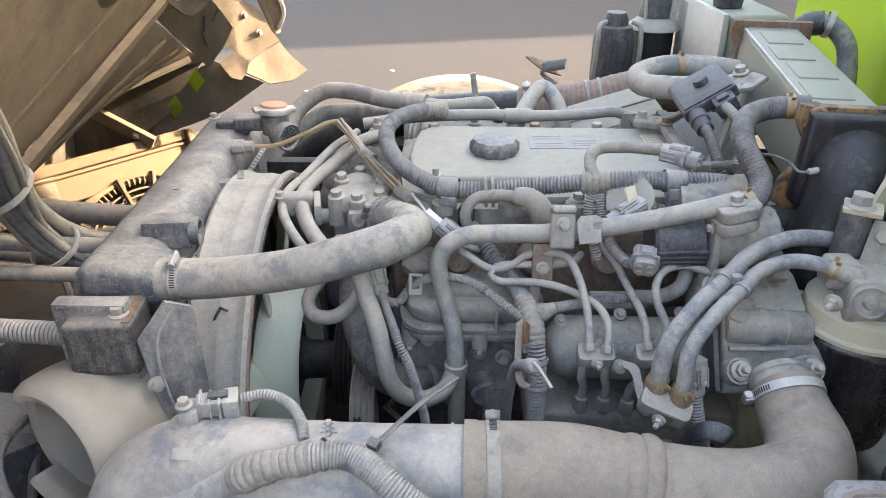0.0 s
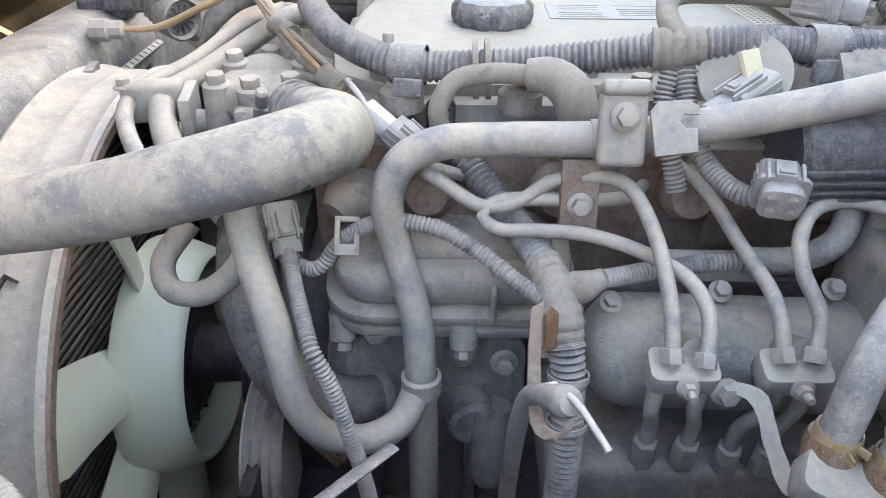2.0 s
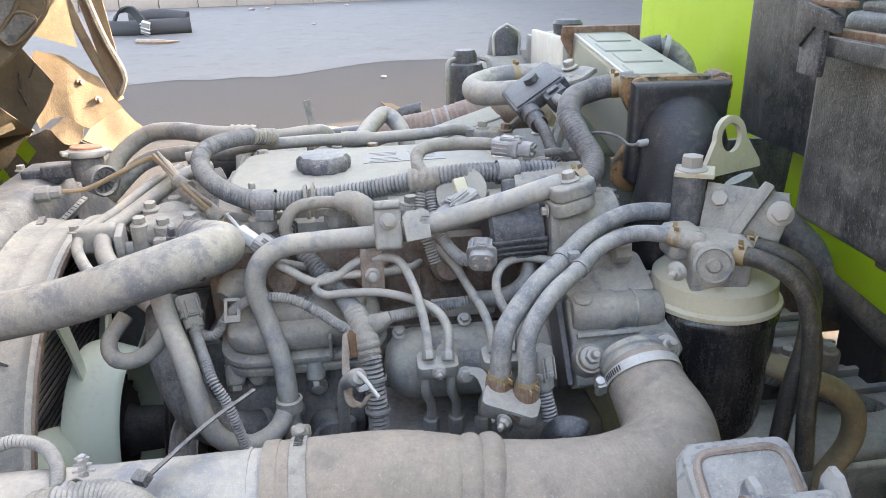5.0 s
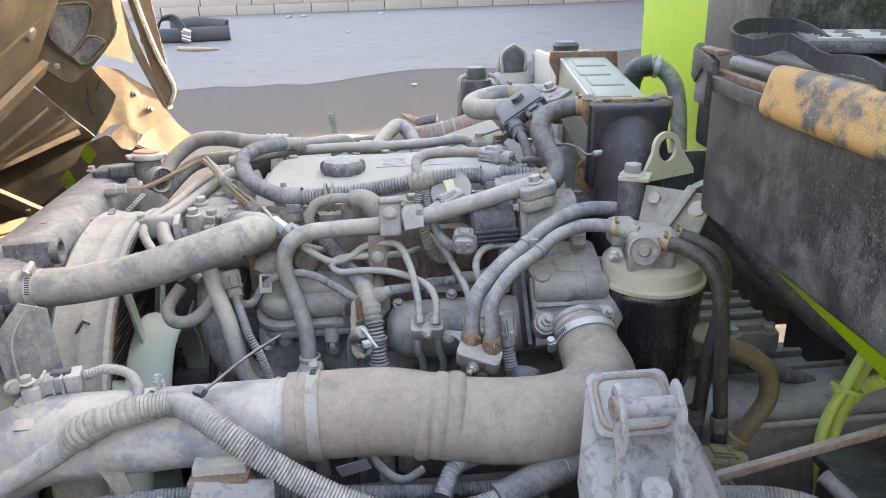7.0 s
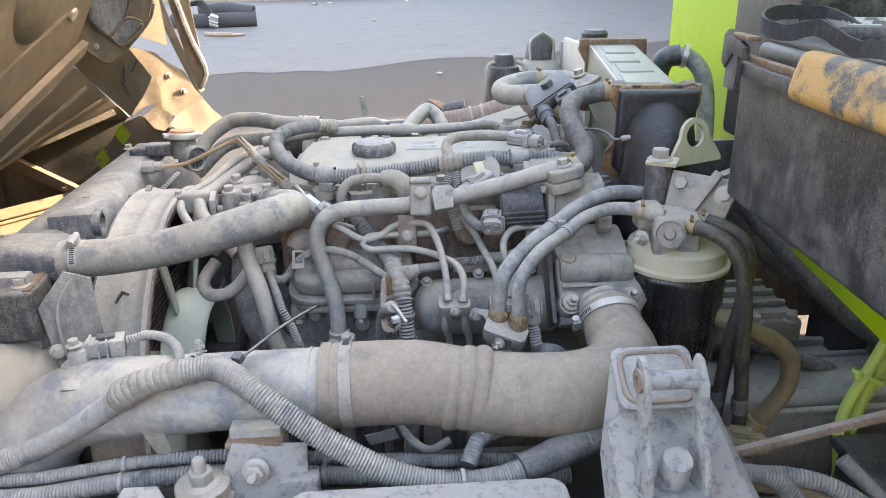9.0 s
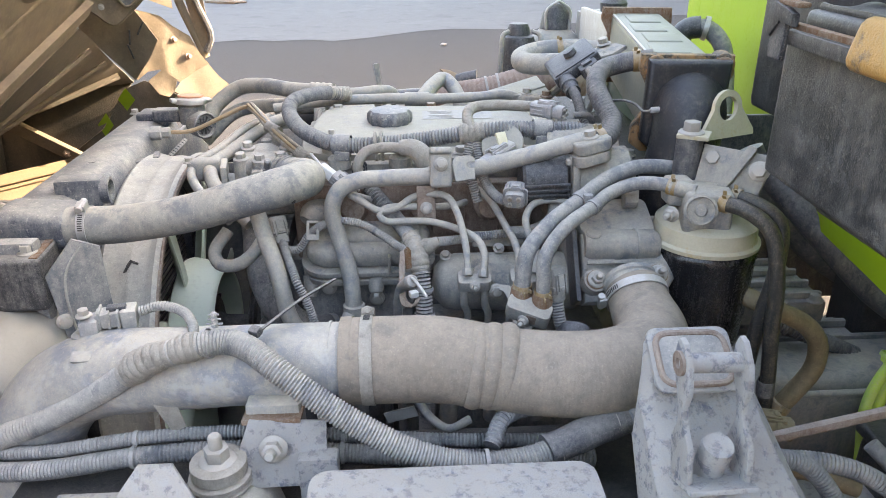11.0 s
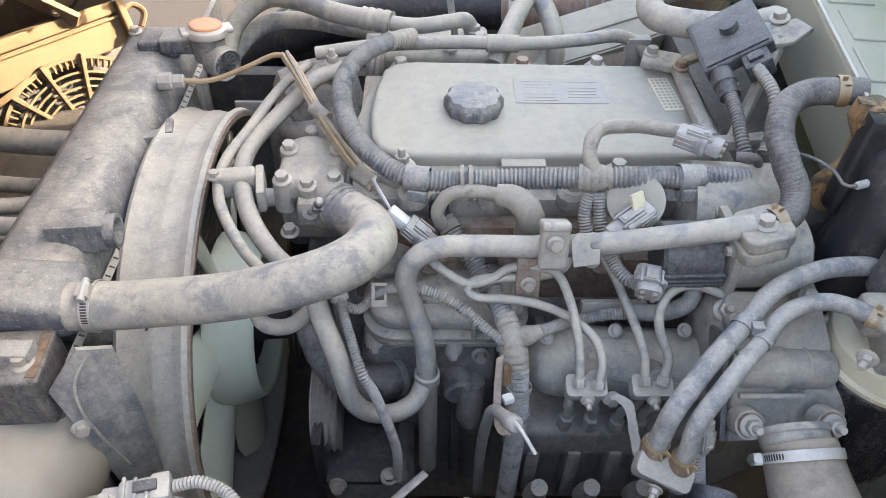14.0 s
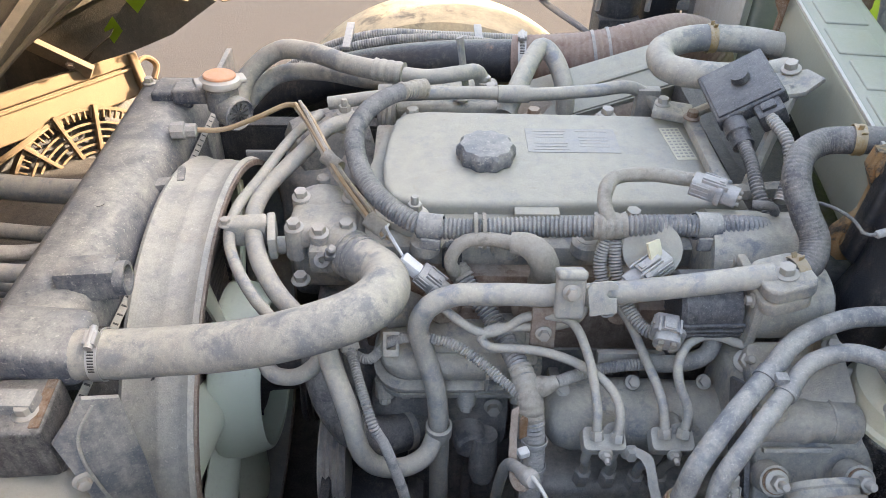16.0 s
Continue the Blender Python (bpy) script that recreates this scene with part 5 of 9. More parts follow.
connector("injector_plug", (0.009, 0.913, 1.304), (0.75, -0.3, -0.55), (0.042, 0.024, 0.018), CONNECTOR, "grey dusty plug with a white half, hanging on wires")
single("white_plug", box((0.015, 0.013, 0.030), aim((-0.014, 0.923, 1.318), (0.75, -0.3, -0.55), (0, 0, 1)), 0.003), WHITE_PLUG, (-0.014, 0.923, 1.318), "white plastic plug half on tan wires", "connector")
for k_ in range(3):
    pipe("plug_wire", [(-0.05 + 0.004 * k_, 0.985, 1.328), (-0.043, 0.965 + 0.004 * k_, 1.332), (-0.032, 0.945, 1.328 + 0.002 * k_), (-0.022, 0.93, 1.323)], 0.0016, WHITE_PLUG if k_ else TAPE, "thin wire to the white plug", "wire", 6)
connector("cover_plug", (0.310, 0.965, 1.394), (0.85, -0.5, -0.05), (0.054, 0.024, 0.020), CONNECTOR, "dusty grey harness plug on the valve cover")
connector("side_plug", (0.226, 0.880, 1.352), (-0.8, -0.45, -0.35), (0.056, 0.023, 0.020), CONNECTOR, "grey plug tilted on its clip beside the head")
connector("pump_plug", (0.246, 0.836, 1.309), (-0.25, -0.9, -0.3), (0.032, 0.030, 0.026), CONNECTOR, "dusty square plug facing outward")
connector("relay_socket", (0.030, 0.948, 1.312), (0, -1, 0.1), (0.022, 0.020, 0.026), PLASTIC_CLEAN, "small black socket with a square mouth")
pipe("taped_cable", [(0.206, 0.924, 1.366), (0.190, 0.932, 1.384), (0.190, 0.955, 1.394), (0.205, 0.982, 1.397), (0.245, 0.990, 1.397), (0.290, 0.982, 1.396)], 0.0082, TAPE, "taped cable looping over the cover edge", "cable", wobble=0.12)
pipe("branch_conduit", [(0.192, 0.925, 1.362), (0.187, 0.915, 1.335), (0.192, 0.90, 1.31), (0.200, 0.89, 1.28)], 0.0075, CONDUIT, "short corrugated branch conduit", "cable conduit", rib=0.0035, depth=0.0018)
pipe("branch_conduit", [(0.200, 0.922, 1.360), (0.203, 0.905, 1.332), (0.212, 0.880, 1.308), (0.228, 0.850, 1.299), (0.243, 0.838, 1.303)], 0.0075, CONDUIT, "short corrugated branch conduit", "cable conduit", rib=0.0035, depth=0.0018)
pipe("plug_lead", [(0.345, 0.945, 1.390), (0.362, 0.94, 1.392), (0.372, 0.945, 1.378), (0.36, 0.955, 1.36)], 0.005, RUBBER_DK, "black lead behind the plug", "cable")
single("support_disc", lathe([(0, 0), (0.030, 0), (0.030, 0.004), (0, 0.004)], aim((0.236, 0.905, 1.360), (-0.35, -0.7, 0.6)), 32), COVER, (0.236, 0.905, 1.360), "round dusty metal support disc", "disc")
single("yellow_clip", box((0.016, 0.004, 0.022), pose(0.232, 0.888, 1.372, -30, 0, 30), 0.001), LABEL_CREAM, (0.232, 0.888, 1.372), "small pale yellow clip", "clip")


def breather():
    t = thing("breather_hose", (0.09, 0.93, 1.35), "tan dusty rubber breather hose with a fat elbow", "hose")
    part("thin_hose", tube([(0.032, 0.930, 1.305), (0.028, 0.928, 1.325), (0.040, 0.932, 1.345), (0.065, 0.930, 1.352), (0.098, 0.922, 1.353)], 0.0075, 14), TAPE, t)
    part("elbow", tube([(0.092, 0.923, 1.353), (0.108, 0.918, 1.354), (0.122, 0.913, 1.344), (0.130, 0.914, 1.322), (0.129, 0.922, 1.296)], [0.0115, 0.0135, 0.0155, 0.016, 0.016], 20), TAPE, t)
    return t


breather()


def lower_harness():
    pts = [(0.028, 0.955, 1.306), (0.048, 0.930, 1.286), (0.075, 0.900, 1.263), (0.093, 0.865, 1.252), (0.106, 0.828, 1.246), (0.114, 0.800, 1.222), (0.118, 0.785, 1.180), (0.119, 0.777, 1.12), (0.119, 0.778, 1.05), (0.119, 0.782, 0.95), (0.118, 0.79, 0.85)]
    t = wrapped("lower_harness", pts, 0.0118, CONDUIT_DK, "dark corrugated conduit dropping past the gallery",
                [[(0.102, 0.842, 1.249), (0.110, 0.814, 1.238), (0.115, 0.796, 1.212)], [(0.036, 0.945, 1.298), (0.044, 0.935, 1.290)]], [((0.1172, 0.788, 1.195), (0, -0.25, -1)), ((0.1185, 0.781, 1.16), (0, -0.2, -1))])
    part("tape_joint", tube([(0.104, 0.826, 1.238), (0.122, 0.820, 1.243), (0.140, 0.822, 1.250)], [0.010, 0.0115, 0.0075], 14, 0.003, wobble=0.45), TAPE, t, "lumpy tape joint")
    part("tie_head", box((0.012, 0.010, 0.008), pose(0.104, 0.772, 1.196, 0, 0, 20), 0.002), WHITE_PLUG, t, "pale cable tie head")
    part("side_branch", tube([(0.138, 0.820, 1.250), (0.165, 0.835, 1.246), (0.205, 0.846, 1.246), (0.24, 0.850, 1.248)], 0.0068, 12, rib=0.0035, depth=0.0018), CONDUIT, t)
    part("hose_branch", tube([(0.24, 0.850, 1.248), (0.275, 0.846, 1.252), (0.298, 0.845, 1.268), (0.306, 0.855, 1.29)], 0.0095, 14), RUBBER_BLUE, t)
    return t


lower_harness()


def front_lead():
    t = thing("sensor_lead", (-0.03, 0.87, 1.25), "thin corrugated sensor lead held by a slotted clip", "cable")
    part("conduit", tube([(-0.098, 0.905, 1.238), (-0.084, 0.892, 1.218), (-0.062, 0.881, 1.216), (-0.040, 0.882, 1.242), (-0.010, 0.872, 1.262), (0.030, 0.860, 1.264), (0.060, 0.845, 1.253), (0.085, 0.826, 1.242), (0.104, 0.812, 1.236)], 0.0062, 12, rib=0.0034, depth=0.0017), CONDUIT, t)
    m = aim((-0.036, 0.874, 1.249), (0.1, -0.8, 0.55), (1, 0, 0))
    b = box((0.004, 0.026, 0.004), m @ pose(-0.007, 0, 0), 0.001)
    for x, y, w, h in ((0.007, 0, 0.004, 0.026), (0, 0.012, 0.018, 0.004), (0, -0.010, 0.018, 0.008)):
        box((w, h, 0.004), m @ pose(x, y, 0), 0.001, bm=b)
    part("clip", b, STEEL, t, "slotted sheet-metal clip")
    return t


front_lead()
connector("sensor_plug", (-0.088, 0.900, 1.238), (0.25, -0.6, -0.75), (0.044, 0.024, 0.022), PLASTIC_GREY, "grey-green sensor plug under the radiator hose")
pipe("sensor_lead_lower", [(-0.084, 0.890, 1.228), (-0.072, 0.850, 1.222), (-0.060, 0.815, 1.216), (-0.052, 0.797, 1.204), (-0.041, 0.792, 1.180), (-0.031, 0.788, 1.143), (-0.023, 0.788, 1.103), (-0.018, 0.79, 1.06), (-0.020, 0.80, 0.98)], 0.0062, CONDUIT_DK, "dark corrugated lead hanging along the bent pipe", "cable", rib=0.0034, depth=0.0017)


def throttle_motor():
    t = thing("throttle_motor", (0.29, 0.885, 1.28), "black ribbed electric actuator with a metal end frame", "actuator")
    m = aim((0.256, 0.866, 1.322), (1, 0, 0.04), (0, 0, 1))
    b = lathe([(0, 0), (0.030, 0), (0.034, 0.004), (0.034, 0.060), (0, 0.060)], m, 36)
    part("motor", b, PLASTIC_CLEAN, t)
    for k in range(14):
        part("motor_rib", box((0.004, 0.004, 0.062), m @ pose(0, 0, 0, 0, 0, 180 + 13 * k - 90) @ pose(0.035, 0, 0.032), 0.001), PLASTIC_CLEAN, t)
    b = prism(rounded(0.078, 0.078, 0.014, 4), 0.010, m @ pose(0, 0, 0.066), 0.003)
    part("end_frame", b, ALU, t)
    b = lathe([(0, 0), (0.038, 0), (0.038, 0.07), (0.030, 0.075), (0, 0.075)], m @ pose(0, 0, 0.076), 32)
    part("throttle_body", b, ALU, t)
    for s in (-1, 1):
        bolt(t, m @ Vector((0.03, 0.03 * s, 0.064)), m.to_3x3() @ Vector((0, 0, -1)), 0.005)
    return t


throttle_motor()


def rear_casting():
    """The intake casting behind the elbow, with its studs."""
    t = thing("intake_casting", (0.37, 0.77, 1.18), "dusty cast aluminium intake elbow with two studs", "casting")
    m = aim((0.372, 0.772, 1.240), (0, -0.80, 0.60), (1, 0, 0))
    part("flange", prism([(-0.052, -0.062), (0.046, -0.062), (0.066, -0.034), (0.066, 0.012), (0.052, 0.028), (-0.052, 0.028)], 0.030, m, 0.006, seg=3), ALU, t)
    part("boss", lathe([(0, -0.052), (0.018, -0.052), (0.021, -0.046), (0.021, -0.014), (0.0225, -0.012), (0.0225, -0.006), (0.021, -0.004), (0.021, 0.040), (0.017, 0.046), (0, 0.046)], aim((0.376, 0.762, 1.264), (1, 0, -0.03)), 28), ALU, t)
    part("neck", lathe([(0, -0.004), (0.0345, -0.004), (0.0345, 0.002), (0.0325, 0.004), (0.0325, 0.03), (0, 0.03)], aim((0.372, 0.704, 1.238), (0.03, -0.92, -0.38)), 36), ALU, t)
    part("plug", lathe([(0, 0), (0.0105, 0), (0.0105, 0.003), (0.009, 0.0045), (0, 0.0045)], aim((0.336, 0.757, 1.283), (-0.05, -0.35, 0.94)), 20), ALU, t)
    for x in (0.366, 0.392):
        part("casting_rib", lathe([(0.020, -0.0018), (0.0222, -0.001), (0.0222, 0.001), (0.020, 0.0018)], aim((x, 0.762, 1.264), (1, 0, -0.03)), 28), ALU, t)
    part("seam_lip", box((0.066, 0.006, 0.005), pose(0.358, 0.737, 1.252, -36), 0.0015), ALU, t)
    b = box((0.10, 0.10, 0.10), pose(0.365, 0.825, 1.225), 0.014, 3)
    prism(rounded(0.10, 0.07, 0.012, 4), 0.022, aim((0.372, 0.805, 1.272), (0, -0.35, 0.94), (1, 0, 0)), 0.006, bm=b)
    part("casting", b, ALU, t)
    for p in ((0.331, 0.710, 1.241), (0.406, 0.705, 1.249)):
        part("pad", lathe([(0, -0.02), (0.016, -0.02), (0.015, 0), (0, 0)], aim(p, (0, -0.75, 0.65)), 22), ALU, t)
        part("washer", lathe([(0, 0), (0.0125, 0), (0.0125, 0.0018), (0.009, 0.0022), (0, 0.0022)], aim(p, (0, -0.75, 0.65)), 22), RUST, t)
    for p in ((0.331, 0.708, 1.243), (0.406, 0.703, 1.251)):
        bolt(t, p, (0, -0.75, 0.65), 0.0078, "stud")
    b = prism(rounded(0.006, 0.11, 0.002, 2), 0.04, aim((0.312, 0.775, 1.232), (0, -0.80, 0.60), (1, 0, 0)), 0.001)
    part("gasket_plate", b, PLASTIC_CLEAN, t, "black spacer plate")
    b = prism([(0, 0), (0.018, 0), (0.022, 0.018), (0.014, 0.036), (0.002, 0.034)], 0.02, aim((0.385, 0.808, 1.296), (0, -0.7, 0.7), (1, 0, 0)), 0.004)
    part("line_clip", b, ALU, t)
    bolt(t, (0.392, 0.80, 1.325), (0, -0.2, 1), 0.007)
    bolt(t, (0.325, 0.82, 1.285), (0, -0.6, 0.8), 0.008, "stud")
    return t


rear_casting()


def hose_block():
    t = thing("fuel_hose_block", (0.244, 0.675, 1.20), "small dusty metal block with two hose stubs and a stud", "manifold")
    m = pose(0.241, 0.672, 1.221, 22, 12, -22)
    part("block", prism(rounded(0.054, 0.026, 0.007, 4), 0.022, m @ pose(0, 0, -0.011), 0.0025), ALU, t, "dusty metal block")
    part("rust_stain", box((0.012, 0.0015, 0.014), m @ pose(0.006, -0.0128, 0.001), 0.0005), BROWN, t)
    bolt(t, (0.232, 0.657, 1.216), (-0.5, -0.8, -0.1), 0.0052, "stud")
    for x, y, z, r in ((0.234, 0.688, 1.232, 0.0125), (0.257, 0.674, 1.230, 0.0115)):
        part("stub", lathe([(0, -0.012), (r, -0.012), (r * 1.1, 0.004), (r, 0.012), (0, 0.012)], aim((x, y, z), (0, 0.1, 1)), 18), RUST, t)
    part("bracket", tube([(0.30, 0.660, 1.175), (0.307, 0.650, 1.20), (0.286, 0.655, 1.205), (0.275, 0.668, 1.185), (0.268, 0.68, 1.15)], 0.010, 10, 0.005, flat=0.2), PLASTIC_CLEAN, t)
    return t


hose_block()


def fuel_hose(pts, r, label):
    t = thing("fuel_hose", pts[3], label, "hose", "fuel hoses")
    part("hose", tube(pts, r, 20), RUBBER_BLUE, t)
    spring_clip(t, Vector(pts[0]).lerp(Vector(pts[1]), 0.42), Vector(pts[1]) - Vector(pts[0]), r + 0.0004, (0.3, -1, 0), BRASS)
    spring_clip(t, Vector(pts[-1]).lerp(Vector(pts[-2]), 0.35), Vector(pts[-1]) - Vector(pts[-2]), r + 0.0005, (0, -0.3, 1))
    return t


fuel_hose([(0.234, 0.688, 1.232), (0.235, 0.687, 1.262), (0.240, 0.692, 1.290), (0.275, 0.726, 1.315), (0.316, 0.764, 1.327), (0.354, 0.798, 1.340), (0.400, 0.812, 1.353), (0.442, 0.820, 1.350), (0.480, 0.828, 1.340)], 0.0098, "blue-grey rubber fuel hose with spring clips")
fuel_hose([(0.257, 0.674, 1.230), (0.257, 0.673, 1.260), (0.259, 0.680, 1.288), (0.283, 0.702, 1.313), (0.330, 0.748, 1.324), (0.360, 0.775, 1.333), (0.394, 0.780, 1.342), (0.418, 0.768, 1.345), (0.438, 0.754, 1.343)], 0.0086, "thinner blue-grey rubber fuel hose with spring clips")
t_ = thing("hose_tie", (0.323, 0.76, 1.325), "dusty blue-grey twin hose clip joining two hoses", "clip")
part("loop", tie(bmesh.new(), (0.316, 0.764, 1.327), (0.6, 0.6, 0.2), 0.0101, 0.011), CONDUIT_DK, t_)
part("loop", tie(bmesh.new(), (0.330, 0.748, 1.324), (0.6, 0.6, 0.15), 0.0089, 0.011), CONDUIT_DK, t_)
part("bridge", box((0.012, 0.010, 0.010), pose(0.324, 0.755, 1.333), 0.002), CONDUIT_DK, t_)
connector("block_plug", (0.277, 0.695, 1.245), (0.1, -0.2, -1), (0.046, 0.020, 0.018), PLASTIC_GREY, "dusty plug behind the hose block")
pipe("plug_conduit", [(0.278, 0.692, 1.225), (0.283, 0.680, 1.195), (0.292, 0.668, 1.16), (0.30, 0.67, 1.12)], 0.0085, CONDUIT_DK, "dark corrugated conduit below the plug", "cable conduit", rib=0.0035, depth=0.0012)


# ---- EGR cooler, hoses and sensor on top of the engine ----
def egr_cooler():
    t = thing("egr_cooler", (0.50, 1.10, 1.30), "stainless box-shaped EGR cooler with rusty flanges", "EGR cooler")
    ax = Vector((0.045, 0.40, 0.022)).normalized()
    m = aim((0.4855, 0.912, 1.418), ax, (1, 0, 0))
    b = prism(rounded(0.090, 0.112, 0.010, 4), 0.375, m, 0.0)
    part("cooler_body", b, STAINLESS, t, "bright stainless shell")
    for k in range(4):
        part("pressed_pad", box((0.052, 0.0045, 0.064), m @ pose(-0.008 + 0.006 * (k % 2), -0.0560, 0.072 + 0.080 * k), 0.0022, 3), STAINLESS, t)
    part("worn_edge", box((0.004, 0.004, 0.36), m @ pose(-0.0435, -0.0545, 0.186), 0.001), CLAMP, t, "bright rubbed edge")
    for k in range(4):
        part("side_wave", box((0.008, 0.080, 0.050), m @ pose(0.046, 0, 0.075 + 0.078 * k), 0.004, 3), STAINLESS, t)
    f = [(-0.062, -0.066), (0.062, -0.066), (0.064, -0.040), (0.050, -0.01), (0.050, 0.02), (0.060, 0.05), (0.050, 0.066), (-0.050, 0.072), (-0.066, 0.06), (-0.066, 0.035), (-0.050, 0.01), (-0.050, -0.02), (-0.064, -0.045)]
    part("flange", prism(f, 0.014, m @ pose(0, 0, -0.014), 0.003), RUSTY_BLACK, t, "rusty bolted flange")
    part("far_flange", prism(f, 0.014, m @ pose(0, 0, 0.372), 0.003), RUST, t, "rusty bolted flange")
    b = tube([(0.488, 0.914, 1.420), (0.488, 0.892, 1.416), (0.486, 0.872, 1.398), (0.478, 0.864, 1.360), (0.466, 0.868, 1.305), (0.458, 0.880, 1.235)], [0.051, 0.051, 0.049, 0.045, 0.043, 0.042], 36, 0.006)
    prism([(-0.055, -0.062), (0.055, -0.062), (0.054, 0.02), (0.020, 0.060), (-0.040, 0.064), (-0.056, 0.05)], 0.022, m @ pose(0, 0, -0.034), 0.008, bm=b, seg=3)
    part("end_housing", b, BLACK_PAINT, t, "black painted elbow housing with rust")
    part("cast_mark", lathe([(0, 0), (0.004, 0), (0.0035, 0.0012), (0, 0.0016)], aim((0.502, 0.8585, 1.434), (0.2, -1, 0.5)), 16), BRASS, t, "pale chip in the paint")
    for p in ((0.440, 0.893, 1.467), (0.530, 0.885, 1.470), (0.442, 0.898, 1.376), (0.528, 0.892, 1.378)):
        part("bolt_lobe", lathe([(0, -0.024), (0.0165, -0.024), (0.0155, -0.003), (0.013, -0.001), (0, -0.001)], aim(p, -ax), 24), RUSTY_BLACK, t)
        bolt(t, p, -ax, 0.0085, "rust")
    part("sensor_nut", prism([(0.0085 * math.cos(radians(60 * k)), 0.0085 * math.sin(radians(60 * k))) for k in range(6)], 0.010, aim((0.454, 0.872, 1.416), (-0.95, -0.35, 0)), 0.001), BRASS, t, "brass sensor nut")
    part("sensor_plug", lathe([(0, 0), (0.0042, 0), (0.0042, 0.016), (0.0030, 0.018), (0, 0.018)], aim((0.445, 0.8687, 1.416), (-0.95, -0.35, 0)), 14), CONNECTOR, t)
    part("sensor_wire", tube([(0.429, 0.863, 1.416), (0.420, 0.866, 1.414), (0.412, 0.878, 1.421), (0.400, 0.895, 1.423), (0.385, 0.915, 1.418)], 0.0018, 8), RUBBER_DK, t)
    b = box((0.030, 0.030, 0.075), pose(0.402, 0.870, 1.305), 0.006)
    part("side_lug", b, ALU, t)
    bolt(t, (0.398, 0.856, 1.335), (-0.4, -0.8, 0.3), 0.008)
    b = lathe([(0, 0), (0.05, 0), (0.05, 0.10), (0, 0.10)], aim((0.40, 0.93, 1.33), (-1, 0.05, 0)), 28)
    part("valve_body", b, ALU, t)
    return t


egr_cooler()


def u_hose():
    t = thing("coolant_u_hose", (0.37, 0.92, 1.42), "black woven-texture rubber hose bent in an S", "hose")
    pts = [(0.452, 0.945, 1.470), (0.425, 0.952, 1.466), (0.402, 0.958, 1.460), (0.378, 0.945, 1.454), (0.366, 0.920, 1.440), (0.370, 0.892, 1.420), (0.379, 0.872, 1.400), (0.372, 0.856, 1.385), (0.355, 0.850, 1.378)]
    part("hose", tube(pts, 0.0140, 22, rib=0.0042, depth=0.0004), RUBBER_DK, t)
    spring_clip(t, (0.430, 0.951, 1.467), (1, -0.2, 0.1), 0.0144, (0.1, -0.6, 1))
    spring_clip(t, (0.360, 0.851, 1.381), (1, 0.3, 0.3), 0.0144, (-0.3, 0, 1))
    return t


u_hose()


def sensor_box():
    t = thing("pressure_sensor", (0.36, 1.09, 1.45), "black square sensor box with two plugs, lightly dusty", "sensor")
    m = aim((0.376, 1.117, 1.436), (-0.56, -0.09, 0.82), (0.01, -0.995, -0.10))
    part("case", box((0.092, 0.080, 0.018), m, 0.003, 3), PLASTIC_CLEAN, t)
    part("lid", box((0.084, 0.072, 0.004), m @ pose(0, 0, 0.0095), 0.0012), PLASTIC_CLEAN, t)
    part("stud_cap", lathe([(0, 0), (0.011, 0), (0.010, 0.008), (0, 0.009)], m @ pose(-0.002, 0.004, 0.013), 20), PLASTIC_CLEAN, t)
    b = box((0.026, 0.030, 0.024), m @ pose(0.056, 0.016, -0.006), 0.003)
    box((0.012, 0.016, 0.006), m @ pose(0.056, 0.016, 0.007), 0.001, bm=b)
    part("socket", b, PLASTIC_CLEAN, t)
    b = lathe([(0, 0), (0.013, 0), (0.014, 0.018), (0.012, 0.020), (0.012, 0.036), (0, 0.038)], aim(m @ Vector((0.044, -0.024, -0.004)), (0.12, -0.90, -0.30)), 22)
    part("plug", b, PLASTIC_CLEAN, t)
    bolt(t, (0.424, 1.110, 1.466), (-0.3, -0.1, 1), 0.0078)
    return t


sensor_box()
pipe("sensor_conduit", [(0.362, 1.038, 1.407), (0.362, 1.005, 1.400), (0.362, 0.970, 1.386), (0.370, 0.945, 1.368)], 0.0078, RUBBER_DK, "black ribbed sensor conduit", "cable conduit", rib=0.0042, depth=0.0014)
pipe("sensor_branch", [(0.388, 1.050, 1.436), (0.398, 1.015, 1.424), (0.398, 0.99, 1.40), (0.385, 0.965, 1.38)], 0.0075, CONDUIT, "grey ribbed conduit from the sensor", "cable conduit", rib=0.004, depth=0.0012)


def sensor_bracket():
    t = thing("sensor_bracket", (0.38, 1.08, 1.33), "dusty cast bracket arms under the sensor box", "bracket")
    part("arm", box((0.016, 0.190, 0.014), pose(0.345, 1.104, 1.362, -1, 0, -2), 0.003), ALU, t)
    part("arm", box((0.070, 0.016, 0.014), pose(0.378, 1.014, 1.360, 0, 0, 8), 0.003), ALU, t)
    part("corner_pad", box((0.050, 0.040, 0.012), pose(0.330, 1.200, 1.360, 0, 0, -20), 0.004, 3), ALU, t)
    part("arm", tube([(0.352, 1.185, 1.365), (0.372, 1.165, 1.39), (0.40, 1.13, 1.425)], 0.011, 8, 0.01, flat=0.6), ALU, t)
    part("arm", tube([(0.372, 1.02, 1.355), (0.40, 1.06, 1.40), (0.425, 1.09, 1.452)], 0.013, 8, 0.01, flat=0.6), ALU, t)
    part("plate", prism([(0, -0.02), (0.05, -0.02), (0.075, 0), (0.06, 0.02), (0, 0.02)], 0.008, aim((0.385, 1.10, 1.442), (-0.3, -0.2, 1), (1, -0.2, 0.3)), 0.003), ALU, t)
    bolt(t, (0.345, 1.165, 1.370), (0, 0, 1), 0.0075, "rust")
    bolt(t, (0.318, 1.208, 1.366), (0, 0, 1), 0.0075)
    return t


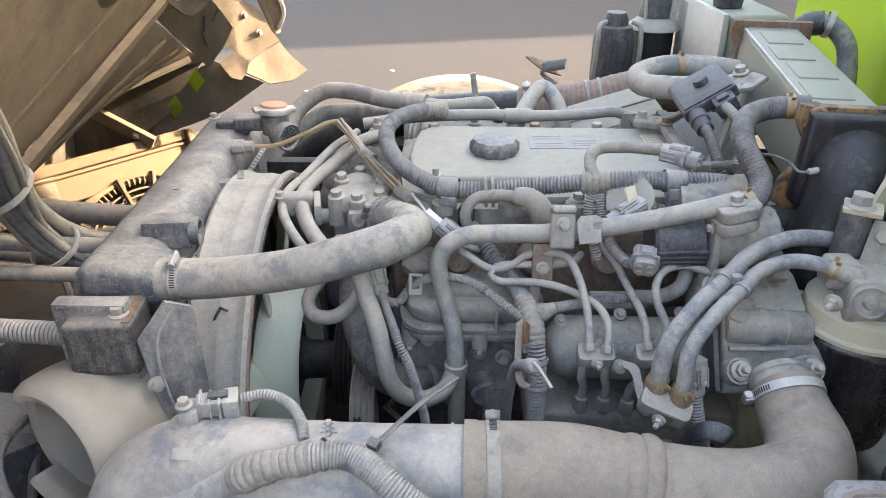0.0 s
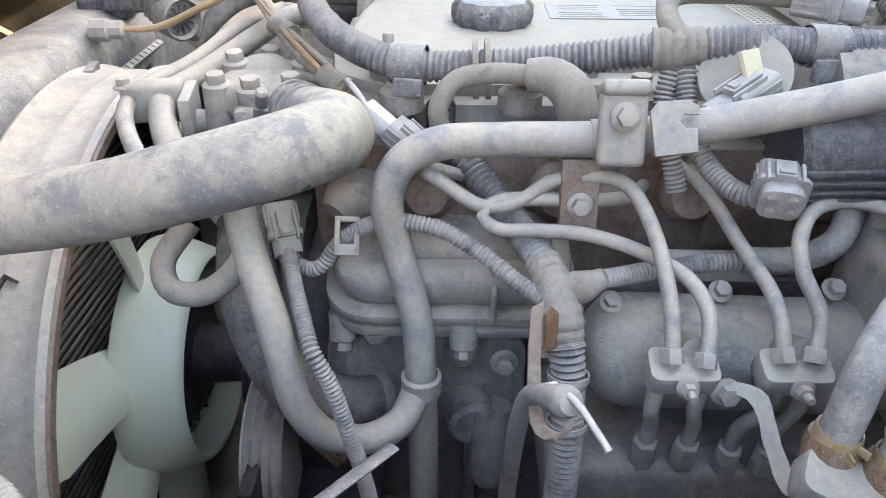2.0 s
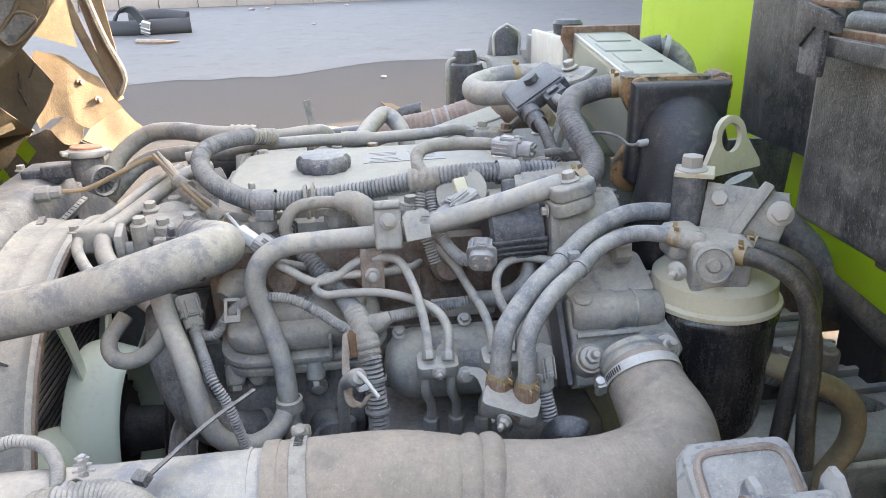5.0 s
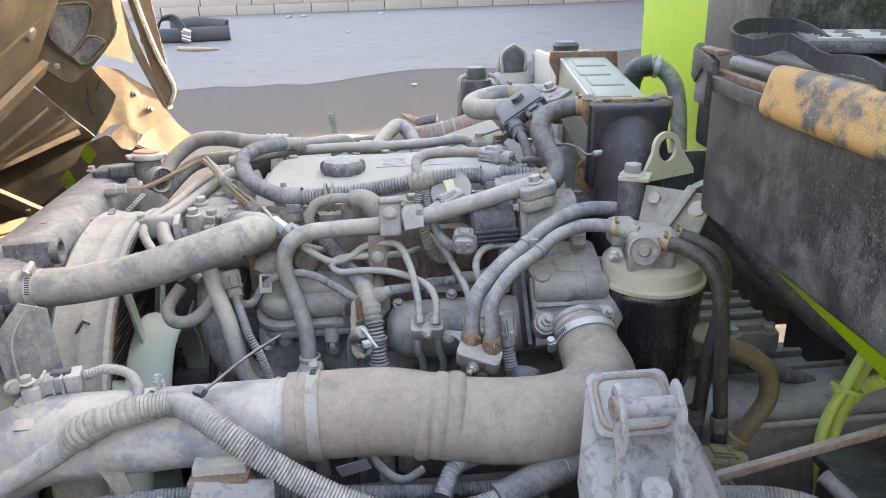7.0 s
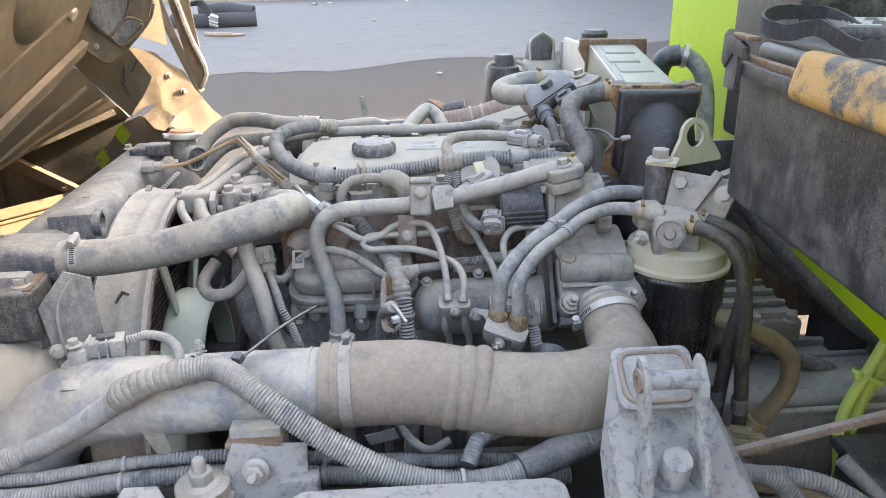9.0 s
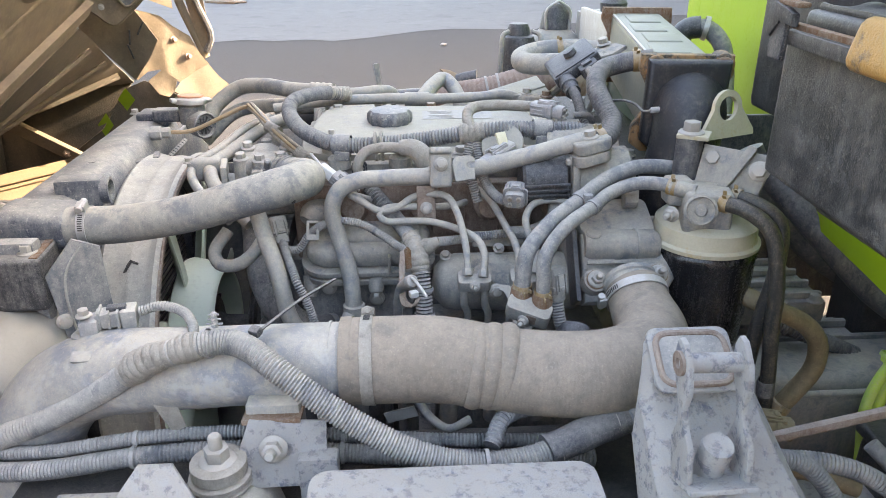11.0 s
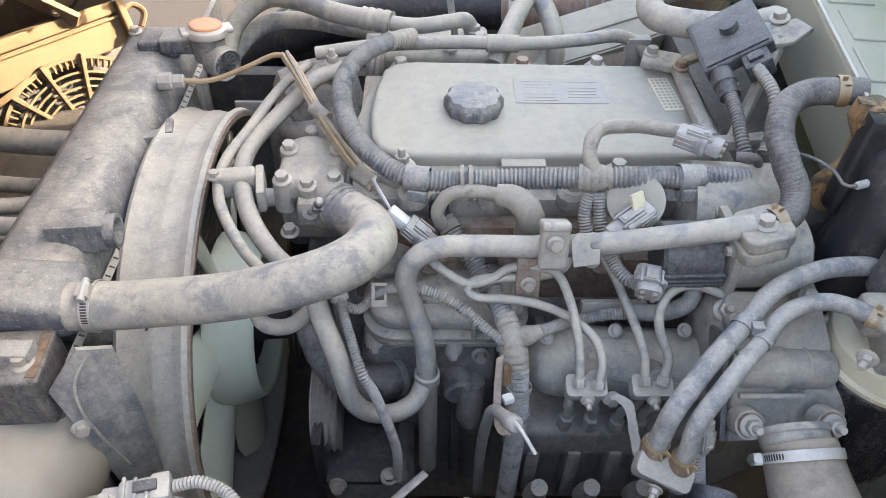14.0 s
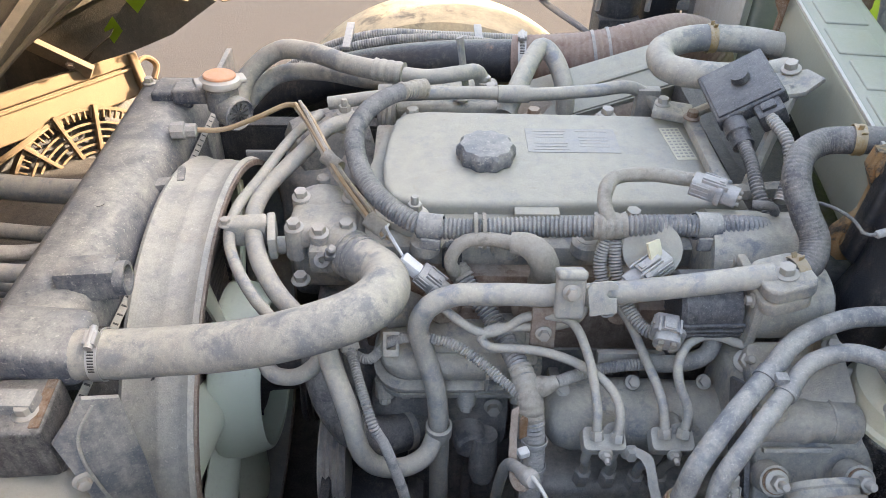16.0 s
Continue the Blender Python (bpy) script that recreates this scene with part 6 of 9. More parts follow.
sensor_bracket()


def lift_eye():
    t = thing("lifting_eye", (0.49, 0.77, 1.38), "yellow-zinc lifting eye plate with a large hole", "lifting eye")
    m = aim((0.521, 0.822, 1.388), (0.38, -0.91, 0.14), (0.92, 0.38, 0))
    b = bmesh.new()
    outer, inner = [], []
    n = 64
    hull = [(0.024 * math.cos(radians(a)), 0.038 + 0.024 * math.sin(radians(a))) for a in range(0, 181, 10)] + [(-0.046, 0.004), (-0.044, 0.0), (0.046, 0.0), (0.048, 0.004)]
    for k in range(n):
        a = 2 * math.pi * k / n
        c, s = math.cos(a), math.sin(a)
        reach = 1.0
        for (x0, y0), (x1, y1) in zip(hull, hull[1:] + hull[:1]):
            ex, ey = x1 - x0, y1 - y0
            det = c * ey - s * ex
            if abs(det) > 1e-9:
                d = (x0 * ey - (y0 - 0.038) * ex) / det
                f = (x0 * s - (y0 - 0.038) * c) / det
                if d > 0 and -0.001 <= f <= 1.001:
                    reach = min(reach, d)
        outer.append((reach * c, 0.038 + reach * s))
        inner.append((0.0155 * c, 0.038 + 0.0155 * s))
    vo = [b.verts.new((x, y, 0)) for x, y in outer]
    vi = [b.verts.new((x, y, 0)) for x, y in inner]
    for k in range(n):
        b.faces.new((vo[k], vo[(k + 1) % n], vi[(k + 1) % n], vi[k]))
    bmesh.ops.recalc_face_normals(b, faces=b.faces)
    bmesh.ops.solidify(b, geom=b.faces[:], thickness=0.006)
    bmesh.ops.transform(b, matrix=m, verts=b.verts)
    part("eye_plate", b, ZINC, t)
    part("foot", box((0.040, 0.035, 0.006), pose(0.467, 0.800, 1.399, 0, 0, -28), 0.002), ZINC, t)
    part("spacer", lathe([(0, -0.06), (0.017, -0.06), (0.017, 0), (0, 0)], pose(0.463, 0.802, 1.396), 20), RUBBER_DK, t)
    bolt(t, (0.463, 0.800, 1.401), (0, 0, 1), 0.0115)
    return t


lift_eye()


def fuel_filter():
    t = thing("fuel_filter", (0.488, 0.775, 1.09), "black fuel filter canister with a dusty steel head", "fuel filter")
    X, Y = 0.488, 0.775
    part("canister", lathe([(0, 1.112), (0.046, 1.112), (0.060, 1.118), (0.064, 1.135), (0.067, 1.20), (0.068, 1.248), (0.070, 1.254), (0.070, 1.260), (0.067, 1.264), (0, 1.264)], Matrix.Translation((X, Y, 0)), 48), CAN, t, "glossy black canister spotted with dust")
    part("head", lathe([(0.060, 1.262), (0.0705, 1.265), (0.071, 1.270), (0.0665, 1.273), (0.0645, 1.292), (0.056, 1.300), (0.030, 1.304), (0, 1.305)], Matrix.Translation((X, Y, 0)), 48), ZINC, t, "dusty olive steel head")
    b = box((0.060, 0.060, 0.055), pose(X - 0.014, Y - 0.022, 1.318, 0, 0, -12), 0.010, 3)
    box((0.034, 0.034, 0.034), pose(X - 0.045, Y - 0.005, 1.335), 0.008, 3, bm=b)
    box((0.05, 0.05, 0.05), pose(X + 0.02, Y + 0.025, 1.345), 0.008, 3, bm=b)
    part("head_casting", b, ALU, t)
    m = aim((0.456, 0.722, 1.326), (-0.30, -0.92, 0.2))
    b = lathe([(0, 0), (0.020, 0), (0.020, 0.004), (0.017, 0.006), (0.016, 0.003), (0.008, 0.003), (0.006, 0.008), (0, 0.008)], m, 28)
    part("priming_button", b, ALU, t)
    bolt(t, (0.424, 0.732, 1.318), (-0.7, -0.7, 0), 0.007, "stud")
    for p, q in (((0.480, 0.830, 1.340), (-1, -0.1, 0.05)), ((0.438, 0.754, 1.343), (-0.8, 0.5, 0.1))):
        part("hose_stub", lathe([(0, -0.02), (0.010, -0.02), (0.010, 0.012), (0, 0.012)], aim(p, q), 16), ALU, t)
    spring_clip(t, (0.486, 0.724, 1.333), (0.66, -0.75, 0), 0.0100, (-0.3, -0.3, 1))
    spring_clip(t, (0.509, 0.745, 1.333), (0.66, -0.75, 0), 0.0100, (-0.3, -0.3, 1))
    # bracket to the block
    m = aim((0.512, 0.770, 1.352), (-0.50, -0.80, 0.40), (0.86, -0.5, 0))
    b = prism([(-0.045, -0.04), (0.03, -0.04), (0.042, 0.01), (0.040, 0.03), (-0.040, 0.036)], 0.012, m, 0.003)
    box((0.012, 0.085, 0.012), m @ pose(0.0, 0, 0.016, 0, 0, -28), 0.003, bm=b)
    br = part("mount_bracket", b, ALU, t)
    bolt(t, (0.490, 0.785, 1.372), (-0.5, -0.8, 0.4), 0.0085)
    bolt(t, (0.524, 0.728, 1.372), (-0.5, -0.8, 0.4), 0.0085)
    return t


fuel_filter()
for k_, off_ in enumerate((0.0, 0.022)):
    th_ = thing("fuel_return_hose", (0.54, 0.67 + off_, 1.18), "muddy black return hose hanging beside the filter", "hose", "return hoses")
    part("sleeve", tie(bmesh.new(), (0.5535 - 1.0 * off_, 0.67 + off_, 1.100), (0.1, 0, -1), 0.0098, 0.022), RUBBER_DK, th_)
    part("hose", tube([(0.476 + off_, 0.735 + off_, 1.332), (0.502 + off_, 0.705 + off_, 1.332), (0.528 + off_, 0.685 + off_, 1.312), (0.541 + 0.4 * off_, 0.672 + off_, 1.254), (0.546 - 0.3 * off_, 0.670 + off_, 1.183), (0.556 - 1.0 * off_, 0.670 + off_, 1.085), (0.553 - 1.0 * off_, 0.67 + off_, 1.03)], 0.0095, 14), MUD, th_)

t_ = thing("rear_engine_cover", (0.44, 1.15, 1.20), "dark rear engine casting below the cooler", "casting")
part("casting", box((0.12, 0.46, 0.16), pose(0.445, 1.13, 1.25), 0.02, 3), IRON_DARK, t_)
part("flange", box((0.02, 0.48, 0.12), pose(0.392, 1.12, 1.27), 0.004), IRON_DARK, t_)
for y_ in (0.94, 1.06, 1.18, 1.30):
    bolt(t_, (0.43, y_, 1.33), (0, 0, 1), 0.007)


# ---- intake tract across the near side ----
def intake_pipe():
    t = thing("intake_pipe", (-0.15, 0.60, 1.16), "chalky dusty aluminium intake pipe with a mass-air sensor", "intake pipe")
    pts = [(-0.345, 0.612, 1.02), (-0.343, 0.616, 1.075), (-0.328, 0.622, 1.125), (-0.295, 0.624, 1.165), (-0.245, 0.614, 1.190), (-0.19, 0.603, 1.200), (-0.12, 0.594, 1.207), (-0.05, 0.588, 1.212), (0.03, 0.585, 1.214)]
    part("pipe", tube(pts, [0.050, 0.050, 0.050, 0.049, 0.048, 0.046, 0.044, 0.043, 0.043], 40, 0.008, wobble=0.015), ALU_CLEAN, t)
    part("bead", tie(bmesh.new(), (0.012, 0.586, 1.2135), (1, -0.04, 0.02), 0.0432, 0.003), ALU_CLEAN, t)
    b = lathe([(0, -0.02), (0.026, -0.02), (0.026, 0.0), (0.022, 0.004), (0, 0.004)], aim((-0.245, 0.630, 1.232), (0, 0.15, 1), (1, 0, 0)) @ Matrix.Diagonal((1.25, 0.8, 1, 1)), 28)
    part("sensor_pad", b, ALU_CLEAN, t)
    part("sensor_foot", box((0.020, 0.026, 0.022), pose(-0.254, 0.628, 1.243, 0, 0, 10), 0.004), CONNECTOR, t)
    b = box((0.034, 0.021, 0.018), pose(-0.232, 0.636, 1.249, 0, 0, 12), 0.003)
    box((0.016, 0.025, 0.021), pose(-0.214, 0.639, 1.249, 0, 0, 12), 0.002, bm=b)
    for k in range(3):
        box((0.003, 0.024, 0.020), pose(-0.244 + 0.010 * k, 0.634, 1.2505, 0, 0, 12), 0.001, bm=b)
    part("air_sensor", b, PLASTIC_GREY, t, "dusty grey mass-air sensor")
    part("sensor_latch", box((0.020, 0.010, 0.005), pose(-0.226, 0.637, 1.2605, 0, 0, 12), 0.001), PLASTIC_CLEAN, t)
    bolt(t, (-0.256, 0.622, 1.259), (0, 0, 1), 0.006)
    part("lug", box((0.022, 0.014, 0.012), pose(-0.250, 0.588, 1.227, -45), 0.002), ALU_CLEAN, t)
    part("tape_flag", prism([(-0.014, 0.01), (0.012, 0.008), (0.018, -0.036), (0.004, -0.048)], 0.0012, aim((-0.165, 0.560, 1.188), (0.1, -1, -0.1), (1, 0, 0)), 0), TAPE, t, "loose end of dusty tape")
    return t


intake_pipe()
pipe("air_sensor_lead", [(-0.203, 0.642, 1.252), (-0.18, 0.642, 1.258), (-0.155, 0.632, 1.257), (-0.138, 0.610, 1.254), (-0.130, 0.585, 1.250)], 0.0058, CONDUIT, "corrugated lead from the air sensor", "cable", rib=0.0036, depth=0.0018)


def intake_hose():
    t = thing("intake_hose", (0.22, 0.58, 1.16), "fat ribbed rubber intake hose bending to the engine, coated in dust", "intake hose")
    pts = [(0.025, 0.585, 1.214), (0.06, 0.584, 1.215), (0.13, 0.584, 1.213), (0.20, 0.576, 1.203), (0.26, 0.566, 1.201), (0.315, 0.566, 1.202), (0.355, 0.584, 1.206), (0.375, 0.620, 1.213), (0.376, 0.660, 1.223), (0.373, 0.692, 1.237)]
    rs = [0.0470, 0.0472, 0.0472, 0.0455, 0.0465, 0.0470, 0.0455, 0.0420, 0.0375, 0.0350]
    part("hose", tube(pts, rs, 48, rib=0.0040, depth=0.00022), DUCT, t)
    for k in range(3):
        part("fold_ring", lathe([(0.0440, -0.009), (0.0464, -0.006), (0.0476, -0.002), (0.0476, 0.002), (0.0464, 0.006), (0.0440, 0.009)], aim((0.168 + 0.016 * k, 0.5795 - 0.001 * k, 1.2065), (1, -0.1, -0.12)), 48), DUCT, t)
    part("cuff", tie(bmesh.new(), (0.030, 0.585, 1.214), (1, -0.03, 0.02), 0.0472, 0.012), DUCT, t)
    band(t, (0.052, 0.5845, 1.2148), (1, -0.02, 0.02), 0.0476, 0.013, TAPE, (0, 0.65, 0.75), label="dull dust-covered hose clamp")
    band(t, (0.374, 0.681, 1.232), (-0.05, 0.88, 0.45), 0.0372, 0.010, CLAMP, (-1, 0.05, -0.12), label="bright steel hose clamp")
    return t


intake_hose()


def near_conduit():
    pts = [(-0.46, 0.575, 1.10), (-0.395, 0.568, 1.122), (-0.336, 0.570, 1.145), (-0.300, 0.574, 1.157), (-0.258, 0.572, 1.180), (-0.215, 0.563, 1.208), (-0.174, 0.552, 1.240), (-0.144, 0.552, 1.252), (-0.114, 0.553, 1.260), (-0.083, 0.553, 1.261), (-0.062, 0.542, 1.258), (-0.039, 0.527, 1.247), (-0.006, 0.515, 1.224), (0.045, 0.503, 1.190), (0.10, 0.492, 1.163), (0.16, 0.488, 1.148), (0.21, 0.495, 1.146), (0.245, 0.503, 1.150)]
    t = wrapped("main_conduit", pts, 0.0135, CONDUIT, "pale dusty corrugated conduit draped over the intake pipe",
                [[(-0.195, 0.557, 1.225), (-0.165, 0.552, 1.245), (-0.140, 0.552, 1.253), (-0.116, 0.553, 1.2595)], [(0.245, 0.503, 1.150), (0.285, 0.520, 1.160), (0.32, 0.53, 1.165)]],
                [((-0.108, 0.558, 1.258), (1, -0.1, 0.25)), ((0.172, 0.489, 1.147), (1, 0.05, 0))], rib=0.0036, depth=0.0020)
    b = tube([(0.235, 0.502, 1.150), (0.28, 0.518, 1.158), (0.33, 0.535, 1.166)], 0.017, 16, 0.006, wobble=0.08)
    part("sleeve", b, RUBBER_DK, t, "dark cloth sleeve")
    part("plug_end", box((0.045, 0.034, 0.034), pose(0.345, 0.540, 1.168, 0, -10, 20), 0.004), PLASTIC, t)
    # push-in tree clip and the long cable tie
    b = lathe([(0, 0), (0.003, 0), (0.003, 0.016), (0, 0.018)], aim((-0.103, 0.572, 1.268), (0, 0.2, 1)), 10)
    for k in range(3):
        for a in (0, 90):
            box((0.016 - 0.003 * k, 0.003, 0.0015), aim((-0.103, 0.572, 1.268), (0, 0.2, 1)) @ pose(0, 0, 0.004 + 0.005 * k, 0, 0, a), 0, bm=b)
    part("tree_clip", b, CONNECTOR, t)
    b = tube([(-0.062, 0.560, 1.264), (-0.047, 0.576, 1.270), (-0.018, 0.604, 1.281), (0.016, 0.632, 1.290)], 0.0056, 8, 0.006, flat=0.3)
    box((0.012, 0.010, 0.009), pose(-0.060, 0.562, 1.268, 20, 0, -30), 0.002, bm=b)
    part("long_tie", b, RUBBER_DK, t, "long grey cable tie sticking up")
    return t


near_conduit()


def snorkel():
    t = thing("air_snorkel", (-0.41, 0.70, 1.05), "beige dusty plastic air duct with an open round mouth", "air duct")
    m = aim((-0.452, 0.690, 1.126), (-0.42, -0.85, 0.10), (0, 0, 1))
    back = [(0.030, -0.140), (0.056, -0.134), (0.076, -0.114), (0.088, -0.082), (0.092, -0.050), (0.092, -0.034), (0.076, -0.034), (0.072, -0.070), (0.060, -0.11), (0.030, -0.13), (0.030, -0.140)]
    part("duct", lathe(back, m, 72), SNORKEL, t)
    # the rim is broken away on one side
    b = lathe([(0.076, -0.036), (0.092, -0.036), (0.091, -0.014), (0.086, 0.000), (0.078, 0.006), (0.070, 0.003), (0.066, -0.006), (0.068, -0.014), (0.076, -0.036)], m @ pose(0, 0, 0, 0, 0, 140), 60, sweep=258)
    bmesh.ops.remove_doubles(b, verts=b.verts[:], dist=0.0002)
    bmesh.ops.holes_fill(b, edges=b.edges[:], sides=0)
    part("broken_rim", b, SNORKEL, t, "rounded rim with a piece broken out")
    part("stay", tube([(-0.44, 0.75, 1.04), (-0.43, 0.75, 0.96), (-0.41, 0.72, 0.90)], 0.02, 12), SNORKEL, t)
    part("inner_block", box((0.060, 0.030, 0.040), m @ pose(-0.03, 0.0, -0.095, 0, 0, 20), 0.006), BROWN, t, "brown plug deep inside the mouth")
    return t


snorkel()
pipe("left_conduit", [(-0.80, 0.86, 1.17), (-0.66, 0.855, 1.182), (-0.57, 0.85, 1.185), (-0.49, 0.845, 1.182), (-0.44, 0.83, 1.175)], 0.0165, CONDUIT, "fat pale corrugated conduit behind the bracket", "cable conduit", rib=0.0058, depth=0.002)
pipe("left_conduit", [(-0.85, 0.66, 0.98), (-0.70, 0.65, 1.02), (-0.64, 0.64, 1.06), (-0.595, 0.64, 1.125), (-0.555, 0.655, 1.16), (-0.53, 0.665, 1.165)], 0.0165, CONDUIT, "pale corrugated conduit leading to the air duct", "cable conduit", rib=0.0058, depth=0.002)
pipe("left_conduit", [(-0.85, 0.56, 0.97), (-0.70, 0.56, 0.99), (-0.62, 0.56, 1.02), (-0.54, 0.55, 1.06), (-0.47, 0.56, 1.085), (-0.42, 0.575, 1.10)], 0.0165, CONDUIT, "pale corrugated conduit below the air duct", "cable conduit", rib=0.0058, depth=0.002)


# ---- near frame, mounts and cab lock ----
def near_mount():
    t = thing("rubber_mount", (-0.095, 0.49, 1.10), "dusty rubber mount with a threaded stud", "mount")
    m = pose(-0.095, 0.490, 0)
    part("dome", lathe([(0, 1.09), (0.062, 1.09), (0.058, 1.105), (0.040, 1.128), (0.024, 1.136), (0, 1.137)], m, 40), RUBBER, t)
    for z0, z1, r in ((1.135, 1.141, 0.031), (1.141, 1.150, 0.0305), (1.150, 1.166, 0.0275)):
        part("washer", lathe([(0, z0), (r - 0.004, z0), (r, z0 + 0.002), (r, z1 - 0.002), (r - 0.004, z1), (0, z1)], m, 36), TAPE, t)
    bolt(t, (-0.095, 0.490, 1.164), (0, 0, 1), 0.0125, "stud")
    return t


near_mount()
t_ = thing("mount_angle", (-0.03, 0.50, 1.10), "blue-grey painted angle bracket with a rusty edge and bolt", "bracket")
part("plate", prism([(-0.03, -0.045), (0.055, -0.045), (0.055, 0.02), (-0.022, 0.024), (-0.034, -0.01)], 0.006, aim((-0.045, 0.512, 1.168), (0.05, -0.9, 0.4), (1, 0, 0)), 0.001), FRAME_PAINT, t_)
part("post", box((0.040, 0.020, 0.20), pose(0.002, 0.50, 1.06), 0.003), FRAME_PAINT, t_)
part("top_edge", box((0.060, 0.040, 0.006), pose(-0.045, 0.535, 1.186, -8), 0.002), RUST, t_)
bolt(t_, (-0.042, 0.500, 1.168), (0, -0.95, 0.35), 0.010, "stud")
part("stem", box((0.055, 0.04, 0.09), pose(-0.045, 0.548, 1.155), 0.004), STEEL, t_)
t_ = thing("near_beam", (0.14, 0.40, 1.08), "worn blue-grey painted steel beam along the near side", "beam")
b_ = prism(rounded(0.27, 0.10, 0.018, 4), 0.012, pose(0.135, 0.405, 1.166), 0.004)
box((0.26, 0.012, 0.10), pose(0.135, 0.450, 1.120), 0.003, bm=b_)
box((0.26, 0.012, 0.12), pose(0.135, 0.360, 1.11), 0.003, bm=b_)
part("channel", b_, FRAME_PAINT, t_)
t_ = thing("near_plate", (-0.17, 0.43, 1.10), "worn grey steel plate bent over the frame", "plate")
part("plate", prism([(-0.09, -0.06), (-0.02, -0.035), (0.02, 0.03), (0.05, 0.03), (0.085, -0.02), (0.11, -0.11), (0.04, -0.11), (0.015, -0.04), (-0.03, -0.09)], 0.008, aim((-0.175, 0.435, 1.170), (0.05, -0.75, 0.65), (1, 0, 0)), 0.002), FRAME_PAINT, t_)
part("leg", box((0.16, 0.02, 0.22), pose(-0.17, 0.47, 1.03), 0.003), FRAME_PAINT, t_)
single("mount_tray", box((0.78, 0.24, 0.012), pose(0.06, 0.50, 1.086), 0.003), IRON_DARK, (0.06, 0.50, 1.086), "dark steel tray carrying the near mounts", "tray")
single("steel_upright", box((0.60, 0.02, 0.20), pose(0.06, 0.60, 0.985), 0.003), IRON_DARK, (0.06, 0.60, 0.9), "dark steel upright joining tray and rail", "bracket")
for k_, (dy_, dz_) in enumerate(((0.0, 0.0), (0.016, 0.012), (0.03, -0.004))):
    t_ = thing("frame_harness", (-0.10, 0.555 + dy_, 1.125 + dz_), "dark corrugated harness along the frame tray", "cable conduit", "frame harness")
    part("conduit", tube([(-0.40, 0.56 + dy_, 1.105 + dz_), (-0.30, 0.545 + dy_, 1.115 + dz_), (-0.20, 0.545 + dy_, 1.128 + dz_), (-0.10, 0.555 + dy_, 1.125 + dz_), (0.02, 0.555 + dy_, 1.115 + dz_), (0.14, 0.545 + dy_, 1.11 + dz_), (0.30, 0.55 + dy_, 1.10 + dz_)], (0.011, 0.008, 0.007)[k_], 12, rib=0.004, depth=0.0012), CONDUIT_DK, t_)
    for x_, y_, z_ in ((-0.20, 0.545, 1.128), (0.02, 0.555, 1.115)):
        part("cable_tie", tie(bmesh.new(), (x_, y_ + dy_, z_ + dz_), (1, 0.05, 0), (0.0112, 0.0082, 0.0072)[k_]), CONNECTOR, t_)
single("paper_tag", box((0.036, 0.0012, 0.024), pose(0.085, 0.600, 1.130, 25, -14, 0), 0), LABEL, (0.085, 0.600, 1.130), "small pale tag with unreadable print under the hose", "tag")
pipe("tag_lead", [(0.10, 0.61, 1.15), (0.118, 0.60, 1.125), (0.14, 0.59, 1.115), (0.165, 0.60, 1.12)], 0.005, STEEL, "grey lead under the intake hose", "cable")
pipe("under_conduit", [(0.18, 0.52, 1.145), (0.195, 0.545, 1.160), (0.225, 0.57, 1.155), (0.27, 0.585, 1.145), (0.31, 0.60, 1.13)], 0.010, CONDUIT_DK, "dark corrugated conduit under the intake hose", "cable conduit", rib=0.004, depth=0.0012)


